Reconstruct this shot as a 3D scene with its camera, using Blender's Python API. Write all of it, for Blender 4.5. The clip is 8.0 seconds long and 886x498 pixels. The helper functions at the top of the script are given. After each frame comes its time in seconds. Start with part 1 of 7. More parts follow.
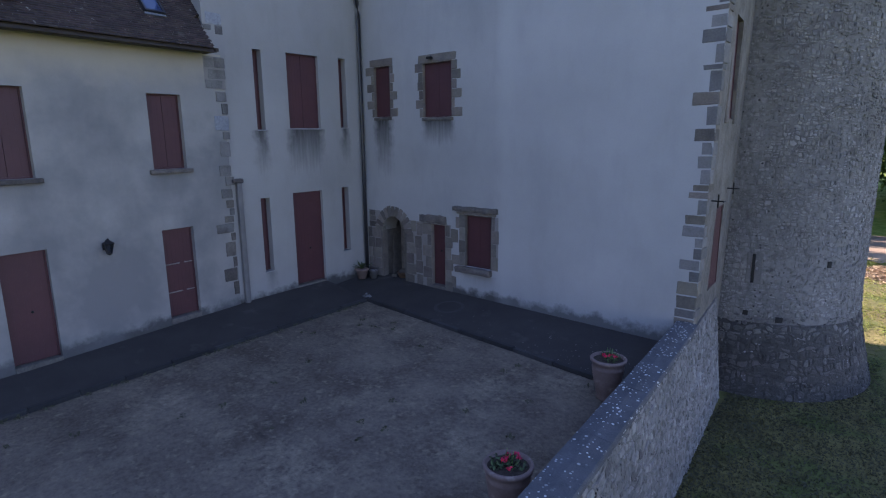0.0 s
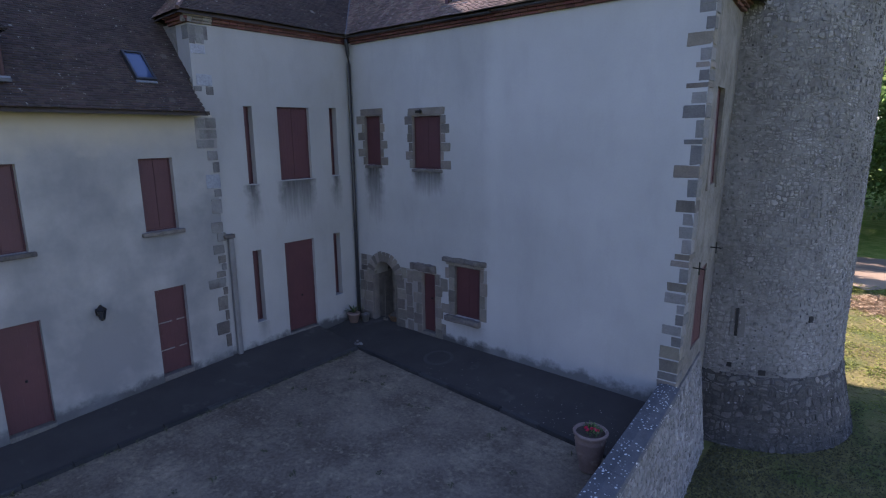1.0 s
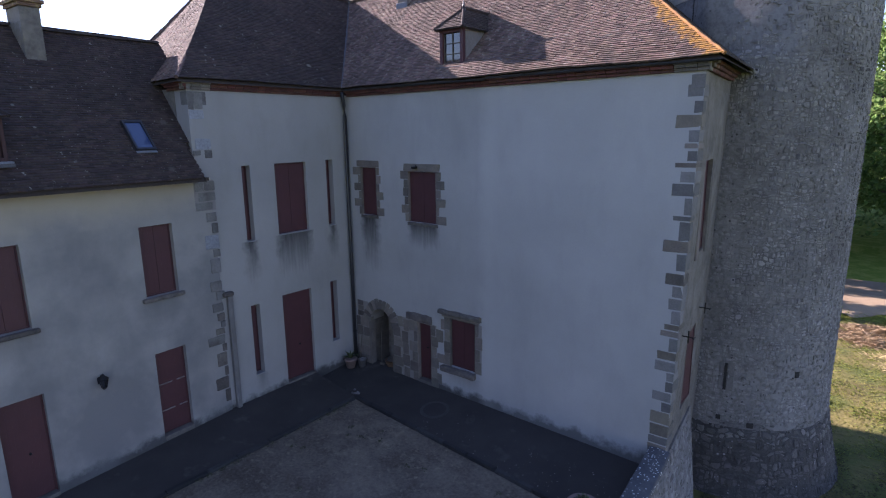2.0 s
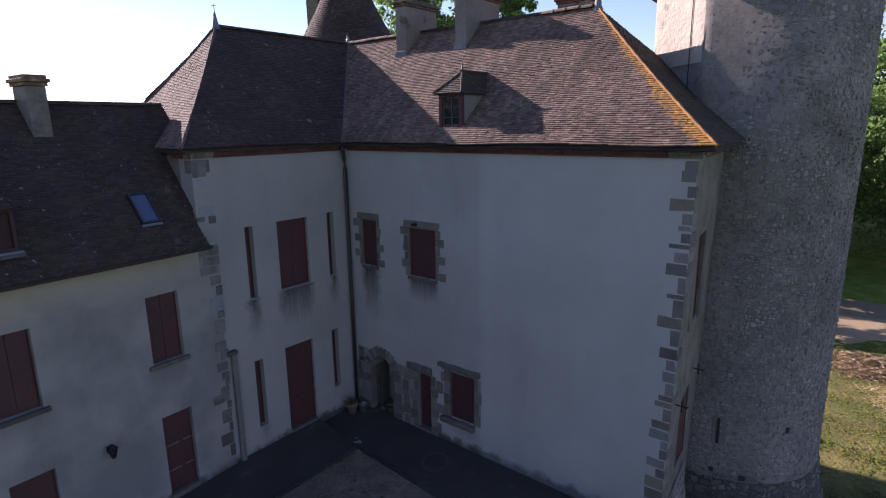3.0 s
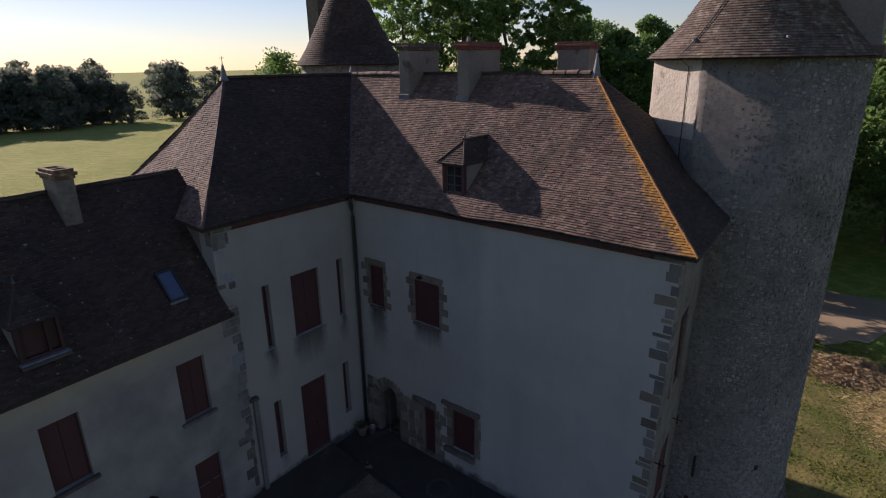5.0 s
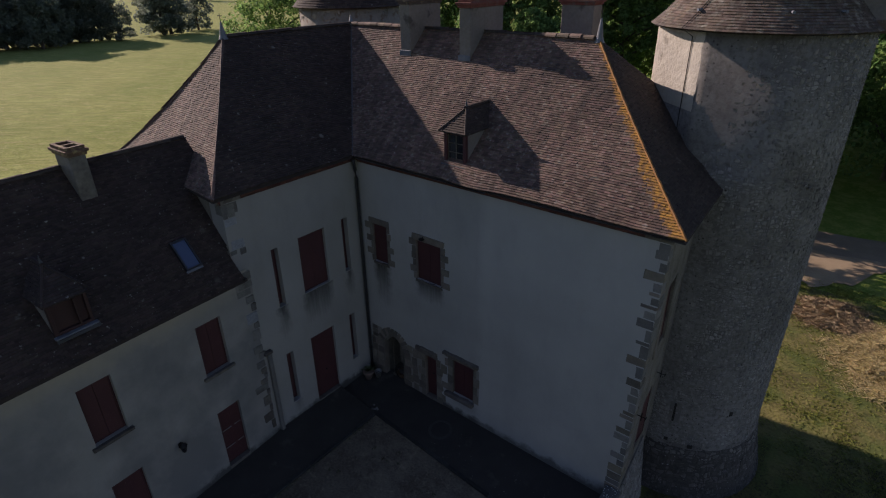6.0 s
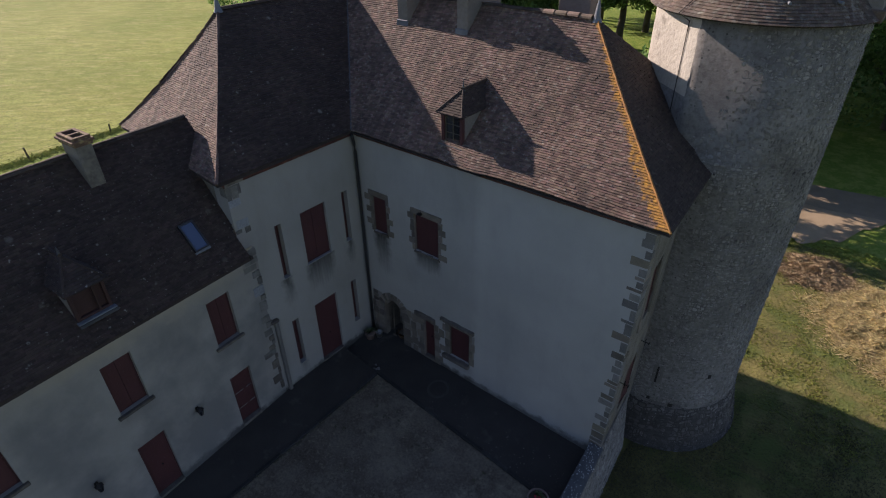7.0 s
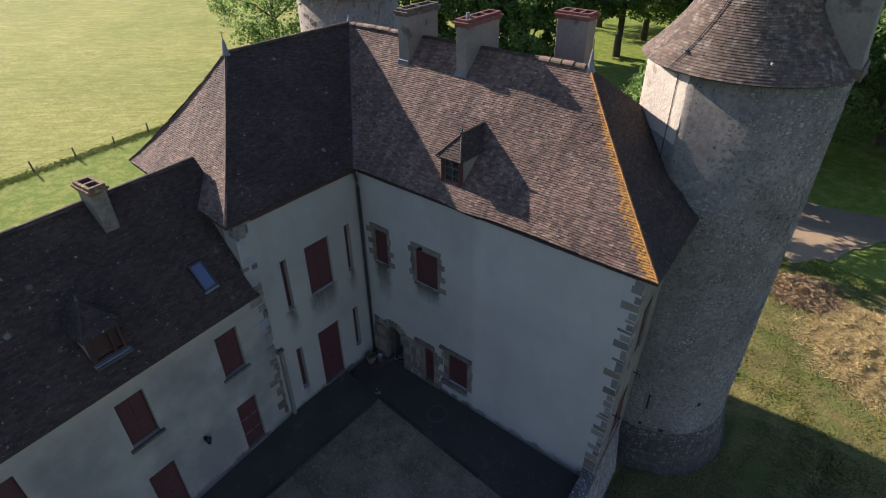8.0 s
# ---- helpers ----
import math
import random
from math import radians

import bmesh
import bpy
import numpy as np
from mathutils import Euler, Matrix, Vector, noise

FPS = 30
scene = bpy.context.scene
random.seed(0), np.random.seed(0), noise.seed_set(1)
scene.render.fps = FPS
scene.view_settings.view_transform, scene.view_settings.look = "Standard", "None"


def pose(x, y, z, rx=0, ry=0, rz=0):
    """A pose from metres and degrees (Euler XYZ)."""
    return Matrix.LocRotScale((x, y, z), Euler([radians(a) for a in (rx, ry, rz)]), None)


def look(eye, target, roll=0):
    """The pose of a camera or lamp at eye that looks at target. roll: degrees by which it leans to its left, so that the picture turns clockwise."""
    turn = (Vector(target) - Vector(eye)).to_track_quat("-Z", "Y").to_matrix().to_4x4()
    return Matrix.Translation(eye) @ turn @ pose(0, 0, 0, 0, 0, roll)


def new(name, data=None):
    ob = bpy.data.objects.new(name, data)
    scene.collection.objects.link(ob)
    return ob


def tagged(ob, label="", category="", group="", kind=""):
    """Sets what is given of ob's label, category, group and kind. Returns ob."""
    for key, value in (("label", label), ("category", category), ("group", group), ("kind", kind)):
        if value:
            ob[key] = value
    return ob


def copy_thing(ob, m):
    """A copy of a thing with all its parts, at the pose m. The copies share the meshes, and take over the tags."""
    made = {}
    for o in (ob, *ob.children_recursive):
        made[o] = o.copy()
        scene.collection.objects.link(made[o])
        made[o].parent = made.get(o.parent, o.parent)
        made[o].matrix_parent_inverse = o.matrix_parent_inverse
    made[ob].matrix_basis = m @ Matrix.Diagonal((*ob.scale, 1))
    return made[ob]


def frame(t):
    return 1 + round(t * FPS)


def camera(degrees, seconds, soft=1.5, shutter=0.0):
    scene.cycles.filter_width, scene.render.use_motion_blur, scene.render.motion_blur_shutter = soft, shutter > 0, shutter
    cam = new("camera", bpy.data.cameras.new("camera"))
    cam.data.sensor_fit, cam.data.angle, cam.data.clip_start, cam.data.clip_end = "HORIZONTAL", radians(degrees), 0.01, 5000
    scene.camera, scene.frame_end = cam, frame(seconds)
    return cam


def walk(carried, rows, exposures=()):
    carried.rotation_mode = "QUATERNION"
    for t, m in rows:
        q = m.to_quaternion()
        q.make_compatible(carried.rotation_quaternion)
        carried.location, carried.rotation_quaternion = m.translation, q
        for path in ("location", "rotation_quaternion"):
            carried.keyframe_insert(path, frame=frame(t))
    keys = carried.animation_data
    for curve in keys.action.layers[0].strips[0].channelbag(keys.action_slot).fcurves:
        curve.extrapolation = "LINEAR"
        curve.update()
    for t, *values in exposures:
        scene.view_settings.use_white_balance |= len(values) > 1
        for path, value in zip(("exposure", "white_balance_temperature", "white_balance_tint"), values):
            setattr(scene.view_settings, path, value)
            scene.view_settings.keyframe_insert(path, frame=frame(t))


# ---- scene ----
cam = camera(76.9, 8.0, 1.15)
PATH = [
    (0, (13.622, -12.131, 4.589), (12.351, -10.638, 4.193), -0.6),
    (0.5, (13.744, -12.015, 5.279), (12.474, -10.52, 4.885), -0.7),
    (1, (13.768, -11.921, 6.065), (12.504, -10.424, 5.664), -0.7),
    (1.5, (13.753, -11.919, 6.827), (12.499, -10.414, 6.425), -0.7),
    (3, (13.641, -11.875, 9.506), (12.406, -10.363, 9.072), -0.9),
    (3.5, (13.613, -11.91, 10.383), (12.383, -10.396, 9.942), -0.9),
    (4, (13.612, -11.941, 11.279), (12.384, -10.427, 10.829), -1.0),
    (4.5, (13.657, -11.995, 12.157), (12.437, -10.495, 11.645), -1.0),
    (6, (13.744, -12.147, 14.447), (12.609, -10.765, 13.552), -0.9),
    (6.5, (13.772, -12.101, 15.167), (12.671, -10.764, 14.167), -0.9),
    (7, (13.749, -12.045, 15.930), (12.69, -10.755, 14.829), -0.9),
    (7.5, (13.728, -11.981, 16.675), (12.673, -10.694, 15.567), -0.9),
    (8, (13.687, -11.937, 17.348), (12.633, -10.649, 16.238), -0.7),
]
EXPOSURES = [(0.0, 2.12, 5780, 36), (1.5, 2.05, 5840, 36), (3.0, 1.26, 6060, 36), (3.5, 1.04, 6180, 34), (4.5, 0.46, 6340, 31), (6.0, 0.17, 6380, 28), (6.5, 0.5, 6380, 26), (7.0, 0.78, 6340, 25), (8.0, 1.18, 6320, 23)]
walk(cam, [(t, look(eye, target, roll)) for t, eye, target, roll in PATH], EXPOSURES)

# ---- world, sun, exposure ----
SUN_WAY = Vector((-1.0, 0.03, 0.44)).normalized()
world = bpy.data.worlds.new("sky")
scene.world = world
world.use_nodes = True
wt = world.node_tree
sky = wt.nodes.new("ShaderNodeTexSky")
sky.sky_type = 'NISHITA'
sky.sun_disc = False
sky.sun_elevation = radians(23.7)
sky.sun_rotation = radians(-91.7)
sky.air_density, sky.dust_density, sky.ozone_density = 1.0, 0.1, 1.8
wt.links.new(sky.outputs[0], wt.nodes["Background"].inputs[0])
wt.nodes["Background"].inputs[1].default_value = 0.079
sun_data = bpy.data.lights.new("sun", 'SUN')
sun_data.energy, sun_data.angle, sun_data.color = 5.0, radians(0.53), (1.0, 0.88, 0.7)
sun = new("sun", sun_data)
sun.matrix_world = look(SUN_WAY * 60, (0, 0, 0))


# ---- helpers for meshes ----
ORIGIN = {}


def thing(name, at, label, category, group="", kind=""):
    ob = new(name)
    ob.empty_display_size = 0.3
    ob.location = at
    ORIGIN[ob.name] = Vector(at)
    return tagged(ob, label, category, group, kind)


def link(name, me, material, parent=None, label="", at=None):
    """A mesh object in world coordinates, under a thing or part."""
    ob = new(name, me)
    if material is not None:
        me.materials.append(material)
    if parent is not None:
        o = ORIGIN[parent.name]
        me.transform(Matrix.Translation(-o))
        ob.parent = parent
        ORIGIN[ob.name] = o
    else:
        o = Vector(at) if at is not None else Vector((0, 0, 0))
        me.transform(Matrix.Translation(-o))
        ob.location = o
        ORIGIN[ob.name] = o
    if label:
        ob["label"] = label
    return ob


def part(name, shape, material, parent=None, label="", at=None, smooth=False):
    me = bpy.data.meshes.new(name)
    if isinstance(shape, tuple):
        me.from_pydata(shape[0], [], shape[1])
    else:
        bmesh.ops.recalc_face_normals(shape, faces=shape.faces)
        shape.to_mesh(me)
        shape.free()
    me.update()
    if smooth:
        me.polygons.foreach_set("use_smooth", [True] * len(me.polygons))
    return link(name, me, material, parent, label, at)


def piece(name, me, parent, m):
    """One of many alike pieces that share the mesh me."""
    ob = new(name, me)
    ob.parent = parent
    ob.matrix_basis = Matrix.Translation(-ORIGIN[parent.name]) @ m
    return ob


def box(bm, x0, x1, y0, y1, z0, z1, bevel=0.0, m=None, jitter=0.0, rnd=random):
    vs = bmesh.ops.create_cube(bm, size=1.0)["verts"]
    for v in vs:
        v.co = Vector(((x0 + x1) / 2 + v.co.x * (x1 - x0), (y0 + y1) / 2 + v.co.y * (y1 - y0), (z0 + z1) / 2 + v.co.z * (z1 - z0)))
        if jitter:
            v.co += Vector((rnd.uniform(-jitter, jitter), rnd.uniform(-jitter, jitter), rnd.uniform(-jitter, jitter)))
    if bevel:
        es = list({e for v in vs for e in v.link_edges})
        vs = list({v for f in bmesh.ops.bevel(bm, geom=es, offset=bevel, segments=1, affect='EDGES')["faces"] for v in f.verts} | {v for v in vs if v.is_valid})
    if m is not None:
        bmesh.ops.transform(bm, matrix=m, verts=vs)
    return vs


def boxed(*a, **k):
    bm = bmesh.new()
    box(bm, *a, **k)
    return bm


def tube(bm, pts, r0, r1=None, seg=8):
    """A tapered tube along points."""
    r1 = r0 if r1 is None else r1
    rings = []
    for i, p in enumerate(pts):
        p = Vector(p)
        a = Vector(pts[max(i - 1, 0)])
        b = Vector(pts[min(i + 1, len(pts) - 1)])
        d = (b - a).normalized()
        s = d.orthogonal().normalized() if abs(d.z) > 0.99 else d.cross(Vector((0, 0, 1))).normalized()
        t = d.cross(s)
        r = r0 + (r1 - r0) * i / max(len(pts) - 1, 1)
        rings.append([bm.verts.new(p + (s * math.cos(2 * math.pi * k / seg) + t * math.sin(2 * math.pi * k / seg)) * r) for k in range(seg)])
    for a, b in zip(rings, rings[1:]):
        for k in range(seg):
            bm.faces.new((a[k], a[(k + 1) % seg], b[(k + 1) % seg], b[k]))
    bm.faces.new(rings[0][::-1])
    bm.faces.new(rings[-1])


def turned(profile, cx, cy, seg=24):
    """A turned shape from (radius, z) rows."""
    bm = bmesh.new()
    rings = [[bm.verts.new((cx + r * math.cos(2 * math.pi * k / seg), cy + r * math.sin(2 * math.pi * k / seg), z)) for k in range(seg)] for r, z in profile]
    for a, b in zip(rings, rings[1:]):
        for k in range(seg):
            bm.faces.new((a[k], a[(k + 1) % seg], b[(k + 1) % seg], b[k]))
    bm.faces.new(rings[0][::-1])
    bm.faces.new(rings[-1])
    return bm


def wall_shape(u0, u1, z0, z1, openings, thick, place):
    """A wall with openings (u0, u1, z0, z1) cut through it; place(u, depth, z) gives the world point."""
    us = sorted({u0, u1, *[o[0] for o in openings], *[o[1] for o in openings]})
    zs = sorted({z0, z1, *[o[2] for o in openings], *[o[3] for o in openings]})
    hole = lambda u, z: any(o[0] < u < o[1] and o[2] < z < o[3] for o in openings)
    bm = bmesh.new()
    front = {(i, j): bm.verts.new(place(u, 0, z)) for i, u in enumerate(us) for j, z in enumerate(zs)}
    back = {(i, j): bm.verts.new(place(u, thick, z)) for i, u in enumerate(us) for j, z in enumerate(zs)}
    solid = {(i, j): not hole((us[i] + us[i + 1]) / 2, (zs[j] + zs[j + 1]) / 2) for i in range(len(us) - 1) for j in range(len(zs) - 1)}
    for (i, j), s in solid.items():
        if not s:
            continue
        bm.faces.new((front[i, j], front[i + 1, j], front[i + 1, j + 1], front[i, j + 1]))
        bm.faces.new((back[i, j], back[i, j + 1], back[i + 1, j + 1], back[i + 1, j]))
        for di, dj, a, b in ((-1, 0, (i, j), (i, j + 1)), (1, 0, (i + 1, j), (i + 1, j + 1)), (0, -1, (i, j), (i + 1, j)), (0, 1, (i, j + 1), (i + 1, j + 1))):
            if not solid.get((i + di, j + dj), False):
                bm.faces.new((front[a], front[b], back[b], back[a]))
    for v in [v for v in bm.verts if not v.link_faces]:
        bm.verts.remove(v)
    return bm


# ---- materials ----
def nodes_of(name):
    m = bpy.data.materials.new(name)
    m.use_nodes = True
    return m, m.node_tree, m.node_tree.nodes["Principled BSDF"]


def noise_node(nt, scale, detail=5.0, rough=0.6, stretch=None, turn=None):
    g = nt.nodes.new("ShaderNodeNewGeometry")
    n = nt.nodes.new("ShaderNodeTexNoise")
    n.inputs["Scale"].default_value, n.inputs["Detail"].default_value, n.inputs["Roughness"].default_value = scale, detail, rough
    if stretch:
        mp = nt.nodes.new("ShaderNodeMapping")
        mp.inputs["Scale"].default_value = stretch
        if turn is not None:
            mp.vector_type = 'TEXTURE'
            mp.inputs["Rotation"].default_value = (0, 0, radians(turn))
        nt.links.new(g.outputs["Position"], mp.inputs["Vector"])
        nt.links.new(mp.outputs[0], n.inputs["Vector"])
    else:
        nt.links.new(g.outputs["Position"], n.inputs["Vector"])
    return n.outputs["Fac"]


def ramp(nt, src, lo, hi):
    r = nt.nodes.new("ShaderNodeMapRange")
    r.inputs["From Min"].default_value, r.inputs["From Max"].default_value = lo, hi
    nt.links.new(src, r.inputs["Value"])
    return r.outputs[0]


def sums(nt, op, a, b):
    n = nt.nodes.new("ShaderNodeMath")
    n.operation = op
    for i, v in enumerate((a, b)):
        if isinstance(v, (int, float)):
            n.inputs[i].default_value = v
        else:
            nt.links.new(v, n.inputs[i])
    return n.outputs[0]


def blend(nt, fac, a, b):
    n = nt.nodes.new("ShaderNodeMix")
    n.data_type = 'RGBA'
    if isinstance(fac, (int, float)):
        n.inputs[0].default_value = fac
    else:
        nt.links.new(fac, n.inputs[0])
    for i, v in ((6, a), (7, b)):
        if isinstance(v, tuple):
            n.inputs[i].default_value = (*v, 1.0)
        else:
            nt.links.new(v, n.inputs[i])
    return n.outputs[2]


def bumped(nt, bsdf, height, strength, distance):
    b = nt.nodes.new("ShaderNodeBump")
    b.inputs["Strength"].default_value, b.inputs["Distance"].default_value = strength, distance
    nt.links.new(height, b.inputs["Height"])
    nt.links.new(b.outputs[0], bsdf.inputs["Normal"])


def surface(name, dark, light, scale=1.0, fine=30.0, rough=0.85, bump=0.4, depth=0.01, metal=0.0, vary="", spread=0.35, third=None, third_scale=3.0, third_at=(0.58, 0.68)):
    """Two colours over large and fine noise, a third in patches, and a shift from piece to piece."""
    m, nt, bsdf = nodes_of(name)
    big, small = noise_node(nt, scale), noise_node(nt, fine, 3.0)
    both = sums(nt, 'ADD', sums(nt, 'MULTIPLY', ramp(nt, big, 0.3, 0.7), 0.6), sums(nt, 'MULTIPLY', ramp(nt, small, 0.3, 0.7), 0.4))
    col = blend(nt, both, dark, light)
    if third:
        col = blend(nt, ramp(nt, noise_node(nt, third_scale, 6.0), *third_at), col, third)
    if vary:
        if vary == "island":
            src = nt.nodes.new("ShaderNodeNewGeometry").outputs["Random Per Island"]
        else:
            src = nt.nodes.new("ShaderNodeObjectInfo").outputs["Random"]
        hsv = nt.nodes.new("ShaderNodeHueSaturation")
        nt.links.new(col, hsv.inputs["Color"])
        nt.links.new(ramp2(nt, src, 1 - spread, 1 + spread), hsv.inputs["Value"])
        far = sums(nt, 'FRACT', sums(nt, 'MULTIPLY', src, 7.31), 0.0)
        nt.links.new(ramp2(nt, far, 0.5 - spread * 0.05, 0.5 + spread * 0.05), hsv.inputs["Hue"])
        col = hsv.outputs[0]
    nt.links.new(col, bsdf.inputs["Base Color"])
    bsdf.inputs["Roughness"].default_value, bsdf.inputs["Metallic"].default_value = rough, metal
    bumped(nt, bsdf, both, bump, depth)
    return m


def ramp2(nt, src, lo, hi):
    r = nt.nodes.new("ShaderNodeMapRange")
    r.inputs["To Min"].default_value, r.inputs["To Max"].default_value = lo, hi
    nt.links.new(src, r.inputs["Value"])
    return r.outputs[0]


def plaster(name, axis, stains, base, lightc):
    """Lime plaster with cloudy weathering and run-off stains; stains are (u0, u1, top, length, strength) along the axis."""
    m, nt, bsdf = nodes_of(name)
    col = blend(nt, ramp(nt, noise_node(nt, 0.4, 5.0, 0.6), 0.22, 0.82), base, lightc)
    col = blend(nt, sums(nt, 'MULTIPLY', ramp(nt, noise_node(nt, 1.3, 6.0, 0.6, (1, 1, 0.35)), 0.5, 0.78), 0.26), col, tuple(c * 0.6 for c in base))
    col = blend(nt, sums(nt, 'MULTIPLY', ramp(nt, noise_node(nt, 22.0, 4.0), 0.45, 0.8), 0.12), col, tuple(c * 0.7 for c in base))
    g = nt.nodes.new("ShaderNodeNewGeometry")
    xyz = nt.nodes.new("ShaderNodeSeparateXYZ")
    nt.links.new(g.outputs["Position"], xyz.inputs[0])
    u, z = xyz.outputs["XYZ".index(axis)], xyz.outputs[2]
    streak = noise_node(nt, 3.0, 5.0, 0.6, (4, 4, 0.35))
    blot = noise_node(nt, 2.3, 6.0, 0.65)
    wob = sums(nt, 'MULTIPLY', sums(nt, 'SUBTRACT', noise_node(nt, 2.2, 4.0), 0.5), 0.5)
    total = None
    for u0, u1, top, length, strength in stains:
        side = sums(nt, 'MULTIPLY', ramp(nt, sums(nt, 'ADD', u, wob), u0 - 0.12, u0 + 0.1), ramp(nt, sums(nt, 'ADD', u, wob), u1 + 0.12, u1 - 0.1))
        run = sums(nt, 'MULTIPLY', ramp(nt, z, top + 0.02, top - 0.02), ramp(nt, sums(nt, 'ADD', z, sums(nt, 'MULTIPLY', streak, length)), top - length * 0.7, top + length * 0.55))
        one = sums(nt, 'MULTIPLY', sums(nt, 'MULTIPLY', side, run), strength)
        total = one if total is None else sums(nt, 'MAXIMUM', total, one)
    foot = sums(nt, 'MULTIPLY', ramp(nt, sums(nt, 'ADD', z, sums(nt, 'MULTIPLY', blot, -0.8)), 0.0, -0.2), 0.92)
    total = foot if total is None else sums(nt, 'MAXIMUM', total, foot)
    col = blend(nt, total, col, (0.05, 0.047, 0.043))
    nt.links.new(col, bsdf.inputs["Base Color"])
    bsdf.inputs["Roughness"].default_value = 0.92
    bumped(nt, bsdf, sums(nt, 'ADD', noise_node(nt, 6.0, 8.0, 0.7), noise_node(nt, 1.0, 2.0)), 0.25, 0.02)
    return m


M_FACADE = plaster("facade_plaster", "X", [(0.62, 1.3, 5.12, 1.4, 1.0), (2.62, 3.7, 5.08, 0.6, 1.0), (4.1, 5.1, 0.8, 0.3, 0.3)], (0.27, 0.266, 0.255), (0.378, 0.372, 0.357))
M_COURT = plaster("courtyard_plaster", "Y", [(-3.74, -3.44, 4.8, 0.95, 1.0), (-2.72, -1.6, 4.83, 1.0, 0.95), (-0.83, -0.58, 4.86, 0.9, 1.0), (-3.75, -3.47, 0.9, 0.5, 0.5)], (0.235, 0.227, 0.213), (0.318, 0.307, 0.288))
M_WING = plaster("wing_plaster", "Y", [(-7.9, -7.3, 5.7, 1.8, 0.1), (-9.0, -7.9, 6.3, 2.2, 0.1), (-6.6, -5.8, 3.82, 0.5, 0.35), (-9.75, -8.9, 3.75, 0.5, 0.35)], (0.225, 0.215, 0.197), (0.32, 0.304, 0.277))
def weathered(m, axis, build):
    """A further layer of weathering on a plaster, with its position along the wall and its height."""
    nt = m.node_tree
    b = nt.nodes["Principled BSDF"]
    xyz = nt.nodes.new("ShaderNodeSeparateXYZ")
    nt.links.new(nt.nodes.new("ShaderNodeNewGeometry").outputs["Position"], xyz.inputs[0])
    col = build(nt, b.inputs["Base Color"].links[0].from_socket, xyz.outputs["XYZ".index(axis)], xyz.outputs[2])
    nt.links.new(col, b.inputs["Base Color"])


def pale_band(nt, col, u, z):
    u = sums(nt, 'ADD', u, sums(nt, 'MULTIPLY', sums(nt, 'SUBTRACT', noise_node(nt, 0.8, 4.0), 0.5), 0.25))
    band = sums(nt, 'MULTIPLY', ramp(nt, u, 5.1, 5.4), ramp(nt, u, 6.1, 5.55))
    band = sums(nt, 'MAXIMUM', sums(nt, 'MULTIPLY', band, 0.2), sums(nt, 'MULTIPLY', ramp(nt, u, 5.1, 5.4), 0.13))
    return blend(nt, band, col, (0.5, 0.495, 0.48))


def cream_top(nt, col, u, z):
    zz = sums(nt, 'ADD', z, sums(nt, 'MULTIPLY', sums(nt, 'SUBTRACT', noise_node(nt, 0.7, 5.0), 0.5), 1.6))
    grey = sums(nt, 'MULTIPLY', ramp(nt, noise_node(nt, 0.42, 5.0, 0.6), 0.42, 0.62), ramp(nt, zz, 6.1, 5.2))
    col = blend(nt, sums(nt, 'MULTIPLY', grey, 0.7), col, (0.13, 0.13, 0.128))
    return blend(nt, sums(nt, 'MULTIPLY', ramp(nt, zz, 5.7, 6.3), 0.6), col, (0.4, 0.345, 0.255))


weathered(M_FACADE, "X", pale_band)
weathered(M_WING, "Y", cream_top)
M_SIDE = surface("weathered_render", (0.085, 0.075, 0.063), (0.2, 0.18, 0.15), 2.2, 9, 0.95, 1.0, 0.04, third=(0.21, 0.19, 0.16), third_scale=1.2, third_at=(0.5, 0.7))
M_GRANITE = surface("granite", (0.094, 0.082, 0.07), (0.19, 0.165, 0.137), 2.5, 40, 0.9, 0.7, 0.02, vary="object", spread=0.34)
M_BED = surface("lime_joint", (0.17, 0.158, 0.142), (0.25, 0.233, 0.21), 2.0, 30, 0.94, 0.5, 0.01)
M_QUOIN = surface("quoin_stone", (0.105, 0.1, 0.094), (0.195, 0.187, 0.177), 3.0, 30, 0.92, 0.6, 0.02, vary="object", spread=0.3)
M_TANSTONE = surface("tan_sandstone", (0.118, 0.102, 0.08), (0.192, 0.167, 0.131), 3.0, 30, 0.92, 0.6, 0.02, vary="object", spread=0.25)
M_PALESTONE = surface("pale_grey_stone", (0.16, 0.168, 0.185), (0.29, 0.3, 0.32), 3.0, 24, 0.92, 0.7, 0.02, vary="object", spread=0.15)
M_CORNER = surface("corner_rubble", (0.1, 0.095, 0.088), (0.19, 0.182, 0.17), 2.0, 26, 0.92, 0.8, 0.03, vary="object", spread=0.2, third=(0.08, 0.072, 0.062), third_scale=1.5, third_at=(0.5, 0.68))
M_WINGCAP = surface("mossy_brick_cap", (0.075, 0.045, 0.03), (0.19, 0.11, 0.07), 4.0, 30, 0.92, 0.6, 0.02, third=(0.3, 0.22, 0.1), third_scale=6.0, third_at=(0.52, 0.64))
M_OLDCAP = surface("sooty_cap", (0.04, 0.03, 0.027), (0.12, 0.09, 0.075), 4.0, 30, 0.92, 0.6, 0.02, third=(0.25, 0.18, 0.125), third_scale=5.0, third_at=(0.56, 0.66))
M_GRANITE_DARK = surface("weathered_granite", (0.05, 0.045, 0.04), (0.15, 0.13, 0.11), 5.0, 30, 0.92, 0.6, 0.02, vary="object", spread=0.3)
M_RED = surface("oxblood_paint", (0.052, 0.0165, 0.0185), (0.078, 0.0255, 0.0275), 1.5, 60, 0.6, 0.15, 0.003)
M_RED_DARK = surface("dark_red_paint", (0.028, 0.012, 0.011), (0.055, 0.022, 0.02), 2.0, 50, 0.75, 0.3, 0.004)
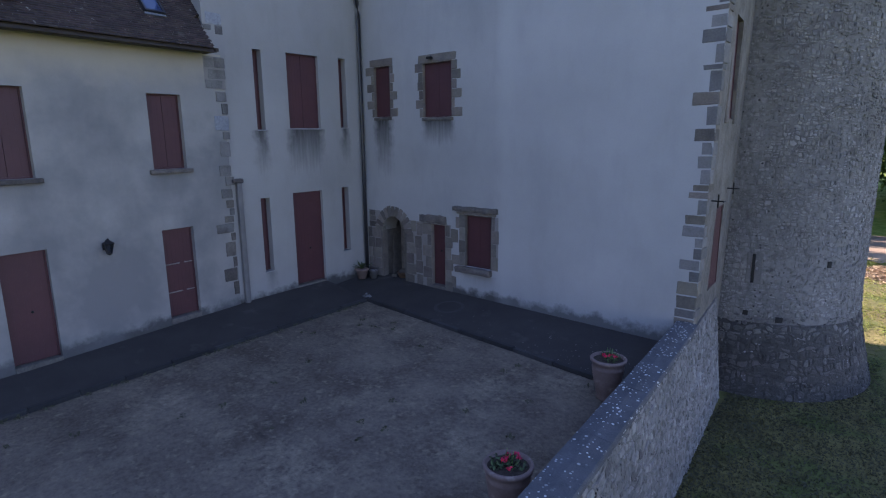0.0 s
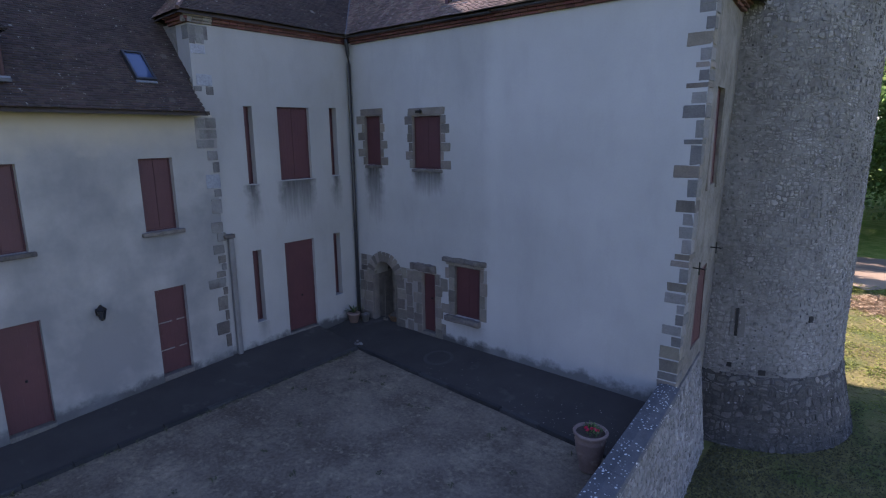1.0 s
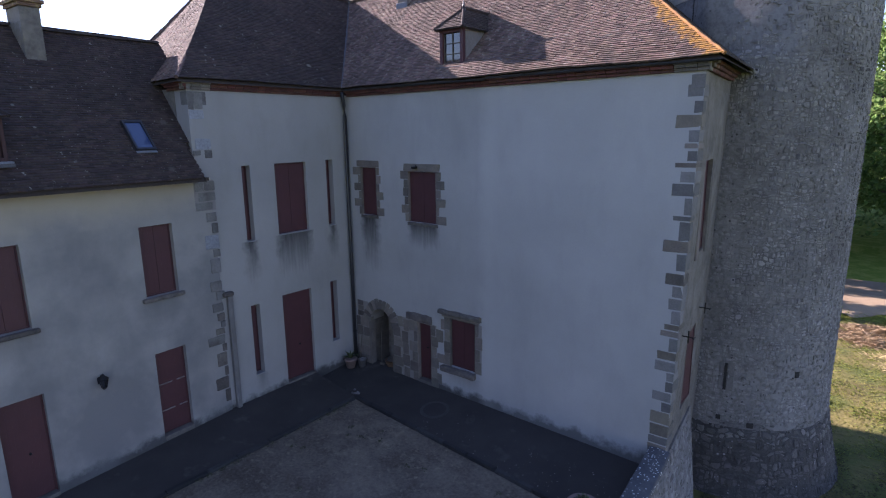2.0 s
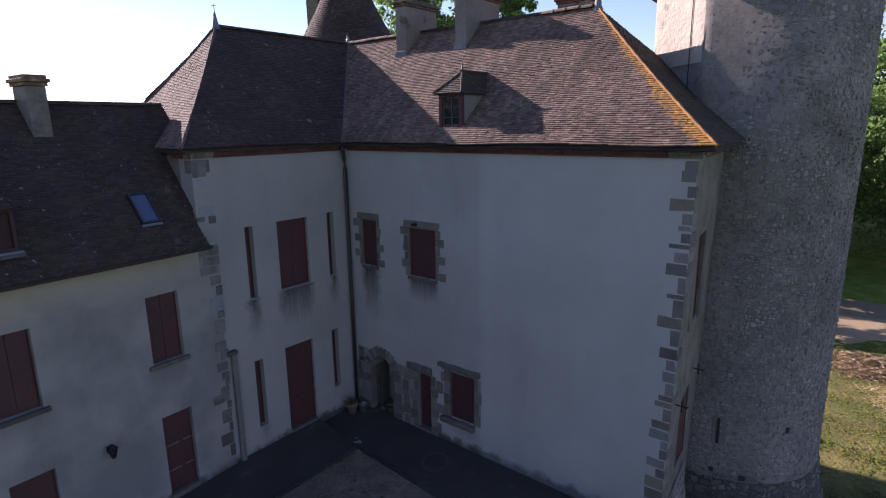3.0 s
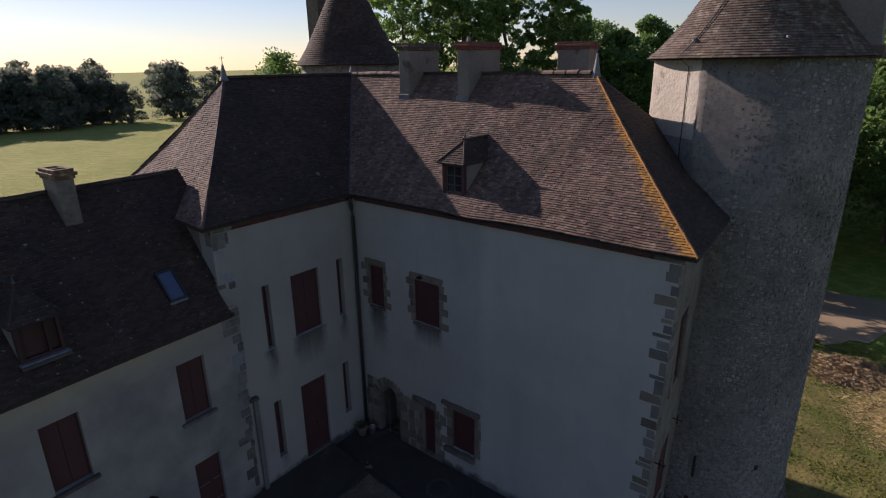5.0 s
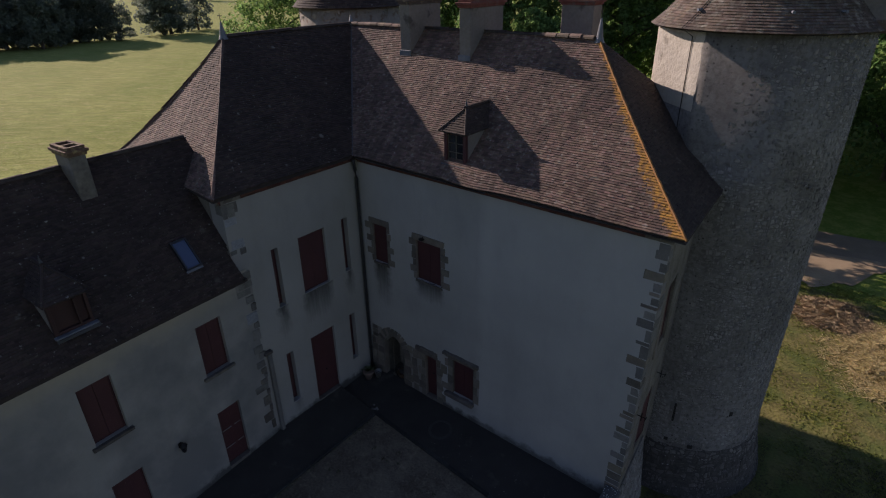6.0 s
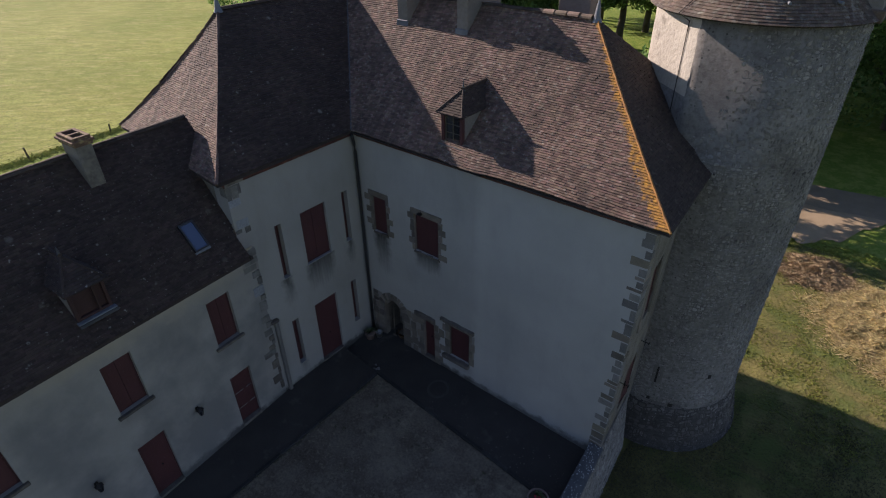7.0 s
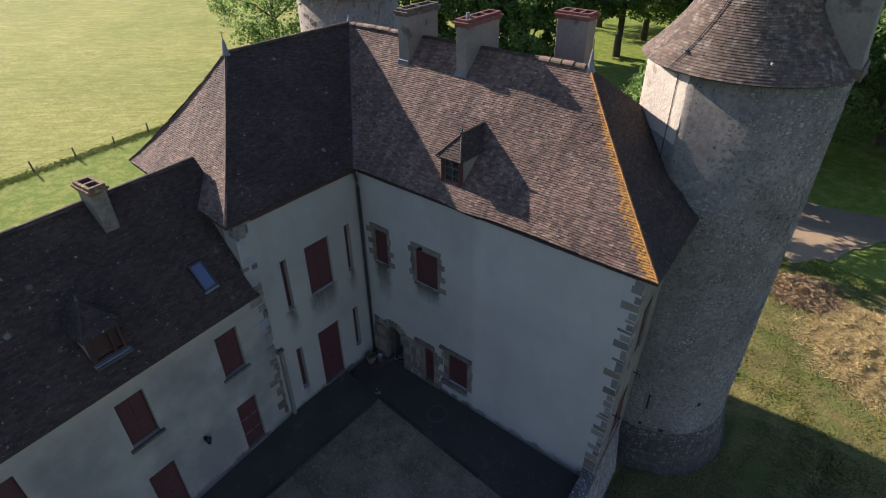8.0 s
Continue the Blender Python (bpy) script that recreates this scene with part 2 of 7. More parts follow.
M_DARK = surface("dark_interior", (0.012, 0.011, 0.01), (0.03, 0.027, 0.024), 2, 20, 0.9)
M_IRON = surface("wrought_iron", (0.012, 0.012, 0.013), (0.03, 0.028, 0.027), 4, 60, 0.55, 0.3, 0.002, metal=0.6)
M_GALV = surface("galvanised_steel", (0.273, 0.257, 0.242), (0.429, 0.406, 0.374), 6, 60, 0.45, 0.2, 0.002, metal=0.8)
M_ZINC = surface("dull_zinc", (0.05, 0.05, 0.055), (0.1, 0.1, 0.105), 3, 40, 0.6, 0.2, 0.003, metal=0.3)
M_LEAD = surface("grey_lead", (0.11, 0.12, 0.14), (0.2, 0.215, 0.24), 3, 30, 0.6, 0.2, 0.004, metal=0.2)
M_PIPE = surface("black_pipe_paint", (0.012, 0.012, 0.014), (0.03, 0.03, 0.033), 3, 50, 0.45, 0.2, 0.002)
M_WORNBAR = surface("worn_steel_bar", (0.1, 0.08, 0.075), (0.26, 0.235, 0.22), 7, 40, 0.6, 0.2, 0.002, metal=0.3)
M_GREYPIPE = surface("grey_pipe", (0.1, 0.095, 0.09), (0.17, 0.163, 0.155), 3, 50, 0.6, 0.2, 0.002)
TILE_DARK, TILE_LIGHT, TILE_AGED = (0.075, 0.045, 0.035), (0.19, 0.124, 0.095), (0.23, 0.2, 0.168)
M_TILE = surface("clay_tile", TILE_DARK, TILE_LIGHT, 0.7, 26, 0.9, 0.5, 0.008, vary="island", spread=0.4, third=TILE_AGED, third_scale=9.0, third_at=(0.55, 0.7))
# Dark tile of the dormer; also holds the end hip's shade in its colour.
M_TILE_MID = surface("dark_shaded_clay_tile", (0.022, 0.0155, 0.013), (0.066, 0.044, 0.034), 0.8, 20, 0.9, 0.5, 0.01, vary="island", spread=0.3, third=(0.13, 0.115, 0.1), third_scale=6.0, third_at=(0.6, 0.75))
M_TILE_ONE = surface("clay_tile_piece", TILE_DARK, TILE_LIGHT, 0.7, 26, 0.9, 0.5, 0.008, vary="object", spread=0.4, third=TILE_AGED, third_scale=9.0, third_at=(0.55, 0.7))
# Mossy, lichened tile; its near-black also carries the east slope's shade.
M_TILE_MOSS_SHADE = surface("mossy_shaded_clay_tile", (0.0195, 0.0135, 0.0115), (0.059, 0.0385, 0.031), 0.9, 16, 0.92, 0.6, 0.01, vary="island", spread=0.38, third=(0.2, 0.19, 0.17), third_scale=5.5, third_at=(0.67, 0.7))
M_TILE_CONE = surface("greyed_clay_tile", (0.06, 0.042, 0.032), (0.15, 0.106, 0.08), 0.9, 24, 0.9, 0.5, 0.008, vary="island", spread=0.36, third=(0.19, 0.176, 0.145), third_scale=6.0, third_at=(0.5, 0.68))
M_TILE_GOLD = surface("lichened_clay_tile", (0.13, 0.072, 0.035), (0.45, 0.23, 0.04), 5.0, 22, 0.9, 0.5, 0.008, vary="island", spread=0.3)
def spotted(m, layers, colour):
    """Round flecks, of lichen and of dark pits: layers of (cells a metre, size, share that stays bare, patchiness)."""
    nt = m.node_tree
    b = nt.nodes["Principled BSDF"]
    total = None
    for cells, size, bare, patch in layers:
        vo = nt.nodes.new("ShaderNodeTexVoronoi")
        vo.inputs["Scale"].default_value = cells
        nt.links.new(nt.nodes.new("ShaderNodeNewGeometry").outputs["Position"], vo.inputs["Vector"])
        sx = nt.nodes.new("ShaderNodeSeparateColor")
        nt.links.new(vo.outputs["Color"], sx.inputs[0])
        rim = sums(nt, 'ADD', vo.outputs["Distance"], sums(nt, 'MULTIPLY', sums(nt, 'SUBTRACT', noise_node(nt, cells * 4, 3.0), 0.5), size))
        one = sums(nt, 'MULTIPLY', ramp(nt, rim, size + 0.05, size - 0.03), sums(nt, 'GREATER_THAN', sx.outputs[0], bare))
        one = sums(nt, 'MULTIPLY', one, ramp(nt, noise_node(nt, patch, 4.0), 0.4, 0.55))
        total = one if total is None else sums(nt, 'MAXIMUM', total, one)
    nt.links.new(blend(nt, total, b.inputs["Base Color"].links[0].from_socket, colour), b.inputs["Base Color"])


spotted(M_TILE_MOSS_SHADE, [(1.9, 0.14, 0.88, 0.35), (5.0, 0.14, 0.9, 0.6), (17.0, 0.22, 0.86, 0.7)], (0.16, 0.152, 0.135))


def streaked(m, strength=0.6, stretch=(2.4, 0.3, 0.3)):
    """Dark run-off streaks down a slope, and small dark pits on stone."""
    nt = m.node_tree
    b = nt.nodes["Principled BSDF"]
    src = b.inputs["Base Color"].links[0].from_socket
    fac = sums(nt, 'MULTIPLY', ramp(nt, noise_node(nt, 1.0, 5.0, 0.62, stretch), 0.46, 0.66), strength)
    nt.links.new(blend(nt, fac, src, (0.04, 0.03, 0.026)), b.inputs["Base Color"])


def lichened(m):
    """Golden lichen that spreads from the end hip of the main roof."""
    nt = m.node_tree
    b = nt.nodes["Principled BSDF"]
    src = b.inputs["Base Color"].links[0].from_socket
    xyz = nt.nodes.new("ShaderNodeSeparateXYZ")
    nt.links.new(nt.nodes.new("ShaderNodeNewGeometry").outputs["Position"], xyz.inputs[0])
    up = sums(nt, 'ADD', xyz.outputs[1], 0.26)
    away = sums(nt, 'SUBTRACT', sums(nt, 'SUBTRACT', 10.9, sums(nt, 'MULTIPLY', up, 1.0997)), xyz.outputs[0])
    width = sums(nt, 'SUBTRACT', 0.42, sums(nt, 'MULTIPLY', up, 0.075))
    patchy = sums(nt, 'MULTIPLY', sums(nt, 'SUBTRACT', noise_node(nt, 5.0, 8.0, 0.75), 0.5), 1.3)
    fac = ramp(nt, sums(nt, 'SUBTRACT', sums(nt, 'ADD', width, patchy), away), -0.02, 0.12)
    fac = sums(nt, 'MULTIPLY', fac, sums(nt, 'LESS_THAN', xyz.outputs[2], 12.75))
    fac = sums(nt, 'MULTIPLY', fac, sums(nt, 'LESS_THAN', xyz.outputs[1], 3.66))
    gold = blend(nt, ramp(nt, noise_node(nt, 9.0, 5.0), 0.35, 0.65), (0.16, 0.085, 0.035), (0.47, 0.235, 0.035))
    nt.links.new(blend(nt, fac, src, gold), b.inputs["Base Color"])


streaked(M_TILE)
streaked(M_TILE_ONE)
streaked(M_TILE_CONE, 0.5, (1.5, 1.5, 0.3))
lichened(M_TILE)
lichened(M_TILE_ONE)
M_DECK = surface("roof_deck", (0.03, 0.022, 0.018), (0.06, 0.045, 0.035), 2, 20, 0.95)
M_RIDGE_DARK = surface("dark_ridge_tile", (0.022, 0.018, 0.016), (0.07, 0.052, 0.043), 3, 25, 0.92, 0.6, 0.01, vary="object", spread=0.35)
M_RIDGE = surface("ridge_tile_clay", (0.13, 0.085, 0.06), (0.27, 0.2, 0.15), 3, 25, 0.9, 0.5, 0.01, vary="object", spread=0.3)
M_BRICK = surface("cornice_brick", (0.055, 0.02, 0.016), (0.125, 0.046, 0.033), 3, 30, 0.88, 0.5, 0.01, vary="object", spread=0.3, third=(0.16, 0.12, 0.1), third_scale=2.5, third_at=(0.66, 0.74))
M_POTBRICK = surface("chimney_brick", (0.11, 0.032, 0.025), (0.22, 0.075, 0.055), 3, 30, 0.88, 0.5, 0.01, third=(0.12, 0.1, 0.085), third_scale=3.0, third_at=(0.5, 0.7))
M_STACK = surface("chimney_render", (0.13, 0.115, 0.1), (0.23, 0.205, 0.18), 0.9, 12, 0.93, 0.5, 0.02, third=(0.08, 0.07, 0.06), third_scale=1.6, third_at=(0.58, 0.68))
M_MORTAR = surface("tower_mortar", (0.09, 0.084, 0.077), (0.19, 0.179, 0.164), 1.5, 18, 0.95, 0.3, 0.02, third=(0.235, 0.223, 0.206), third_scale=0.55, third_at=(0.42, 0.68))
M_STONE = surface("rubble_stone", (0.152, 0.143, 0.131), (0.305, 0.288, 0.265), 0.7, 16, 0.92, 0.8, 0.04, vary="island", spread=0.26, third=(0.09, 0.083, 0.076), third_scale=0.45, third_at=(0.55, 0.72))
M_STONE_LOW = surface("foot_rubble", (0.045, 0.041, 0.037), (0.115, 0.106, 0.096), 1.3, 20, 0.9, 1.0, 0.04, vary="island", spread=0.4)
M_MORTAR_LOW = surface("foot_mortar", (0.035, 0.032, 0.029), (0.085, 0.079, 0.072), 1.2, 14, 0.92, 1.0, 0.04)
M_SLIT = surface("slit_stone", (0.11, 0.102, 0.093), (0.185, 0.172, 0.157), 1.5, 24, 0.92, 0.7, 0.02)
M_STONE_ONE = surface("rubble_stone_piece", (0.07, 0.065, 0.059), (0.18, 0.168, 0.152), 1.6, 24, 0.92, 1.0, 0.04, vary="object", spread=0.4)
M_COPING = surface("cement_coping", (0.045, 0.047, 0.05), (0.115, 0.116, 0.12), 2.5, 50, 0.9, 0.8, 0.012)
ct = M_COPING.node_tree
cpb = ct.nodes["Principled BSDF"]
spot_total = None
for spot_scale, spot_size, share in ((9.0, 0.2, 0.62), (17.0, 0.25, 0.55)):
    vo = ct.nodes.new("ShaderNodeTexVoronoi")
    vo.inputs["Scale"].default_value = spot_scale
    ct.links.new(ct.nodes.new("ShaderNodeNewGeometry").outputs["Position"], vo.inputs["Vector"])
    sx = ct.nodes.new("ShaderNodeSeparateColor")
    ct.links.new(vo.outputs["Color"], sx.inputs[0])
    near_spot = sums(ct, 'MULTIPLY', ramp(ct, vo.outputs["Distance"], spot_size + 0.05, spot_size - 0.02), sums(ct, 'GREATER_THAN', sx.outputs[0], share))
    near_spot = sums(ct, 'MULTIPLY', near_spot, ramp(ct, noise_node(ct, 1.3, 3.0), 0.4, 0.5))
    spot_total = near_spot if spot_total is None else sums(ct, 'MAXIMUM', spot_total, near_spot)
ct.links.new(blend(ct, spot_total, cpb.inputs["Base Color"].links[0].from_socket, (0.6, 0.6, 0.58)), cpb.inputs["Base Color"])
M_ASPHALT = surface("old_asphalt", (0.026, 0.022, 0.0195), (0.052, 0.045, 0.039), 0.9, 60, 0.92, 0.5, 0.006, third=(0.105, 0.095, 0.08), third_scale=1.6, third_at=(0.6, 0.85))
M_GRAVEL = surface("stony_courtyard", (0.06, 0.046, 0.036), (0.23, 0.188, 0.14), 0.8, 13, 0.95, 1.0, 0.04, third=(0.3, 0.25, 0.17), third_scale=7.0, third_at=(0.56, 0.78))
gvt = M_GRAVEL.node_tree
gvb = gvt.nodes["Principled BSDF"]
dry = sums(gvt, 'MULTIPLY', ramp(gvt, noise_node(gvt, 0.32, 4.0, 0.7), 0.5, 0.64), ramp(gvt, noise_node(gvt, 5.0, 8.0, 0.8), 0.42, 0.62))
gvt.links.new(blend(gvt, sums(gvt, 'MULTIPLY', dry, 0.75), gvb.inputs["Base Color"].links[0].from_socket, (0.34, 0.285, 0.2)), gvb.inputs["Base Color"])
M_RIM = surface("cement_rim", (0.038, 0.035, 0.032), (0.068, 0.063, 0.057), 4, 30, 0.92, 0.5, 0.006)
M_CHIP = surface("stone_chipping", (0.12, 0.108, 0.09), (0.27, 0.245, 0.21), 1.5, 30, 0.92, 0.3, 0.004, vary="island", spread=0.6)
M_KERB = surface("kerb_stone", (0.018, 0.0175, 0.017), (0.046, 0.043, 0.04), 3, 40, 0.92, 0.5, 0.01, vary="object", spread=0.35)
M_TERRA = surface("terracotta", (0.14, 0.092, 0.076), (0.225, 0.158, 0.134), 3, 25, 0.8, 0.3, 0.006, third=(0.359, 0.296, 0.242), third_scale=4.0, third_at=(0.58, 0.75))
M_SOIL = surface("soil", (0.03, 0.022, 0.016), (0.07, 0.05, 0.035), 6, 40, 0.95, 0.8, 0.02)
M_LEAF = surface("leaf_green", (0.11, 0.195, 0.055), (0.22, 0.33, 0.108), 0.5, 6, 0.6, 0.0, 0.0, vary="island", spread=0.4)
# Greyed, paler leaf colour: haze over the distance is put into it.
M_LEAF_FAR = surface("far_leaf_hazed", (0.12, 0.15, 0.12), (0.2, 0.235, 0.185), 0.2, 2, 0.65, 0.0, 0.0, vary="island", spread=0.25)
M_POTLEAF = surface("geranium_leaf", (0.03, 0.055, 0.02), (0.075, 0.11, 0.035), 3, 10, 0.6, 0.0, 0.0, vary="island", spread=0.4)
M_PETAL = surface("red_petal", (0.45, 0.01, 0.04), (0.6, 0.03, 0.1), 6, 30, 0.6, 0.0, 0.0, vary="island", spread=0.3)
M_BARK = surface("bark", (0.05, 0.042, 0.034), (0.13, 0.11, 0.09), 3, 20, 0.95, 0.9, 0.03)
M_WOOD = surface("weathered_wood", (0.06, 0.05, 0.04), (0.14, 0.12, 0.095), 3, 30, 0.9, 0.5, 0.008)
M_WICKER = surface("wicker", (0.08, 0.045, 0.025), (0.2, 0.12, 0.065), 8, 60, 0.85, 0.8, 0.01)
M_STRAW = surface("dry_straw", (0.34, 0.285, 0.14), (0.68, 0.575, 0.335), 1.3, 8, 0.9, 0.0, 0.0, vary="island", spread=0.4)
M_BRACKEN = surface("dead_bracken", (0.24, 0.18, 0.11), (0.42, 0.325, 0.21), 1.0, 8, 0.9, 0.0, 0.0, vary="island", spread=0.3)
M_GRASS = surface("grass_blade", (0.155, 0.185, 0.04), (0.325, 0.325, 0.088), 0.4, 5, 0.75, 0.0, 0.0, vary="island", spread=0.4)
M_TALL = surface("tall_grass", (0.19, 0.235, 0.065), (0.36, 0.38, 0.12), 0.5, 5, 0.75, 0.0, 0.0, vary="island", spread=0.35)
M_TUFT = surface("tuft_grass", (0.15, 0.19, 0.045), (0.29, 0.31, 0.085), 0.5, 5, 0.75, 0.0, 0.0, vary="island", spread=0.35)
# Colour of the weeds, and of blades that darken the lawn as shade.
M_WEED_SHADE = surface("weed_and_shade_grass", (0.048, 0.05, 0.024), (0.08, 0.078, 0.036), 0.5, 5, 0.8, 0.0, 0.0, vary="island", spread=0.18)
M_PATH = surface("pale_gravel_road", (0.23, 0.17, 0.108), (0.37, 0.285, 0.19), 0.8, 20, 0.95, 0.5, 0.02)
M_ROAD = surface("grey_road", (0.16, 0.124, 0.086), (0.28, 0.222, 0.16), 0.6, 24, 0.92, 0.4, 0.01)
M_WHITE = surface("white_paint", (0.2, 0.2, 0.205), (0.3, 0.3, 0.3), 4, 30, 0.6, 0.1, 0.002)

M_GROUND, gnt, gb = nodes_of("mown_grass")
gcol = blend(gnt, ramp(gnt, noise_node(gnt, 0.05, 6.0, 0.6), 0.35, 0.65), (0.25, 0.31, 0.07), (0.375, 0.4, 0.11))
gcol = blend(gnt, sums(gnt, 'MULTIPLY', ramp(gnt, noise_node(gnt, 0.5, 6.0, 0.65, (4, 1, 1), 40), 0.45, 0.75), 0.5), gcol, (0.36, 0.33, 0.09))
gcol = blend(gnt, sums(gnt, 'MULTIPLY', ramp(gnt, noise_node(gnt, 1.1, 6.0, 0.75, (4, 1, 1), 40), 0.48, 0.66), 0.6), gcol, (0.13, 0.17, 0.03))
gcol = blend(gnt, sums(gnt, 'MULTIPLY', ramp(gnt, noise_node(gnt, 2.5, 7.0, 0.75), 0.52, 0.72), 0.4), gcol, (0.38, 0.36, 0.11))
gcol = blend(gnt, sums(gnt, 'MULTIPLY', ramp(gnt, noise_node(gnt, 4.5, 7.0, 0.75), 0.44, 0.68), 0.85), gcol, (0.085, 0.11, 0.025))
gcol = blend(gnt, sums(gnt, 'MULTIPLY', ramp(gnt, noise_node(gnt, 0.9, 8.0, 0.8, (4, 1, 1), 40), 0.44, 0.6), 0.6), gcol, (0.21, 0.225, 0.055))
gcol = blend(gnt, sums(gnt, 'MULTIPLY', ramp(gnt, noise_node(gnt, 1.4, 8.0, 0.8, (5, 1, 1), 40), 0.53, 0.66), 0.45), gcol, (0.55, 0.46, 0.21))
gcol = blend(gnt, sums(gnt, 'MULTIPLY', ramp(gnt, noise_node(gnt, 1.3, 8.0, 0.85, (2.6, 1, 1), 40), 0.54, 0.58), 0.5), gcol, (0.17, 0.175, 0.045))
gcol = blend(gnt, sums(gnt, 'MULTIPLY', ramp(gnt, noise_node(gnt, 1.6, 8.0, 0.85, (2.6, 1, 1.7), 41), 0.55, 0.59), 0.4), gcol, (0.54, 0.46, 0.22))
gpos = gnt.nodes.new("ShaderNodeSeparateXYZ")
gnt.links.new(gnt.nodes.new("ShaderNodeNewGeometry").outputs["Position"], gpos.inputs[0])
near_house = ramp(gnt, sums(gnt, 'ADD', gpos.outputs[0], sums(gnt, 'MULTIPLY', gpos.outputs[1], 0.09)), -36.9, -36.0)
lawn_col = blend(gnt, ramp(gnt, noise_node(gnt, 1.1, 8.0, 0.8), 0.46, 0.58), (0.115, 0.19, 0.026), (0.23, 0.265, 0.065))
gcol = blend(gnt, sums(gnt, 'MULTIPLY', near_house, 0.85), gcol, lawn_col)
gnt.links.new(gcol, gb.inputs["Base Color"])
gb.inputs["Roughness"].default_value = 0.95
gb.inputs["Specular IOR Level"].default_value = 0.1
bumped(gnt, gb, noise_node(gnt, 5.0, 8.0, 0.75), 0.8, 0.12)

M_GLASS, glt, glb = nodes_of("window_glass")
glb.inputs["Base Color"].default_value = (0.02, 0.022, 0.026, 1)
glb.inputs["Roughness"].default_value = 0.06
glb.inputs["Specular IOR Level"].default_value = 0.8
glb.inputs["Coat Weight"].default_value = 0.6

# The blue of the reflected sky is put into the glass colour.
M_SKYGLASS = M_GLASS.copy()
M_SKYGLASS.name = "skylight_glass"
M_SKYGLASS.node_tree.nodes["Principled BSDF"].inputs["Base Color"].default_value = (0.04, 0.06, 0.12, 1)
for leafy in (M_LEAF, M_LEAF_FAR, M_GRASS, M_TUFT, M_STRAW):
    lt = leafy.node_tree
    pb = lt.nodes["Principled BSDF"]
    glow = lt.nodes.new("ShaderNodeBsdfTranslucent")
    lt.links.new(pb.inputs["Base Color"].links[0].from_socket, glow.inputs["Color"])
    pb.inputs["Specular IOR Level"].default_value = 0.2
    mixer = lt.nodes.new("ShaderNodeMixShader")
    mixer.inputs[0].default_value = 0.6
    lt.links.new(pb.outputs[0], mixer.inputs[1])
    lt.links.new(glow.outputs[0], mixer.inputs[2])
    lt.links.new(mixer.outputs[0], lt.nodes["Material Output"].inputs["Surface"])

# Small pits: the shade in their hollows is put into the colour.
streaked(M_STONE, 0.45, (8, 8, 8))
streaked(M_MORTAR, 0.4, (8, 8, 8))
spotted(M_STONE, [(6.0, 0.12, 0.93, 0.7), (13.0, 0.18, 0.92, 1.1)], (0.33, 0.32, 0.3))
# These dark flecks are deeper pits, drawn with the shade in them.
spotted(M_STONE, [(4.0, 0.13, 0.8, 0.5), (9.0, 0.2, 0.72, 0.8)], (0.04, 0.037, 0.034))
spotted(M_MORTAR, [(9.0, 0.22, 0.75, 0.8)], (0.06, 0.055, 0.05))
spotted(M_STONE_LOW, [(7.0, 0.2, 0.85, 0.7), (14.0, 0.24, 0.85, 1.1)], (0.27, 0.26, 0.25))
M_EARTH = surface("patchy_lawn", (0.075, 0.067, 0.03), (0.225, 0.2, 0.072), 1.0, 9, 0.95, 1.0, 0.05, third=(0.1, 0.12, 0.036), third_scale=0.7, third_at=(0.46, 0.62))

# Paler than the tower around it: sunlight is put into this colour.
M_SUNLIT = surface("sunlit_render", (0.31, 0.283, 0.243), (0.45, 0.413, 0.355), 0.9, 9, 0.95, 0.9, 0.035, third=(0.2, 0.18, 0.15), third_scale=1.3, third_at=(0.58, 0.68))

M_FARWALL = surface("weathered_pale_render", (0.17, 0.15, 0.125), (0.27, 0.245, 0.208), 1.4, 9, 0.95, 0.9, 0.035, third=(0.15, 0.11, 0.08), third_scale=3.5, third_at=(0.56, 0.64))

for soft in (M_EARTH, M_GRAVEL, M_PATH, M_ROAD, M_BRACKEN):
    soft.node_tree.nodes["Principled BSDF"].inputs["Specular IOR Level"].default_value = 0.15

# ---- ground, courtyard, road ----
LOW = -1.65


def court_z(x, y):
    return -0.05 - 0.025 * (x - 1.85) + 0.02 * (y + 1.7)


def grid_sheet(xs, ys, height):
    verts = [(x, y, height(x, y)) for y in ys for x in xs]
    n = len(xs)
    faces = [(j * n + i, j * n + i + 1, (j + 1) * n + i + 1, (j + 1) * n + i) for j in range(len(ys) - 1) for i in range(n - 1)]
    return verts, faces


def land_z(x, y):
    d = max(abs(x), abs(y))
    away = math.hypot(x - 11.0, max(0.0, y - 5.5, -30 - y))
    dip = max(0.0, min(1.0, (6.5 - away) / 3.5))
    return LOW - 0.5 * dip * dip * (3 - 2 * dip) + 0.05 * noise.noise(Vector((x * 0.25, y * 0.25, 0))) * (1 if d < 60 else 0) + (0.5 * noise.noise(Vector((x * 0.012, y * 0.012, 3))) if d > 40 else 0)


def steps(lo, hi, near, far):
    out, v = [], 0.0
    while v < hi:
        out.append(v)
        v += near if v < 40 else near + (v - 40) * far
    out.append(hi)
    neg, v = [], -near
    while v > lo:
        neg.append(v)
        v -= near if v > -40 else near + (-v - 40) * far
    neg.append(lo)
    return sorted(neg) + out


ground = part("ground", grid_sheet(steps(-2500, 2500, 1.0, 0.25), steps(-2500, 2500, 1.0, 0.25), land_z), M_GROUND, smooth=True)
tagged(ground, "mown summer meadow and lawn around the house", "ground", kind="structure")

KX, KY0, KY1 = 1.85, -1.72, -2.2     # the two kerb lines


def kerb_y(x):
    return KY0 + (KY1 - KY0) * (x - 1.85) / 7.6


def wall_x(y):
    """The inner edge of the low wall."""
    return 10.0 + 0.086 * (-0.5 - y)


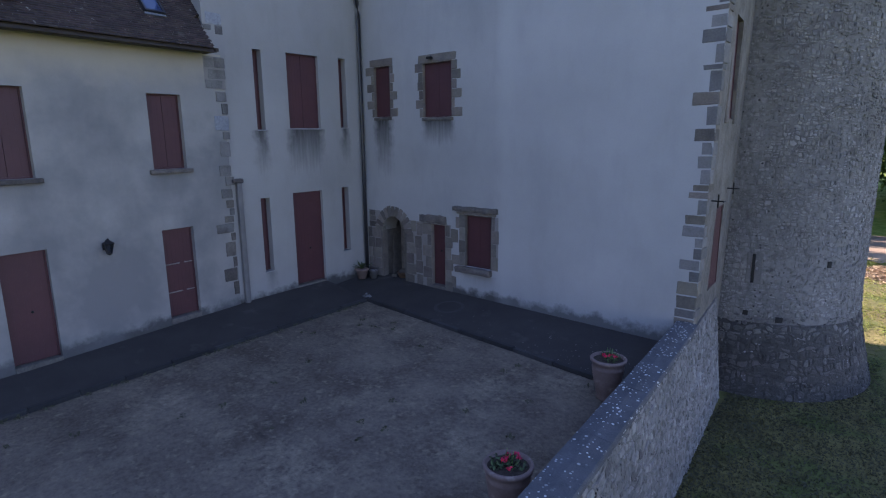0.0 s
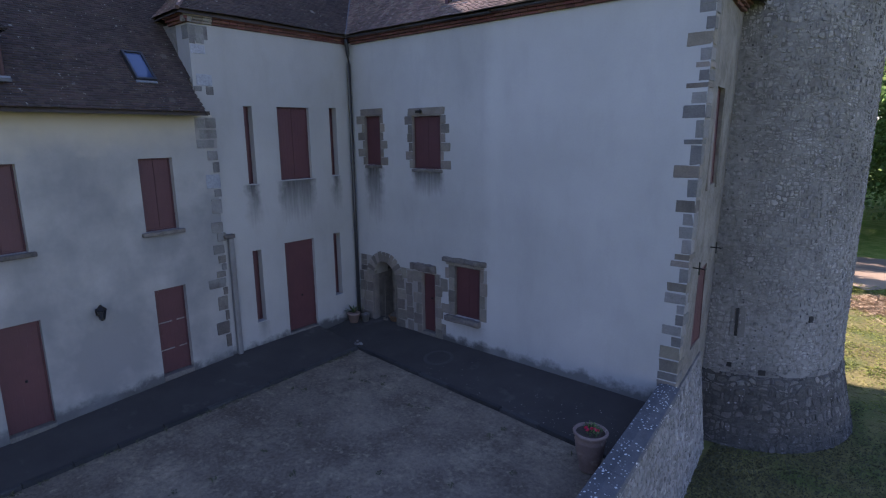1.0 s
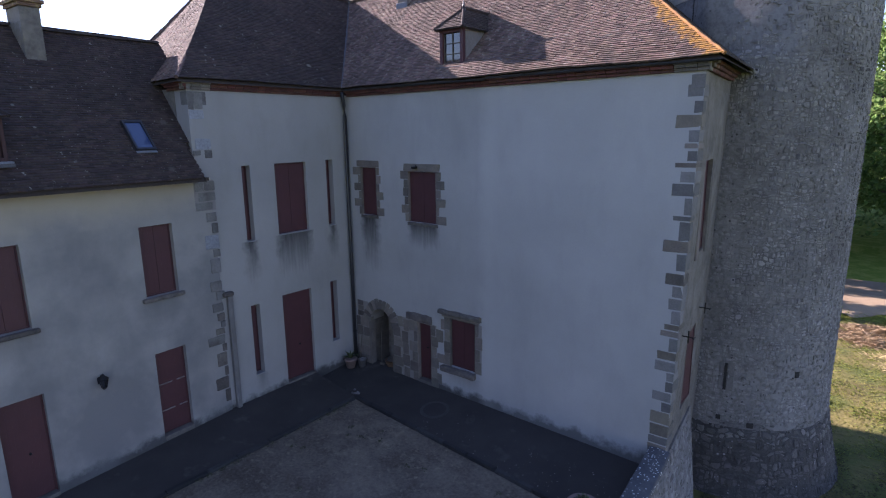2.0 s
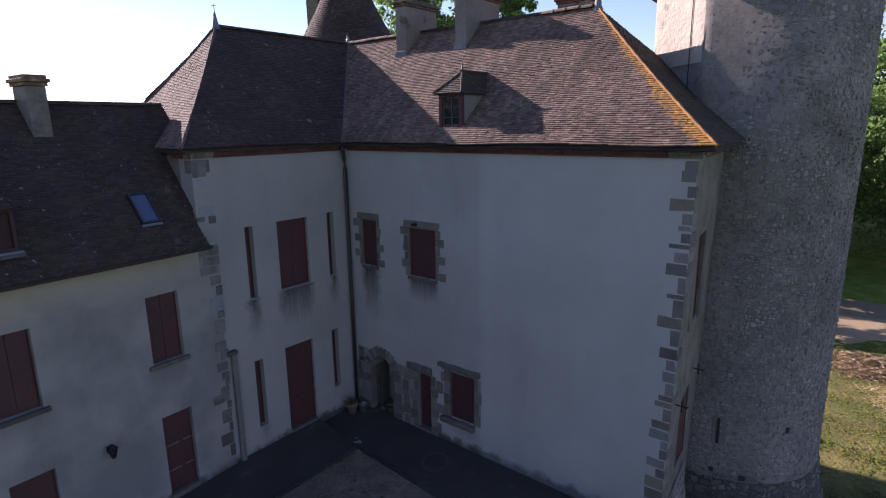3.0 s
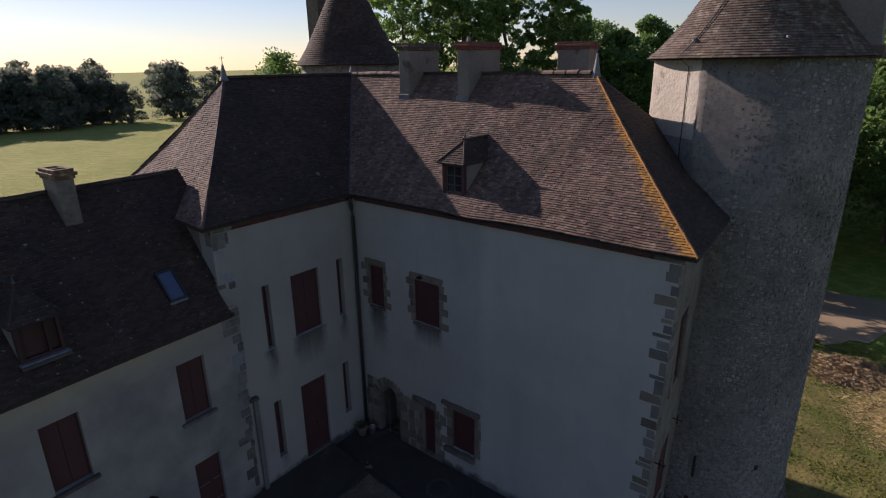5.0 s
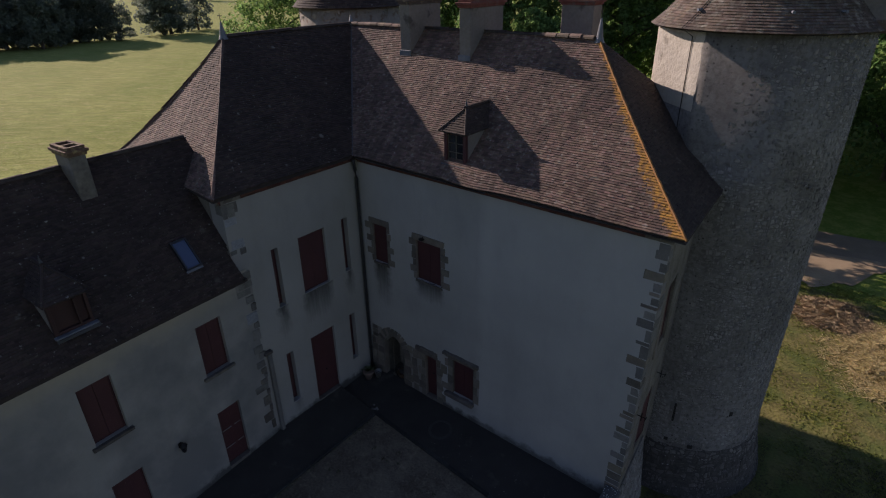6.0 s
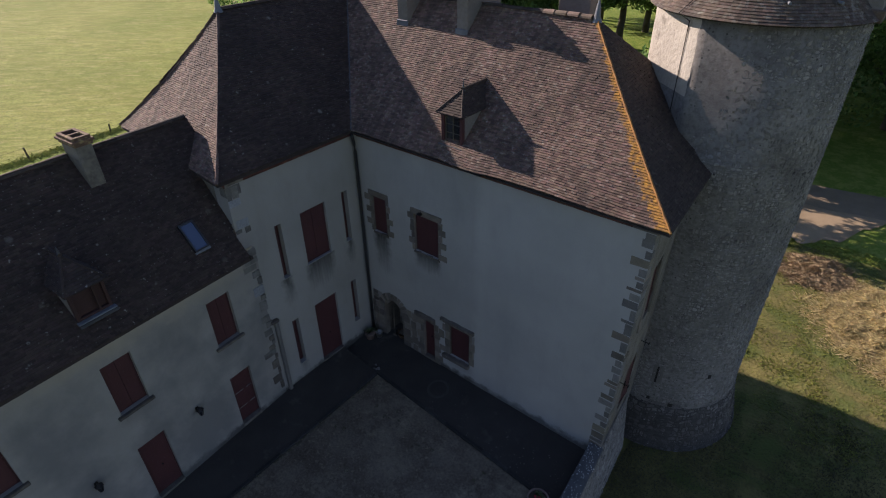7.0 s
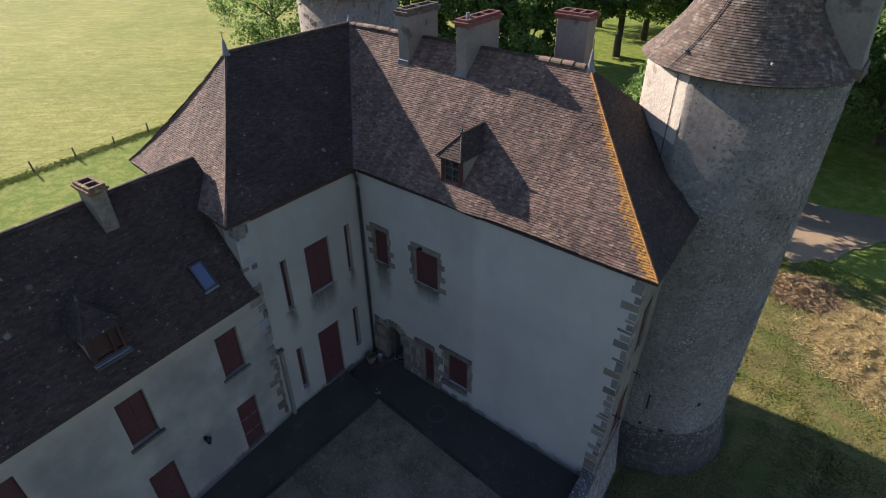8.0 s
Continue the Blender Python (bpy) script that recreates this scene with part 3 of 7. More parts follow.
def rows_sheet(rows):
    n = len(rows[0])
    verts = [p for r in rows for p in r]
    faces = [(j * n + i, j * n + i + 1, (j + 1) * n + i + 1, (j + 1) * n + i) for j in range(len(rows) - 1) for i in range(n - 1)]
    return verts, faces


yard_rows = []
for j in range(61):
    row = []
    for i in range(33):
        f, g = i / 32, j / 60
        y = kerb_y(KX + f * 7.6) - g * 26
        x = KX + 0.02 + f * (wall_x(y) + 0.2 - KX)
        row.append((x, y, court_z(x, y) + 0.02 * noise.noise(Vector((x * 0.8, y * 0.8, 0)))))
    yard_rows.append(row)
courtyard = part("courtyard", rows_sheet(yard_rows), M_GRAVEL, smooth=True)
tagged(courtyard, "stony courtyard ground with patches of dry moss", "courtyard ground", kind="structure")

side_rows = []
for j in range(40):
    y = -1.72 - 26.0 * j / 39
    base = 0.3 - 0.022 * max(0.0, -2.0 - y)
    side_rows.append([(-0.3 + (KX + 0.3) * i / 6, y, court_z(KX, y) + 0.06 + (base - court_z(KX, y) - 0.06) * (1 - i / 6)) for i in range(7)])
front_rows = []
for j in range(30):
    x = -0.3 + 10.45 * j / 29
    base = 0.2 - 0.016 * max(0.0, x - 2.0)
    front_rows.append([(x, 0.3 + (kerb_y(max(x, 1.85)) - 0.3) * i / 6, court_z(max(x, KX), -1.8) + 0.06 + (base - court_z(max(x, KX), -1.8) - 0.06) * (1 - i / 6)) for i in range(7)])
p1 = part("asphalt_path", rows_sheet(side_rows), M_ASPHALT, smooth=True)
tagged(p1, "worn dark asphalt strip along the service wing", "path", kind="structure")
p2 = part("asphalt_path", rows_sheet([r[::-1] for r in front_rows]), M_ASPHALT, smooth=True)
tagged(p2, "worn dark asphalt strip at the foot of the facade", "path", kind="structure")

# kerb stones along both strips
kerb = thing("kerb", (KX, KY0, 0), "dark worn kerb stones between asphalt and gravel", "kerb", kind="structure")
kr = random.Random(5)
me_kerb = bpy.data.meshes.new("kerb_stone")
bm = boxed(-0.5, 0.5, -0.06, 0.06, -0.14, 0.0, bevel=0.012)
bm.to_mesh(me_kerb)
bm.free()
me_kerb.materials.append(M_KERB)
y = KY0 - 0.06
while y > -26:
    n = kr.uniform(0.75, 1.05)
    yc = y - n / 2
    piece("kerb_stone", me_kerb, kerb, Matrix.Translation((KX + 0.02 + kr.uniform(-0.008, 0.008), yc, court_z(KX, yc) + 0.085 + kr.uniform(-0.008, 0.008))) @ pose(0, 0, 0, 0, 0, 90 + kr.uniform(-0.6, 0.6)) @ Matrix.Diagonal((n - 0.012, 1.0, 1.0, 1)))
    y -= n
x = KX - 0.04
while x < 9.7:
    n = kr.uniform(0.75, 1.05)
    xc = x + n / 2
    piece("kerb_stone", me_kerb, kerb, Matrix.Translation((xc, kerb_y(xc) + 0.01, court_z(xc, -1.8) + 0.085 + kr.uniform(-0.008, 0.008))) @ pose(0, 0, 0, 0, 1.4, -3.6 + kr.uniform(-0.6, 0.6)) @ Matrix.Diagonal((n - 0.012, 1.0, 1.0, 1)))
    x += n

lawn_rows = []
for j in range(45):
    y = 21.8 - 44.0 * j / 44
    edge = 26.0 + 1.5 * noise.noise(Vector((0, y * 0.35, 1)))
    lawn_rows.append([(10.2 + (edge - 10.2) * i / 16, y, land_z(10.2 + (edge - 10.2) * i / 16, y) + 0.03 - (0.05 if i == 16 or j in (0, 44) else 0)) for i in range(17)])
tagged(part("lawn", rows_sheet([r[::-1] for r in lawn_rows]), M_EARTH, smooth=True), "thin patchy lawn of brown and green grass by the tower", "lawn", kind="structure")

road_rows, path_rows = [], []
for j in range(61):
    x = -4 + 90 * (j / 60) ** 1.8
    mid = 28.0 + 0.14 * (x - 13) + 0.6 * math.sin(x * 0.07)
    road_rows.append([(x, mid - 1.7 + 3.4 * i / 4 + 0.25 * noise.noise(Vector((x * 0.7, i * 1.3, 6))), land_z(x, mid - 2 + i) + 0.07) for i in range(5)])
for j in range(121):
    x = -4 + 20.6 * j / 120
    mid = 28.0 + 0.14 * (x - 13) + 0.6 * math.sin(x * 0.07)
    reach = 5.6 * min(1.0, max(0.03, (16.4 - x) / 3.6)) ** 0.7 + 1.1 * noise.noise(Vector((x * 0.8, 0, 2))) + 0.5 * noise.noise(Vector((x * 2.6, 0, 4)))
    path_rows.append([(x, mid - 1.3 - max(0.05, reach) * (1 - i / 8), land_z(x, mid - 5 + i * 0.5) + 0.06) for i in range(9)])
tagged(part("road", rows_sheet([r[::-1] for r in road_rows]), M_ROAD, smooth=True), "grey drive in the shade of trees", "road", kind="structure")
tagged(part("road_verge", rows_sheet([r[::-1] for r in path_rows]), M_PATH, smooth=True), "pale gravel edge of the drive", "road", kind="structure")

# ---- house walls ----
EZ = 8.83
house = thing("manor_house", (0, 0, 0), "plastered manor house with steep tile roof and closed red shutters", "house")
P_EAST = lambda u, d, z: (-d, u, z)
P_SOUTH = lambda u, d, z: (u, d, z)


def end_x(y, z):
    """The outer face of the end wall, which leans out a little as it rises and runs askew."""
    return 10.3 + 0.027 * z - 0.1 * y


OPEN_EAST = [(-3.71, -3.46, 4.8, 6.87), (-2.69, -1.62, 4.84, 6.88), (-0.87, -0.6, 4.87, 6.9), (-3.78, -3.5, 0.91, 2.98), (-2.74, -1.7, 0.3, 3.04), (-0.95, -0.68, 1.06, 3.07)]
OPEN_SOUTH = [(0.6, 1.3, 5.18, 6.66), (2.61, 3.68, 5.12, 6.6), (0.71, 1.83, 0.0, 2.19), (2.85, 3.4, 0.2, 2.08), (4.12, 5.02, 0.98, 2.45)]
part("wall", boxed(-2.2, -0.605, -5.0, -4.52, -2.4, EZ), M_SIDE, house)
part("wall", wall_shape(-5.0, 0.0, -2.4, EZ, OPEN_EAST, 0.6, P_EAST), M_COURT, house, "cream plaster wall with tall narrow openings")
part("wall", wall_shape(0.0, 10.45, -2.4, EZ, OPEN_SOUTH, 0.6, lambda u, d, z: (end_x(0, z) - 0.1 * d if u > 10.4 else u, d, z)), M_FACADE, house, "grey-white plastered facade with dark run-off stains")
OPEN_SIDE = [(1.15, 2.1, 4.9, 7.0), (1.3, 2.3, 1.0, 2.95)]
part("wall", wall_shape(0.605, 7.3, -2.4, EZ, OPEN_SIDE, 0.6, lambda u, d, z: (end_x(u, z) - d, u, z)), M_SIDE, house, "bare weathered end wall")
part("wall", wall_shape(0.001, 0.604, -2.4, EZ, [], 0.05, lambda u, d, z: (end_x(u, z) + 0.003 - d, u, z)), M_SIDE, house)
part("wall", boxed(-6.3, 9.9, 6.7, 7.3, -2.4, EZ), M_SIDE, house)
part("wall", boxed(-6.3, -5.7, -4.5, 6.69, -2.4, EZ), M_SIDE, house)
part("wall", boxed(-5.69, -0.61, -4.5, -4.0, -2.4, EZ), M_SIDE, house)


def boards(bm, place, u0, u1, d, z0, z1, n, thick=0.035):
    """A leaf of upright boards with shallow joints, as one slab."""
    w, line = (u1 - u0) / n, []
    for i in range(n):
        a, b = u0 + i * w, u0 + (i + 1) * w
        line += [(a + 0.002, d), (b - 0.002, d)]
        if i < n - 1:
            line += [(b - 0.001, d + 0.0015), (b + 0.001, d + 0.0015)]
    line += [(u1, d + thick), (u0, d + thick)]
    lo = [bm.verts.new(place(u, dd, z0)) for u, dd in line]
    hi = [bm.verts.new(place(u, dd, z1)) for u, dd in line]
    k = len(line)
    for i in range(k):
        bm.faces.new((lo[i], lo[(i + 1) % k], hi[(i + 1) % k], hi[i]))
    bm.faces.new(lo)
    bm.faces.new(hi[::-1])


def place_box(place, u0, u1, d0, d1, z0, z1, bevel=0.0):
    vs = [Vector(place(u, d, z)) for u in (u0, u1) for d in (d0, d1) for z in (z0, z1)]
    lo = [min(v[k] for v in vs) for k in range(3)]
    hi = [max(v[k] for v in vs) for k in range(3)]
    return boxed(lo[0], hi[0], lo[1], hi[1], lo[2], hi[2], bevel=bevel)


def frame_shape(place, u0, u1, z0, z1, d0, d1, w, bottom=True):
    bm = bmesh.new()
    bars = [(u0, u0 + w, z0, z1), (u1 - w, u1, z0, z1), (u0 + w, u1 - w, z1 - w, z1)]
    if bottom:
        bars.append((u0 + w, u1 - w, z0, z0 + w))
    for a, b, c, d in bars:
        vs = [Vector(place(u, dd, z)) for u in (a, b) for dd in (d0, d1) for z in (c, d)]
        box(bm, min(v.x for v in vs), max(v.x for v in vs), min(v.y for v in vs), max(v.y for v in vs), c, d)
    return bm


def shuttered(parent, place, u0, u1, z0, z1, depth=0.2, leaves=2, sill=None, sill_mat=None, name="window"):
    """A window closed by board shutters set back in its reveal."""
    win = part(name, frame_shape(place, u0 + 0.002, u1 - 0.002, z0 + 0.002, z1 - 0.002, depth, depth + 0.07, 0.03), M_RED, parent, "red-brown painted frame")
    w = (u1 - u0 - 0.068) / leaves
    for i in range(leaves):
        a = u0 + 0.034 + i * w
        bm = bmesh.new()
        boards(bm, place, a + 0.003, a + w - 0.003, depth + 0.012, z0 + 0.036, z1 - 0.036, max(2, round(w / 0.11)))
        part("shutter", bm, M_RED, win, "closed oxblood red board shutter")
    part("backing", place_box(place, u0 + 0.004, u1 - 0.004, depth + 0.09, depth + 0.12, z0 + 0.004, z1 - 0.004), M_DARK, win, "dark room behind")
    if sill:
        part("sill", place_box(place, u0 - sill, u1 + sill, -0.1, depth, z0 - 0.1, z0 - 0.003, bevel=0.015), sill_mat, win, "weathered stone sill")
    return win


def ledge(parent, place, u0, u1, z0, depth):
    part("ledge", place_box(place, u0 + 0.003, u1 - 0.003, -0.012, depth, z0 - 0.012, z0 + 0.012, bevel=0.004), M_WHITE, parent, "thin pale sill edge")


for i, (u0, u1, z0, z1) in enumerate(OPEN_EAST):
    if i == 4:
        continue
    w = shuttered(house, P_EAST, u0, u1, z0, z1, 0.2 if u1 - u0 < 0.5 else 0.1, 1 if u1 - u0 < 0.5 else 2)
    ledge(w, P_EAST, u0, u1, z0, 0.2 if u1 - u0 < 0.5 else 0.1)
for i in (0, 1, 4):
    u0, u1, z0, z1 = OPEN_SOUTH[i]
    shuttered(house, P_SOUTH, u0, u1, z0, z1, 0.08, 1 if i == 0 else 2)


def plank_door(parent, place, u0, u1, z0, z1, depth, n, straps=False, knobs=True):
    bm = bmesh.new()
    boards(bm, place, u0 + 0.035, u1 - 0.035, depth + 0.015, z0 + 0.02, z1 - 0.035, n, 0.045)
    d = part("door", bm, M_RED, parent, "closed oxblood red plank door")
    part("door_frame", frame_shape(place, u0 + 0.002, u1 - 0.002, z0 + 0.003, z1 - 0.002, depth, depth + 0.08, 0.032, False), M_RED, d)
    part("backing", place_box(place, u0 + 0.004, u1 - 0.004, depth + 0.1, depth + 0.13, z0 + 0.004, z1 - 0.004), M_DARK, d)
    part("threshold", place_box(place, u0 + 0.003, u1 - 0.003, -0.03, depth + 0.1, z0 - 0.12, z0 + 0.002, bevel=0.01), M_GRANITE_DARK, d, "worn stone threshold")
    if straps:
        for z in (z0 + 0.62, z0 + 1.32):
            bm = bmesh.new()
            for a, b in ((u0 + 0.06, u0 + (u1 - u0) * 0.52), (u1 - 0.26, u1 - 0.05)):
                vs = [Vector(place(u, dd, zz)) for u in (a, b) for dd in (depth - 0.012, depth + 0.013) for zz in (z - 0.022, z + 0.022)]
                box(bm, min(v.x for v in vs), max(v.x for v in vs), min(v.y for v in vs), max(v.y for v in vs), z - 0.014, z + 0.014, bevel=0.004)
            part("bar", bm, M_WORNBAR, d, "worn galvanised locking bar")
    if knobs:
        c = Vector(place((u0 + u1) / 2 + 0.04, depth - 0.02, z0 + 1.05))
        bm = bmesh.new()
        bmesh.ops.create_uvsphere(bm, u_segments=8, v_segments=6, radius=0.03, matrix=Matrix.Translation(c))
        part("handle", bm, M_IRON, d, "dark iron knob")
    return d


plank_door(house, P_EAST, *OPEN_EAST[4], 0.1, 8)
plank_door(house, P_SOUTH, *OPEN_SOUTH[3][:2], 0.24, 2.08, 0.12, 5)

# dressed stones round the facade openings
sr = random.Random(11)
me_block = []
for k in range(5):
    bm = boxed(-0.5, 0.5, -0.5, 0.5, -0.5, 0.5, bevel=0.045, jitter=0.03, rnd=sr)
    me = bpy.data.meshes.new("stone")
    bm.to_mesh(me)
    bm.free()
    me.materials.append(M_GRANITE)
    me_block.append(me)
me_dark = [m.copy() for m in me_block]
for m in me_dark:
    m.materials.clear()
    m.materials.append(M_GRANITE_DARK)


me_quoin = [m.copy() for m in me_block]
for m in me_quoin:
    m.materials.clear()
    m.materials.append(M_QUOIN)


me_tan = [m.copy() for m in me_block]
for m in me_tan:
    m.materials.clear()
    m.materials.append(M_TANSTONE)


def block(parent, lo, hi, dark=False, name="stone"):
    lo, hi = Vector(lo), Vector(hi)
    return piece(name, sr.choice(me_dark if dark else me_block), parent, Matrix.Translation((lo + hi) / 2) @ Matrix.Diagonal((*(hi - lo), 1)))


def toothed(parent, u0, u1, z0, z1, n, lintel, long=0.34, short=0.17, out=0.015, dark=False):
    """A jamb of long and short stones on both sides and a lintel above."""
    h = (z1 - z0) / n
    for i in range(n):
        for side in (-1, 1):
            w = (long if (i + (side > 0)) % 2 else short) * sr.uniform(0.55, 1.15)
            za, zb = z0 + i * h + 0.006, z0 + (i + 1) * h - 0.006
            if side < 0:
                block(parent, (u0 - w, -out - sr.uniform(0, 0.012), za), (u0 - 0.002, 0.13, zb), dark)
            else:
                block(parent, (u1 + 0.002, -out - sr.uniform(0, 0.012), za), (u1 + w, 0.13, zb), dark)
    if lintel:
        block(parent, (u0 - 0.14, -out - 0.015, z1 + 0.004), (u1 + 0.14, 0.14, z1 + lintel), dark)


def rough_block(x0, x1, y0, y1, z0, z1, amp, seed, worn=0.0):
    """A worn stone bar with uneven faces and rounded arrises; worn pulls its lower ends up."""
    bm = boxed(x0, x1, y0, y1, z0, z1)
    cuts = [e for e in bm.edges if abs(e.verts[0].co.x - e.verts[1].co.x) > 0.01]
    bmesh.ops.subdivide_edges(bm, edges=cuts, cuts=9, use_grid_fill=True)
    bmesh.ops.subdivide_edges(bm, edges=bm.edges[:], cuts=1, use_grid_fill=True)
    c = Vector(((x0 + x1) / 2, (y0 + y1) / 2, (z0 + z1) / 2))
    h = Vector(((x1 - x0) / 2, (y1 - y0) / 2, (z1 - z0) / 2))
    for v in bm.verts:
        q = v.co - c
        edge = sum(abs(q[k]) > h[k] * 0.98 for k in range(3))
        n = noise.noise_vector(v.co * 5.0 + Vector((seed, 0, 0)))
        m = noise.noise_vector(v.co * 14.0 + Vector((0, seed, 0)))
        v.co += n * amp + m * amp * 0.4
        if edge > 1:
            v.co -= Vector((0.0, q.y, q.z)) * 0.14
        if worn and q.z < 0:
            v.co.z += worn * (abs(q.x) / h.x) ** 3
    return bm


surround = part("surround", rough_block(0.58, 1.33, -0.03, 0.07, 5.08, 5.18, 0.012, 1), M_GRANITE_DARK, house, "stone sill and toothed jambs")
toothed(surround, 0.6, 1.3, 5.18, 6.66, 6, 0.2, 0.3, 0.14)
surround2 = part("surround", rough_block(2.58, 3.72, -0.03, 0.07, 5.02, 5.12, 0.012, 2), M_GRANITE_DARK, house, "stone sill and toothed jambs")
toothed(surround2, 2.61, 3.68, 5.12, 6.6, 6, 0.21, 0.32, 0.15)
surround3 = part("surround", rough_block(3.83, 5.04, -0.16, 0.06, 0.8, 0.98, 0.022, 3), M_GRANITE_DARK, house, "projecting weathered stone sill")
toothed(surround3, 4.12, 5.02, 0.99, 2.45, 4, 0.0, 0.26, 0.17)
part("hood", rough_block(3.74, 5.24, -0.12, 0.06, 2.53, 2.68, 0.022, 4), M_GRANITE_DARK, surround3, "weathered stone hood over the window")
part("hood_step", rough_block(3.84, 5.16, -0.05, 0.06, 2.455, 2.535, 0.012, 5), M_GRANITE, surround3)
surround4 = part("surround", rough_block(2.44, 3.44, -0.09, 0.1, 2.1, 2.34, 0.03, 6, 0.0), M_GRANITE_DARK, house, "stone door surround with a heavy worn lintel")
toothed(surround4, 2.85, 3.4, 0.1, 2.08, 6, 0.0, 0.34, 0.2)
for i in range(5):
    z = 0.12 + i * 0.39 + sr.uniform(-0.03, 0.03)
    block(surround4, (2.24 + sr.uniform(-0.06, 0.06), -0.012, z), (2.5 + sr.uniform(-0.04, 0.02), 0.09, z + 0.37))
for z0, z1, x0, x1 in ((0.98, 1.26, 3.62, 3.98), (1.62, 2.0, 3.6, 3.86), (0.3, 0.62, 3.58, 3.78), (2.05, 2.36, 3.78, 3.98)):
    block(surround3, (x0, -0.01, z0), (x1, 0.08, z1))

for k, (u0, u1, z0, z1) in enumerate(OPEN_SOUTH):
    deep = (0.08, 0.08, 0.6, 0.12, 0.08)[k]
    host = (surround, surround2, None, surround4, surround3)[k]
    if host:
        bm = bmesh.new()
        box(bm, u0 + 0.001, u0 + 0.016, -0.012, deep - 0.003, z0 + 0.003, z1 - 0.003)
        box(bm, u1 - 0.016, u1 - 0.001, -0.012, deep - 0.003, z0 + 0.003, z1 - 0.003)
        box(bm, u0 + 0.017, u1 - 0.017, -0.012, deep - 0.003, z1 - 0.018, z1 - 0.002)
        part("reveal", bm, M_GRANITE, host, "stone reveal")

for a, b, c, d in ((2.25, 2.848, 0.05, 2.1), (3.402, 3.6, 0.05, 2.1), (3.9, 4.118, 0.98, 2.45), (5.022, 5.24, 0.98, 2.45)):
    part("bedding", place_box(P_SOUTH, a, b, -0.004, 0.01, c, d), M_BED, surround4 if d < 2.2 else surround3)
# arched niche
arch = part("arch", place_box(P_SOUTH, 0.73, 1.81, 0.5, 1.6, -0.05, 0.16), M_GRANITE_DARK, house, "stone arch of a low passage")
bm = bmesh.new()
cxa, ra, spring = 1.27, 0.48, 1.68
seg = 14
ring_f, ring_b = [], []
for k in range(seg + 1):
    a = math.pi * k / seg
    ring_f.append(bm.verts.new((cxa + ra * math.cos(a), -0.012, spring + ra * math.sin(a))))
    ring_b.append(bm.verts.new((cxa + ra * math.cos(a), 0.6, spring + ra * math.sin(a))))
top_f = [bm.verts.new((min(max(cxa + ra * 1.02 * 1.6 * math.cos(math.pi * k / seg), 0.705), 1.835), -0.012, 2.2 if 1 < k < seg - 1 else spring + 0.57 * (1 if k in (1, seg - 1) else 0))) for k in range(seg + 1)]
top_b = [bm.verts.new((v.co.x, 0.6, v.co.z)) for v in top_f]
for k in range(seg):
    bm.faces.new((ring_f[k], ring_f[k + 1], top_f[k + 1], top_f[k]))
    bm.faces.new((ring_b[k], top_b[k], top_b[k + 1], ring_b[k + 1]))
    bm.faces.new((ring_f[k], ring_b[k], ring_b[k + 1], ring_f[k + 1]))
part("spandrel", bm, M_BED, arch)
for a, b, c, d in ((0.17, 0.705, 0.05, 2.3), (1.835, 2.24, 0.05, 2.1)):
    part("bedding", place_box(P_SOUTH, a, b, -0.004, 0.01, c, d), M_BED, arch)
me_v = bpy.data.meshes.new("voussoir")
bm = boxed(-0.5, 0.5, -0.5, 0.5, -0.5, 0.5, bevel=0.05, jitter=0.02, rnd=sr)
bm.to_mesh(me_v)
bm.free()
me_v.materials.append(M_GRANITE)
for k in range(13):
    a = math.pi * (k + 0.5) / 13
    piece("voussoir", me_v, arch, Matrix.Translation((cxa + 0.64 * math.cos(a), 0.05, spring + 0.64 * math.sin(a))) @ Matrix.Rotation(-a, 4, 'Y') @ Matrix.Diagonal((0.3 + 0.05 * sr.random(), 0.15 + 0.02 * sr.random(), 0.145, 1)))
for i in range(5):
    z = 0.1 + i * 0.33
    w = 0.28 if i % 2 else 0.4
    block(arch, (0.71 - w, -0.016, z), (0.708, 0.3, z + 0.32), sr.random() < 0.15)
    block(arch, (0.12, -0.01, z), (0.7 - w, 0.1, z + 0.32), sr.random() < 0.3)
    block(arch, (1.832, -0.016, z), (1.832 + (0.4 if i % 2 else 0.3), 0.3, z + 0.32), sr.random() < 0.15)
for i in range(4):
    block(arch, (0.2 + 0.01 * i, -0.008, 1.77 + 0.18 * i), (0.5 - 0.02 * i, 0.1, 1.94 + 0.18 * i), True) if i < 3 else None
block(arch, (2.02, -0.01, 1.78), (2.24, 0.1, 2.1))
part("jamb", boxed(0.711, 0.79, -0.01, 0.2, 0.05, 1.72), M_GRANITE, arch)
part("jamb", boxed(1.75, 1.829, -0.01, 0.2, 0.05, 1.72), M_GRANITE, arch)
part("niche", wall_shape(0.4, 2.2, -0.1, 2.5, [], 0.1, lambda u, d, z: (u, 0.86 + d, z)), M_SIDE, arch, "shadowed back of the passage")
# Dark lining puts the passage's shade into the colour of its sides.
part("niche_lining", boxed(0.712, 0.74, 0.203, 0.856, 0.05, 1.72), M_GRANITE_DARK, arch, "rubble lining, darkened for the shade inside the passage")
part("niche_lining", boxed(1.8, 1.828, 0.203, 0.856, 0.05, 1.72), M_GRANITE_DARK, arch)
part("niche_side", boxed(0.64, 0.7, 0.605, 0.858, -0.1, 2.5), M_GRANITE_DARK, arch)
part("niche_side", boxed(1.84, 1.9, 0.605, 0.858, -0.1, 2.5), M_GRANITE_DARK, arch)
part("niche_top", boxed(0.64, 1.9, 0.605, 0.858, 2.5, 2.55), M_GRANITE_DARK, arch)

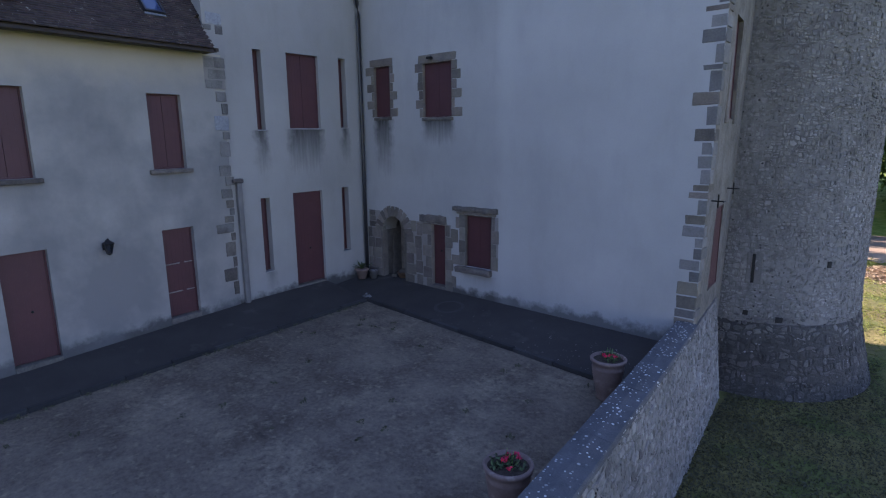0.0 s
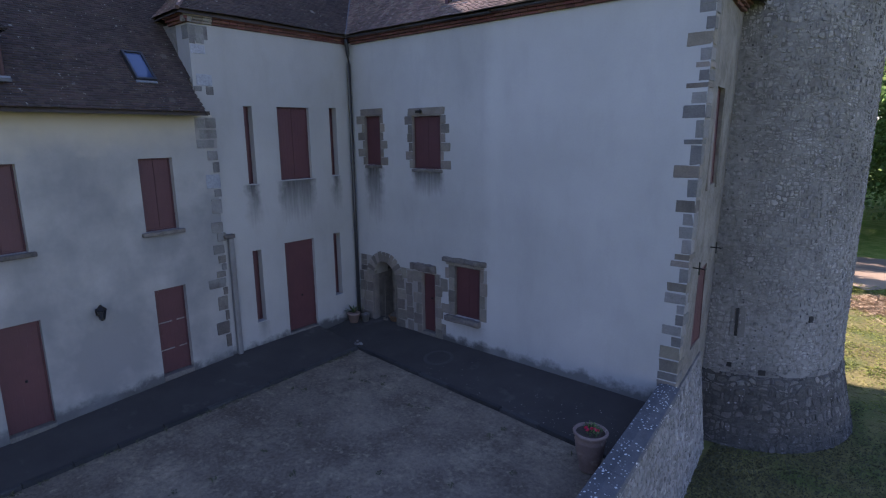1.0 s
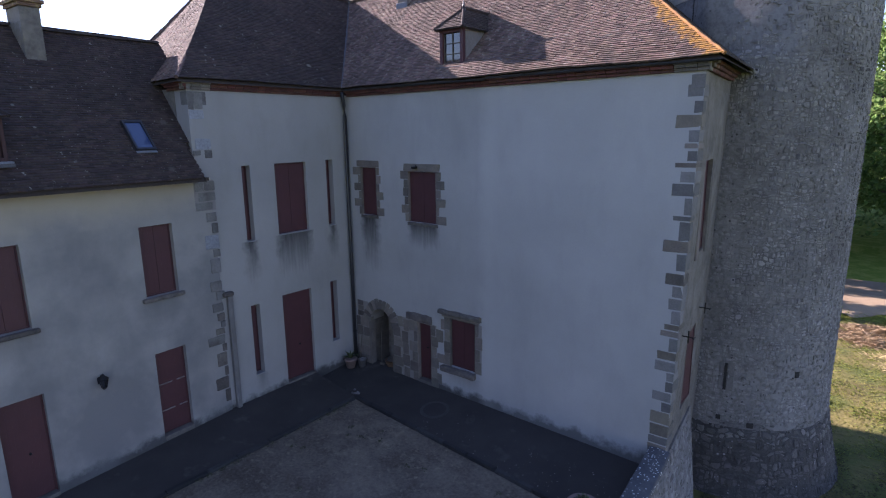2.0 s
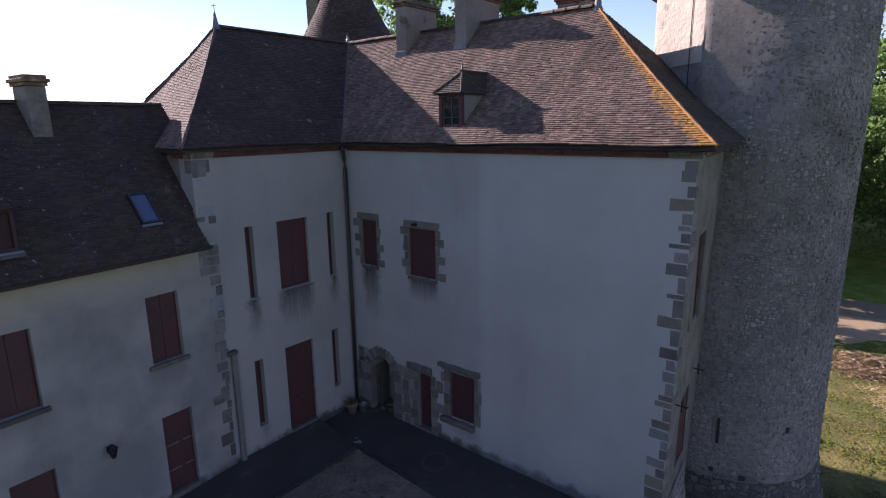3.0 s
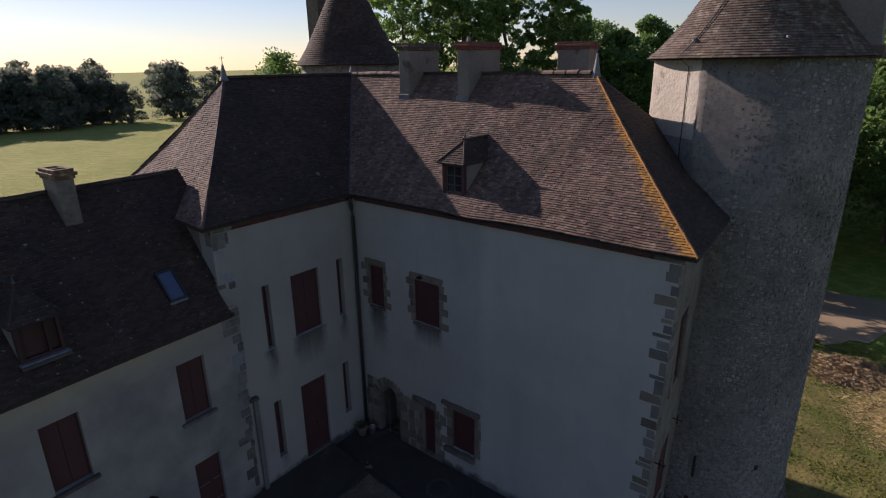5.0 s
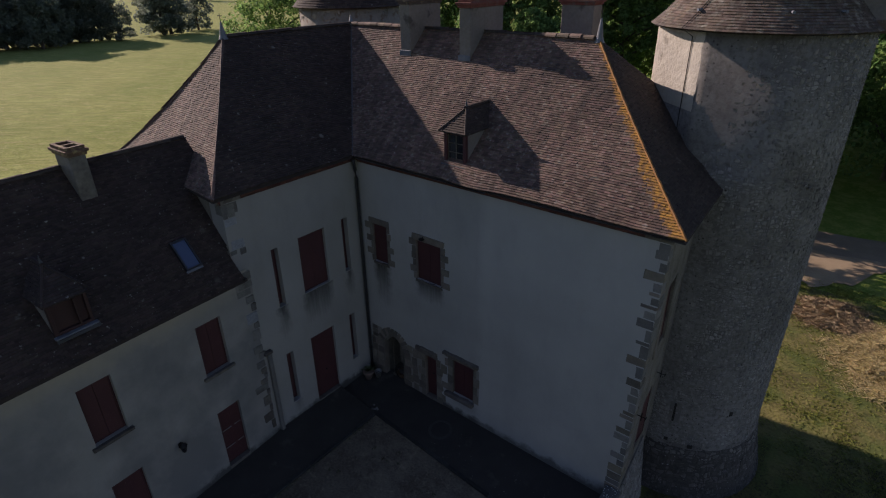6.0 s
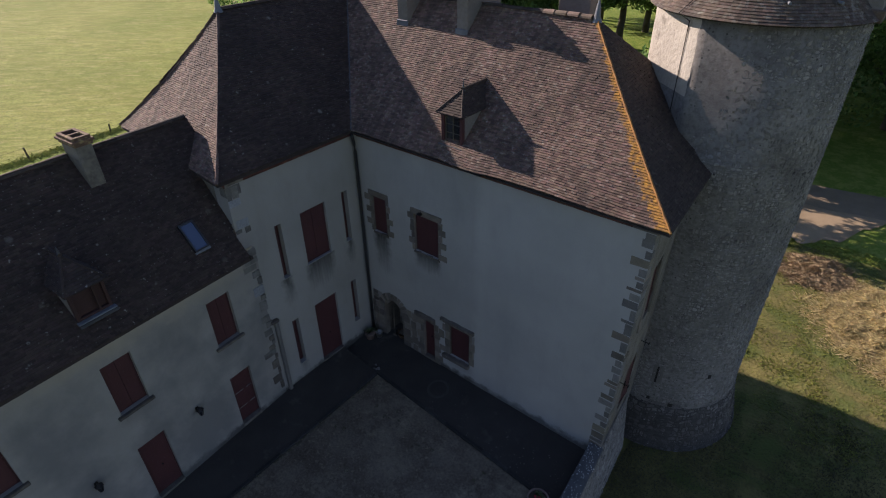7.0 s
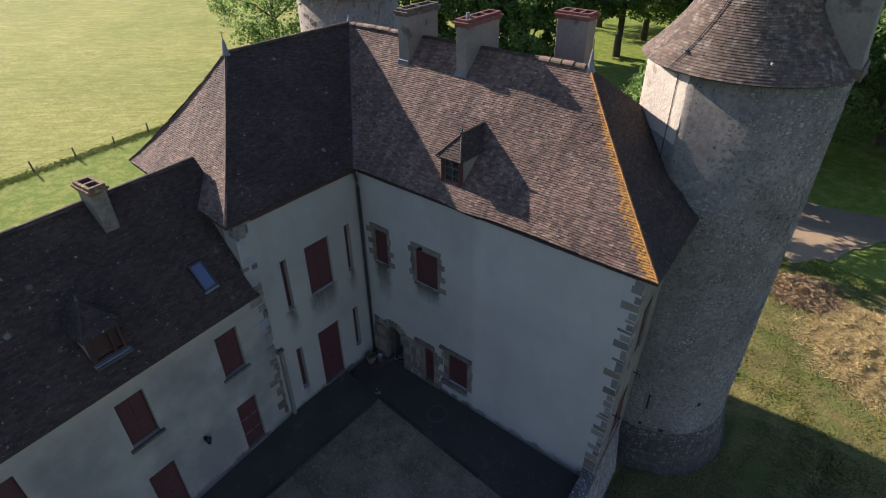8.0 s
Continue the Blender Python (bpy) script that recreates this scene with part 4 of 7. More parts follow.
# quoins at the right end of the facade and at the courtyard corner
quoin = part("quoin", boxed(10.28, 10.54, -0.013, 0.02, 8.45, 8.72, bevel=0.01), M_QUOIN, house, "uneven granite corner stones")
# top, height, length and tan colour of each corner stone, from the eave down
QUOINS = [(8.54, 0.25, 0.31, 0), (8.22, 0.23, 0.15, 0), (7.96, 0.26, 0.48, 2), (7.66, 0.24, 0.21, 0), (7.4, 0.11, 0.27, 1), (7.25, 0.21, 0.19, 0), (7.01, 0.1, 0.42, 1),
          (6.84, 0.23, 0.29, 0), (6.59, 0.26, 0.43, 0), (6.3, 0.36, 0.15, 0), (5.92, 0.1, 0.36, 0), (5.8, 0.39, 0.2, 0), (5.4, 0.25, 0.49, 2), (5.13, 0.38, 0.2, 0),
          (4.69, 0.25, 0.38, 1), (4.42, 0.26, 0.22, 0), (4.15, 0.26, 0.28, 0), (3.87, 0.29, 0.18, 0), (3.56, 0.13, 0.31, 2), (3.41, 0.13, 0.37, 1), (3.25, 0.3, 0.17, 0), (2.93, 0.19, 0.4, 2)]
z = 2.7
while z > 0.5:
    QUOINS.append((z, sr.uniform(0.14, 0.3), sr.choice((0.16, 0.2, 0.3, 0.42)), sr.choice((0, 0, 1, 2))))
    z -= QUOINS[-1][1] + 0.02
for z, h, w, tan in QUOINS:
    xe = end_x(0, z - h / 2)
    stone_me = sr.choice((me_quoin, me_block, me_tan)[tan])
    lo, hi = Vector((xe - w, -0.006 - sr.uniform(0, 0.008), z - h)), Vector((xe + sr.uniform(0.004, 0.012), sr.choice((0.2, 0.3, 0.4)), z - 0.004))
    piece("stone", stone_me, quoin, Matrix.Translation((lo + hi) / 2) @ Matrix.Diagonal((*(hi - lo), 1)))
quoin2 = part("quoin", boxed(-0.3, 0.014, -5.014, -4.52, 8.42, 8.74, bevel=0.01), M_CORNER, house, "uneven granite corner stones of the courtyard block")
# openings of the end wall
shuttered(house, lambda u, d, z: (end_x(1.8, 2.0) - d, u, z), 1.3, 2.3, 1.0, 2.95, 0.05, 2)
side_up = shuttered(house, lambda u, d, z: (end_x(1.6, 6.0) - d, u, z), 1.15, 2.1, 4.9, 7.0, 0.12, 2)
for a, b, c, d in ((0.95, 1.148, 4.8, 7.2), (2.102, 2.3, 4.8, 7.2)):
    part("jamb", boxed(10.1, end_x((a + b) / 2, 6.0) + 0.02, a, b, c, d, bevel=0.02), M_GRANITE, side_up)
for yy, zz in ((0.45, 3.2), (2.5, 3.3)):
    ax = end_x(yy, zz)
    tie = thing("wall_anchor", (ax, yy, zz), "black wrought iron wall anchor on the end wall", "wall anchor", "wall anchors")
    bm = bmesh.new()
    tube(bm, [(ax - 0.01, yy, zz), (ax + 0.26, yy, zz)], 0.014)
    part("rod", bm, M_IRON, tie)
    bm = bmesh.new()
    tube(bm, [(ax + 0.14, yy, zz - 0.14), (ax + 0.14, yy, zz + 0.14)], 0.016)
    tube(bm, [(ax + 0.26, yy - 0.07, zz), (ax + 0.26, yy + 0.07, zz)], 0.014)
    part("cross_bar", bm, M_IRON, tie)

# ---- service wing ----
WX = 0.06
wing = thing("service_wing", (WX, -13, 0), "lower cream plastered service wing with a dark mossy tile roof", "house wing")
P_WING = lambda u, d, z: (WX - d, u, z)
WING_TURN = Matrix.Translation((WX, -5.0, 0)) @ Matrix.Rotation(radians(4.0), 4, 'Z') @ Matrix.Translation((-WX, 5.0, 0))


def swung(ob):
    """Turns a thing with the wing, which meets the house a little askew."""
    ob.matrix_basis = WING_TURN @ Matrix.Translation(ob.location)
    return ob


swung(wing)
WIN_WING = [(-6.56, -5.76, 3.9, 5.61), (-9.72, -8.9, 3.86, 5.61), (-13.0, -12.2, 3.85, 5.6), (-16.6, -15.8, 3.85, 5.6)]
DOOR_WING = [(-6.54, -5.76, 0.29, 2.48), (-9.74, -8.9, 0.14, 2.43), (-13.15, -12.35, 0.05, 2.4)]
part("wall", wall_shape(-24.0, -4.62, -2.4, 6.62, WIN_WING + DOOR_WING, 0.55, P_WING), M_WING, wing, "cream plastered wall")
part("wall", boxed(-5.5, -5.0, -24, -5.01, -2.4, 6.62), M_SIDE, wing)
bm = bmesh.new()
vs = [bm.verts.new(v) for y in (-24.0, -23.5) for v in ((-5.0, y, -2.4), (-0.5, y, -2.4), (-0.5, y, 6.5), (-2.7, y, 9.9), (-5.0, y, 6.5))]
bm.faces.new(vs[:5])
bm.faces.new(vs[5:][::-1])
for k in range(5):
    bm.faces.new((vs[k], vs[(k + 1) % 5], vs[5 + (k + 1) % 5], vs[5 + k]))
part("gable", bm, M_SIDE, wing)
for u0, u1, z0, z1 in WIN_WING:
    shuttered(wing, P_WING, u0, u1, z0, z1, 0.13, 2, 0.11, M_GRANITE_DARK)
plank_door(wing, P_WING, *DOOR_WING[0], 0.12, 7, straps=True, knobs=False)
plank_door(wing, P_WING, *DOOR_WING[1], 0.1, 7)
plank_door(wing, P_WING, *DOOR_WING[2], 0.1, 7)

# ---- roofs ----
EAVE, RIDGE = 9.03, 12.63
YE, XE = -0.26, 0.2
tr = random.Random(3)


def lerp2(a, b, f):
    return Vector((a[0] + (b[0] - a[0]) * f, a[1] + (b[1] - a[1]) * f))


def rise(f, z0, z1, flare):
    return z0 + (z1 - z0) * (f + flare * (f * f - f))


def deck_shape(p0, p1, q0, q1, z0, z1, flare, n=12, drop=0.09):
    verts, faces = [], []
    for i in range(n + 1):
        f = i / n
        a, b = lerp2(p0, q0, f), lerp2(p1, q1, f)
        z = rise(f, z0, z1, flare) - drop
        verts += [(a.x, a.y, z), (b.x, b.y, z)]
    for i in range(n):
        faces.append((2 * i, 2 * i + 1, 2 * i + 3, 2 * i + 2))
    return verts, faces


def course_tiles(p0, p1, q0, q1, z0, z1, flare, n, width, keep=None, lift=0.0):
    """Plain tiles in n courses on a slope whose eave runs p0-p1 and ridge q0-q1. Yields eight corners a tile."""
    for i in range(n):
        f, f2 = i / n, (i + 1.45) / n
        a, b = lerp2(p0, q0, f), lerp2(p1, q1, f)
        length = (b - a).length
        if length < width * 0.6:
            continue
        e = (b - a) / length
        inward = Vector((-e.y, e.x))
        mid_low, mid_up = lerp2(p0, q0, f), lerp2(p0, q0, f2)
        run = (mid_up - mid_low).dot(inward)
        za, zb = rise(f, z0, z1, flare), rise(f2, z0, z1, flare)
        k0 = -(i % 2) * 0.5
        u = k0 * width
        while u < length:
            u0, u1 = max(u, 0.0), min(u + width, length)
            u += width
            if u1 - u0 < width * 0.25:
                continue
            j = tr.uniform(-0.005, 0.005)
            g = 0.002
            lo = [a + e * (u0 + g), a + e * (u1 - g)]
            out = []
            s = tr.uniform(-0.008, 0.008)
            for th in (0.028 + j, 0.004 + j):
                out += [(lo[0].x - inward.x * (0.012 + s), lo[0].y - inward.y * (0.012 + s), za + th + lift), (lo[1].x - inward.x * (0.012 + s), lo[1].y - inward.y * (0.012 + s), za + th + lift)]
            a2, b2 = (lerp2(p0, q0, f2) - a).dot(e), (lerp2(p1, q1, f2) - a).dot(e)
            h0, h1 = max(u0 + g, a2), min(u1 - g, b2)
            if h1 < h0:
                h0 = h1 = (min(max(h0, a2), b2) + min(max(h1, a2), b2)) / 2
            hi = [a + e * h0 + inward * run, a + e * h1 + inward * run]
            out += [(hi[0].x, hi[0].y, zb + 0.006 + lift), (hi[1].x, hi[1].y, zb + 0.006 + lift)]
            if keep is None or keep(i, (lo[0] + lo[1]) / 2, za):
                yield i, out


TILE_FACES = ((0, 1, 5, 4), (2, 3, 1, 0), (2, 0, 4), (1, 3, 5))


def tile_mesh(tiles):
    verts, faces = [], []
    for t in tiles:
        n = len(verts)
        verts += t
        faces += [tuple(n + k for k in f) for f in TILE_FACES]
    return verts, faces


roof = part("roof", deck_shape((XE, -5.3), (XE, YE), (-3.65, -1.85), (-3.65, 3.65), EAVE, RIDGE, 0.1), M_DECK, house, "steep roof of small clay tiles")
SLOPES = {
    "east": ((XE, -5.3), (XE, YE), (-3.65, -1.85), (-3.65, 3.65), 0.1),
    "south": ((XE, YE), (10.9, YE), (-3.65, 3.65), (6.6, 3.65), 0.1),
    "south_hip": ((-6.6, -4.75), (XE, -5.3), (-3.66, -1.85), (-3.65, -1.85), 0.24),
    "east_hip": ((10.9, YE), (10.35, 7.75), (6.6, 3.65), (6.6, 3.66), 0.1),
    "west": ((-6.9, 7.75), (-6.6, -4.75), (-3.65, 3.66), (-3.65, -1.85), 0.1),
    "north": ((10.35, 7.75), (-6.9, 7.75), (6.6, 3.66), (-3.65, 3.66), 0.1),
}
near_tiles = []


def sagged(t):
    """The unevenness of an old slope, and its eave that bellies out under the dormer."""
    out = []
    for x, y, z in t:
        z += 0.035 * noise.noise(Vector((x * 0.45, y * 0.45, z * 0.3))) + 0.012 * noise.noise(Vector((x * 1.7, y * 1.7, 4.0)))
        if y < 1.2:
            k = math.exp(-((x - 5.0) / 0.75) ** 2) * max(0.0, (0.6 - y) / 0.9)
            y, z = y - 0.1 * k, z - 0.045 * k
        out.append((x, y, z))
    return out


for name, (p0, p1, q0, q1, fl) in SLOPES.items():
    if name != "east":
        part("roof_deck", deck_shape(p0, p1, q0, q1, EAVE, RIDGE, fl), M_DECK, roof)
    if name in ("west", "north"):
        rows = course_tiles(p0, p1, q0, q1, EAVE, RIDGE, fl, 24, 0.4)
    else:
        rows = course_tiles(p0, p1, q0, q1, EAVE, RIDGE, fl, 72, 0.15)
    plain = []
    for i, t in rows:
        if name in ("south", "east"):
            t = sagged(t)
        c = Vector(t[0]).lerp(Vector(t[1]), 0.5)
        if name == "south" and i < 14 and 5.9 < c.x < 9.9 and len(near_tiles) < 290:
            near_tiles.append(t)
            continue
        plain.append(t)
    # Slopes turned from the sun get darker tiles, which paints their shade.
    ob = part("tiling", tile_mesh(plain), {"east": M_TILE_MOSS_SHADE, "east_hip": M_TILE_MID}.get(name, M_TILE), roof)
    ob["kind"] = "stuff"
TILE_SHAPES = {}
for t in near_tiles:
    o = Vector(t[0])
    ex, ey = Vector(t[1]) - o, Vector(t[4]) - o
    w = ex.length
    key = round(w, 2)
    if key not in TILE_SHAPES:
        k = bpy.data.meshes.new("tile")
        l = ey.length
        k.from_pydata([(0, 0, 0), (key, 0, 0), (0, 0.006, -0.04), (key, 0.006, -0.04), (0, l, 0), (key, l, 0), (0, l, -0.014), (key, l, -0.014)], [], [(0, 1, 5, 4), (2, 3, 1, 0), (2, 0, 4, 6), (1, 3, 7, 5), (6, 7, 3, 2)])
        k.materials.append(M_TILE_ONE)
        TILE_SHAPES[key] = k
    e1 = ex.normalized()
    e3 = e1.cross(ey).normalized()
    e2 = e3.cross(e1)
    m = Matrix(((e1.x, e2.x, e3.x, o.x), (e1.y, e2.y, e3.y, o.y), (e1.z, e2.z, e3.z, o.z), (0, 0, 0, 1)))
    piece("tile", TILE_SHAPES[key], roof, m)

me_ridge = bpy.data.meshes.new("ridge_tile")
bm = bmesh.new()
for k in range(7):
    a = math.pi * k / 6
    for x, r in ((-0.5, 0.95), (0.5, 1.05)):
        bm.verts.new((x, r * 0.13 * math.cos(a), r * 0.1 * math.sin(a)))
bm.verts.ensure_lookup_table()
for k in range(6):
    bm.faces.new((bm.verts[2 * k], bm.verts[2 * k + 1], bm.verts[2 * k + 3], bm.verts[2 * k + 2]))
bm.faces.new([bm.verts[2 * k] for k in range(7)])
bm.faces.new([bm.verts[2 * k + 1] for k in range(6, -1, -1)])
bm.to_mesh(me_ridge)
bm.free()
me_ridge.materials.append(M_RIDGE)
me_ridge_dark = me_ridge.copy()
me_ridge_dark.materials.clear()
me_ridge_dark.materials.append(M_RIDGE_DARK)


def ridge_line(parent, a, b, size=0.36, scale=1.0, dark=False):
    a, b = Vector(a), Vector(b)
    n = max(1, round((b - a).length / size))
    d = (b - a).normalized()
    s = d.cross(Vector((0, 0, 1))).normalized()
    up = s.cross(d)
    for k in range(n):
        c = a + (b - a) * (k + 0.5) / n + up * tr.uniform(-0.008, 0.012)
        m = Matrix(((d.x, s.x, up.x, c.x), (d.y, s.y, up.y, c.y), (d.z, s.z, up.z, c.z), (0, 0, 0, 1)))
        piece("ridge_tile", me_ridge_dark if dark else me_ridge, parent, m @ Matrix.Diagonal((size * 1.02, scale, scale, 1)))


ridge_line(roof, (-3.65, -1.75, RIDGE), (-3.65, 3.65, RIDGE), scale=0.8, dark=True)
ridge_line(roof, (-3.6, 3.65, RIDGE), (-0.35, 3.65, RIDGE))
ridge_line(roof, (0.2, 3.65, RIDGE), (2.2, 3.65, RIDGE), scale=0.8, dark=True)
ridge_line(roof, (2.75, 3.65, RIDGE), (4.9, 3.65, RIDGE), scale=0.8, dark=True)
ridge_line(roof, (4.9, 3.65, RIDGE), (6.5, 3.65, RIDGE))


def hip_strip(p, q, z0, z1, flare, r, material, label):
    bm = bmesh.new()
    tube(bm, [(*lerp2(p, q, i / 30), rise(i / 30, z0, z1, flare) + 0.012 + 0.012 * (i % 2)) for i in range(31)], r, r, 6)
    return part("hip_mortar", bm, material, roof, label)


hip_strip((10.9, YE), (6.6, 3.65), EAVE, RIDGE, 0.1, 0.036, M_TILE_GOLD, "hip edge golden with lichen")
hip_strip((XE, -5.3), (-3.65, -1.85), EAVE, RIDGE, 0.2, 0.05, M_TILE, "mortared hip edge")
hip_strip((-6.6, -4.75), (-3.66, -1.85), EAVE, RIDGE, 0.24, 0.05, M_TILE, "mortared hip edge")
bm = bmesh.new()
tube(bm, [(*lerp2((XE, YE), (-3.65, 3.65), i / 20), rise(i / 20, EAVE, RIDGE, 0.1) + 0.0) for i in range(21)], 0.04, 0.04, 6)
part("valley", bm, M_ZINC, roof, "lead lined valley")


def finial(x, y, z, h, ball=True):
    f = thing("roof_finial", (x, y, z), "small grey lead finial on the roof ridge", "finial", "roof finials")
    part("cone", turned([(0.15, z - 0.12), (0.1, z), (0.045, z + h * 0.45), (0.022, z + h * 0.62)], x, y, 12), M_LEAD, f)
    bm = bmesh.new()
    tube(bm, [(x, y, z + h * 0.6), (x, y, z + h)], 0.014, 0.008, 6)
    if ball:
        tube(bm, [(x - 0.06, y - 0.04, z + h * 0.9), (x + 0.06, y + 0.04, z + h * 0.9)], 0.01, 0.01, 6)
    part("spike", bm, M_IRON, f)


finial(-3.65, -1.85, RIDGE + 0.05, 0.64)
finial(-3.65, 3.65, RIDGE + 0.05, 0.4, False)
finial(6.62, 3.65, RIDGE + 0.03, 0.85, False)

# cornice under the eaves: stepped brick, stone at the corners
def cornice_run(name, place, u0, u1, material, label, reach=0.2):
    """Three stepped courses of bricks on a mortar core."""
    core = part(name, place_box(place, u0, u1, -reach * 0.3, 0.03, EZ - 0.048, EZ + 0.15), M_MORTAR, house, label)
    me = {}
    for k in range(3):
        out, za = reach * (0.4 + 0.3 * k), EZ - 0.05 + 0.067 * k
        n = max(1, round((u1 - u0) / 0.23))
        w = (u1 - u0) / n
        key = (k, round(w, 3))
        if key not in me:
            q = bpy.data.meshes.new("brick")
            vs = [Vector(place(uu, dd, zz)) - Vector(place(0, 0, 0)) for uu in (-w / 2 + 0.003, w / 2 - 0.003) for dd in (-out, 0.02) for zz in (0, 0.063)]
            bm = boxed(min(v.x for v in vs), max(v.x for v in vs), min(v.y for v in vs), max(v.y for v in vs), 0, 0.063, bevel=0.006)
            bm.to_mesh(q)
            bm.free()
            q.materials.append(material)
            me[key] = q
        for i in range(n):
            c = Vector(place(u0 + (i + 0.5) * w, tr.uniform(-0.004, 0.004), za))
            piece("brick", me[key], core, Matrix.Translation(c))
    return core


cornice_run("cornice", P_SOUTH, 0.18, 9.95, M_BRICK, "stepped red brick cornice")
cornice_run("cornice", P_SOUTH, 9.96, 10.62, M_GRANITE, "moulded grey stone cornice corner")
cornice_run("cornice", P_EAST, -4.4, -0.14, M_BRICK, "stepped red brick cornice", 0.13)
cornice_run("cornice", P_EAST, -5.15, -4.41, M_GRANITE, "moulded grey stone cornice corner", 0.13)
cornice_run("cornice", lambda u, d, z: (end_x(0.1, EZ) - d, u, z), 0.02, 0.2, M_GRANITE, "moulded grey stone cornice corner")
for k in range(5):
    cornice_run("cornice", lambda u, d, z: (end_x(0.5 + 0.6 * k, EZ) - d, u, z), 0.21 + 0.6 * k, 0.8 + 0.6 * k, M_BRICK, "stepped red brick cornice")
cornice_run("cornice", lambda u, d, z: (u, -4.98 + d, z), -0.9, 0.1, M_BRICK, "stepped red brick cornice")
part("soffit", boxed(-6.4, 10.25, 0.0, 7.3, EZ + 0.152, EZ + 0.18), M_DECK, house)
part("soffit", boxed(-6.2, 0.06, -4.7, -0.002, EZ + 0.152, EZ + 0.18), M_DECK, house)


def gutter(pts, parent_label):
    """A half-round gutter along an eave."""
    a, b = Vector(pts[0]), Vector(pts[1])
    g = thing("gutter", a, parent_label, "gutter", "gutters")
    d = (b - a).normalized()
    s = d.cross(Vector((0, 0, 1)))
    bm = bmesh.new()
    rows = []
    for k in range(9):
        t = math.pi * k / 8
        rows.append([bm.verts.new(p + s * 0.045 * math.cos(t) - Vector((0, 0, 0.045 * math.sin(t)))) for p in (a, b)])
    for k in range(8):
        bm.faces.new((rows[k][0], rows[k][1], rows[k + 1][1], rows[k + 1][0]))
    bmesh.ops.solidify(bm, geom=bm.faces[:], thickness=0.006)
    part("channel", bm, M_ZINC, g)
    n = int((b - a).length / 1.0)
    for k in range(n):
        c = a + d * (k + 0.5)
        bm = bmesh.new()
        tube(bm, [c + s * 0.05, c - Vector((0, 0, 0.052)), c - s * 0.05], 0.008, 0.008, 5)
        part("bracket", bm, M_ZINC, g)


gutter([(0.2, YE + 0.045, 8.985), (4.15, YE + 0.03, 8.965)], "dark zinc gutter along the facade eave")
gutter([(4.16, YE + 0.03, 8.965), (5.5, YE - 0.02, 8.945)], "dark zinc gutter pushed out under the sagging eave")
gutter([(5.52, YE + 0.045, 8.985), (10.86, YE + 0.045, 8.965)], "dark zinc gutter along the facade eave")

# corner downpipe
pipe = thing("downpipe", (0.1, -0.1, 0), "black downpipe in the courtyard corner", "downpipe")
bm = bmesh.new()
tube(bm, [(0.22, -0.28, 8.9), (0.2, -0.24, 8.75), (0.14, -0.15, 8.5), (0.12, -0.12, 8.2), (0.12, -0.12, 4.0), (0.12, -0.12, 0.12)], 0.055, 0.055, 10)
part("pipe", bm, M_PIPE, pipe, smooth=True)
for z in (1.2, 3.2, 5.2, 7.2):
    part("clamp", turned([(0.066, z), (0.066, z + 0.05)], 0.12, -0.12, 10), M_PIPE, pipe)
pipe2 = thing("downpipe", (0.12, -4.42, 0), "short grey pipe cover on the corner stones", "downpipe")
bm = bmesh.new()
box(bm, 0.01, 0.14, -4.5, -4.36, 0.2, 3.45, bevel=0.02)
part("casing", bm, M_GREYPIPE, pipe2, "grey-brown pipe casing")
part("cap", boxed(0.0, 0.17, -4.62, -4.33, 3.45, 3.56, bevel=0.02), M_GRANITE_DARK, pipe2)

# ---- roof of the wing ----
WE, WR, WEX, WRX = 6.67, 10.13, 0.62, -2.42
wroof = part("roof", deck_shape((WEX, -24.3), (WEX, -5.06), (-0.06, -24.3), (-0.06, -5.06), WE, WE + (WR - WE) * 0.68 / 3.04, 0.0, 2), M_DECK, wing, "dark mossy clay tile roof spotted with pale lichen")
part("roof_deck", deck_shape((-0.062, -24.3), (-0.062, -4.2), (WRX, -24.3), (WRX, -4.2), WE + (WR - WE) * 0.682 / 3.04, WR, 0.0), M_DECK, wroof)
part("roof_deck", deck_shape((-5.6, -4.9), (-5.6, -24.3), (WRX, -4.9), (WRX, -24.3), WE, WR, 0.0), M_DECK, wroof)
tl = [t for i, t in course_tiles((WEX, -24.3), (WEX, -4.2), (WRX, -24.3), (WRX, -4.2), WE, WR, 0.02, 66, 0.145, keep=lambda i, p, z: (p.x < -0.08 or p.y < -5.1) and p.y > -18)]
ob = part("tiling", tile_mesh(tl), M_TILE_MOSS_SHADE, wroof)
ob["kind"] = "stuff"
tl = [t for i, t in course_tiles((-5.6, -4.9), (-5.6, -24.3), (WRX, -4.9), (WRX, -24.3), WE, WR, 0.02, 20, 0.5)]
ob = part("tiling", tile_mesh(tl), M_TILE_MOSS_SHADE, wroof)
ob["kind"] = "stuff"
ridge_line(wroof, (WRX, -24.2, WR + 0.02), (WRX, -7.66, WR), 0.4, 0.8, True)
ridge_line(wroof, (WRX, -7.18, WR), (WRX, -4.25, WR), 0.4, 0.8, True)
part("verge", boxed(0.0, 0.64, -5.1, -5.02, 6.6, 6.68), M_DECK, wroof)
part("fascia", boxed(0.42, 0.46, -24.2, -5.1, WE - 0.08, WE + 0.1), M_WOOD, wroof, "dark eave board")
part("soffit", boxed(0.062, 0.418, -24.2, -5.1, WE - 0.06, WE - 0.04), M_WOOD, wroof)


def wing_z(x):
    return WE + (WR - WE) * (WEX - x) / (WEX - WRX)


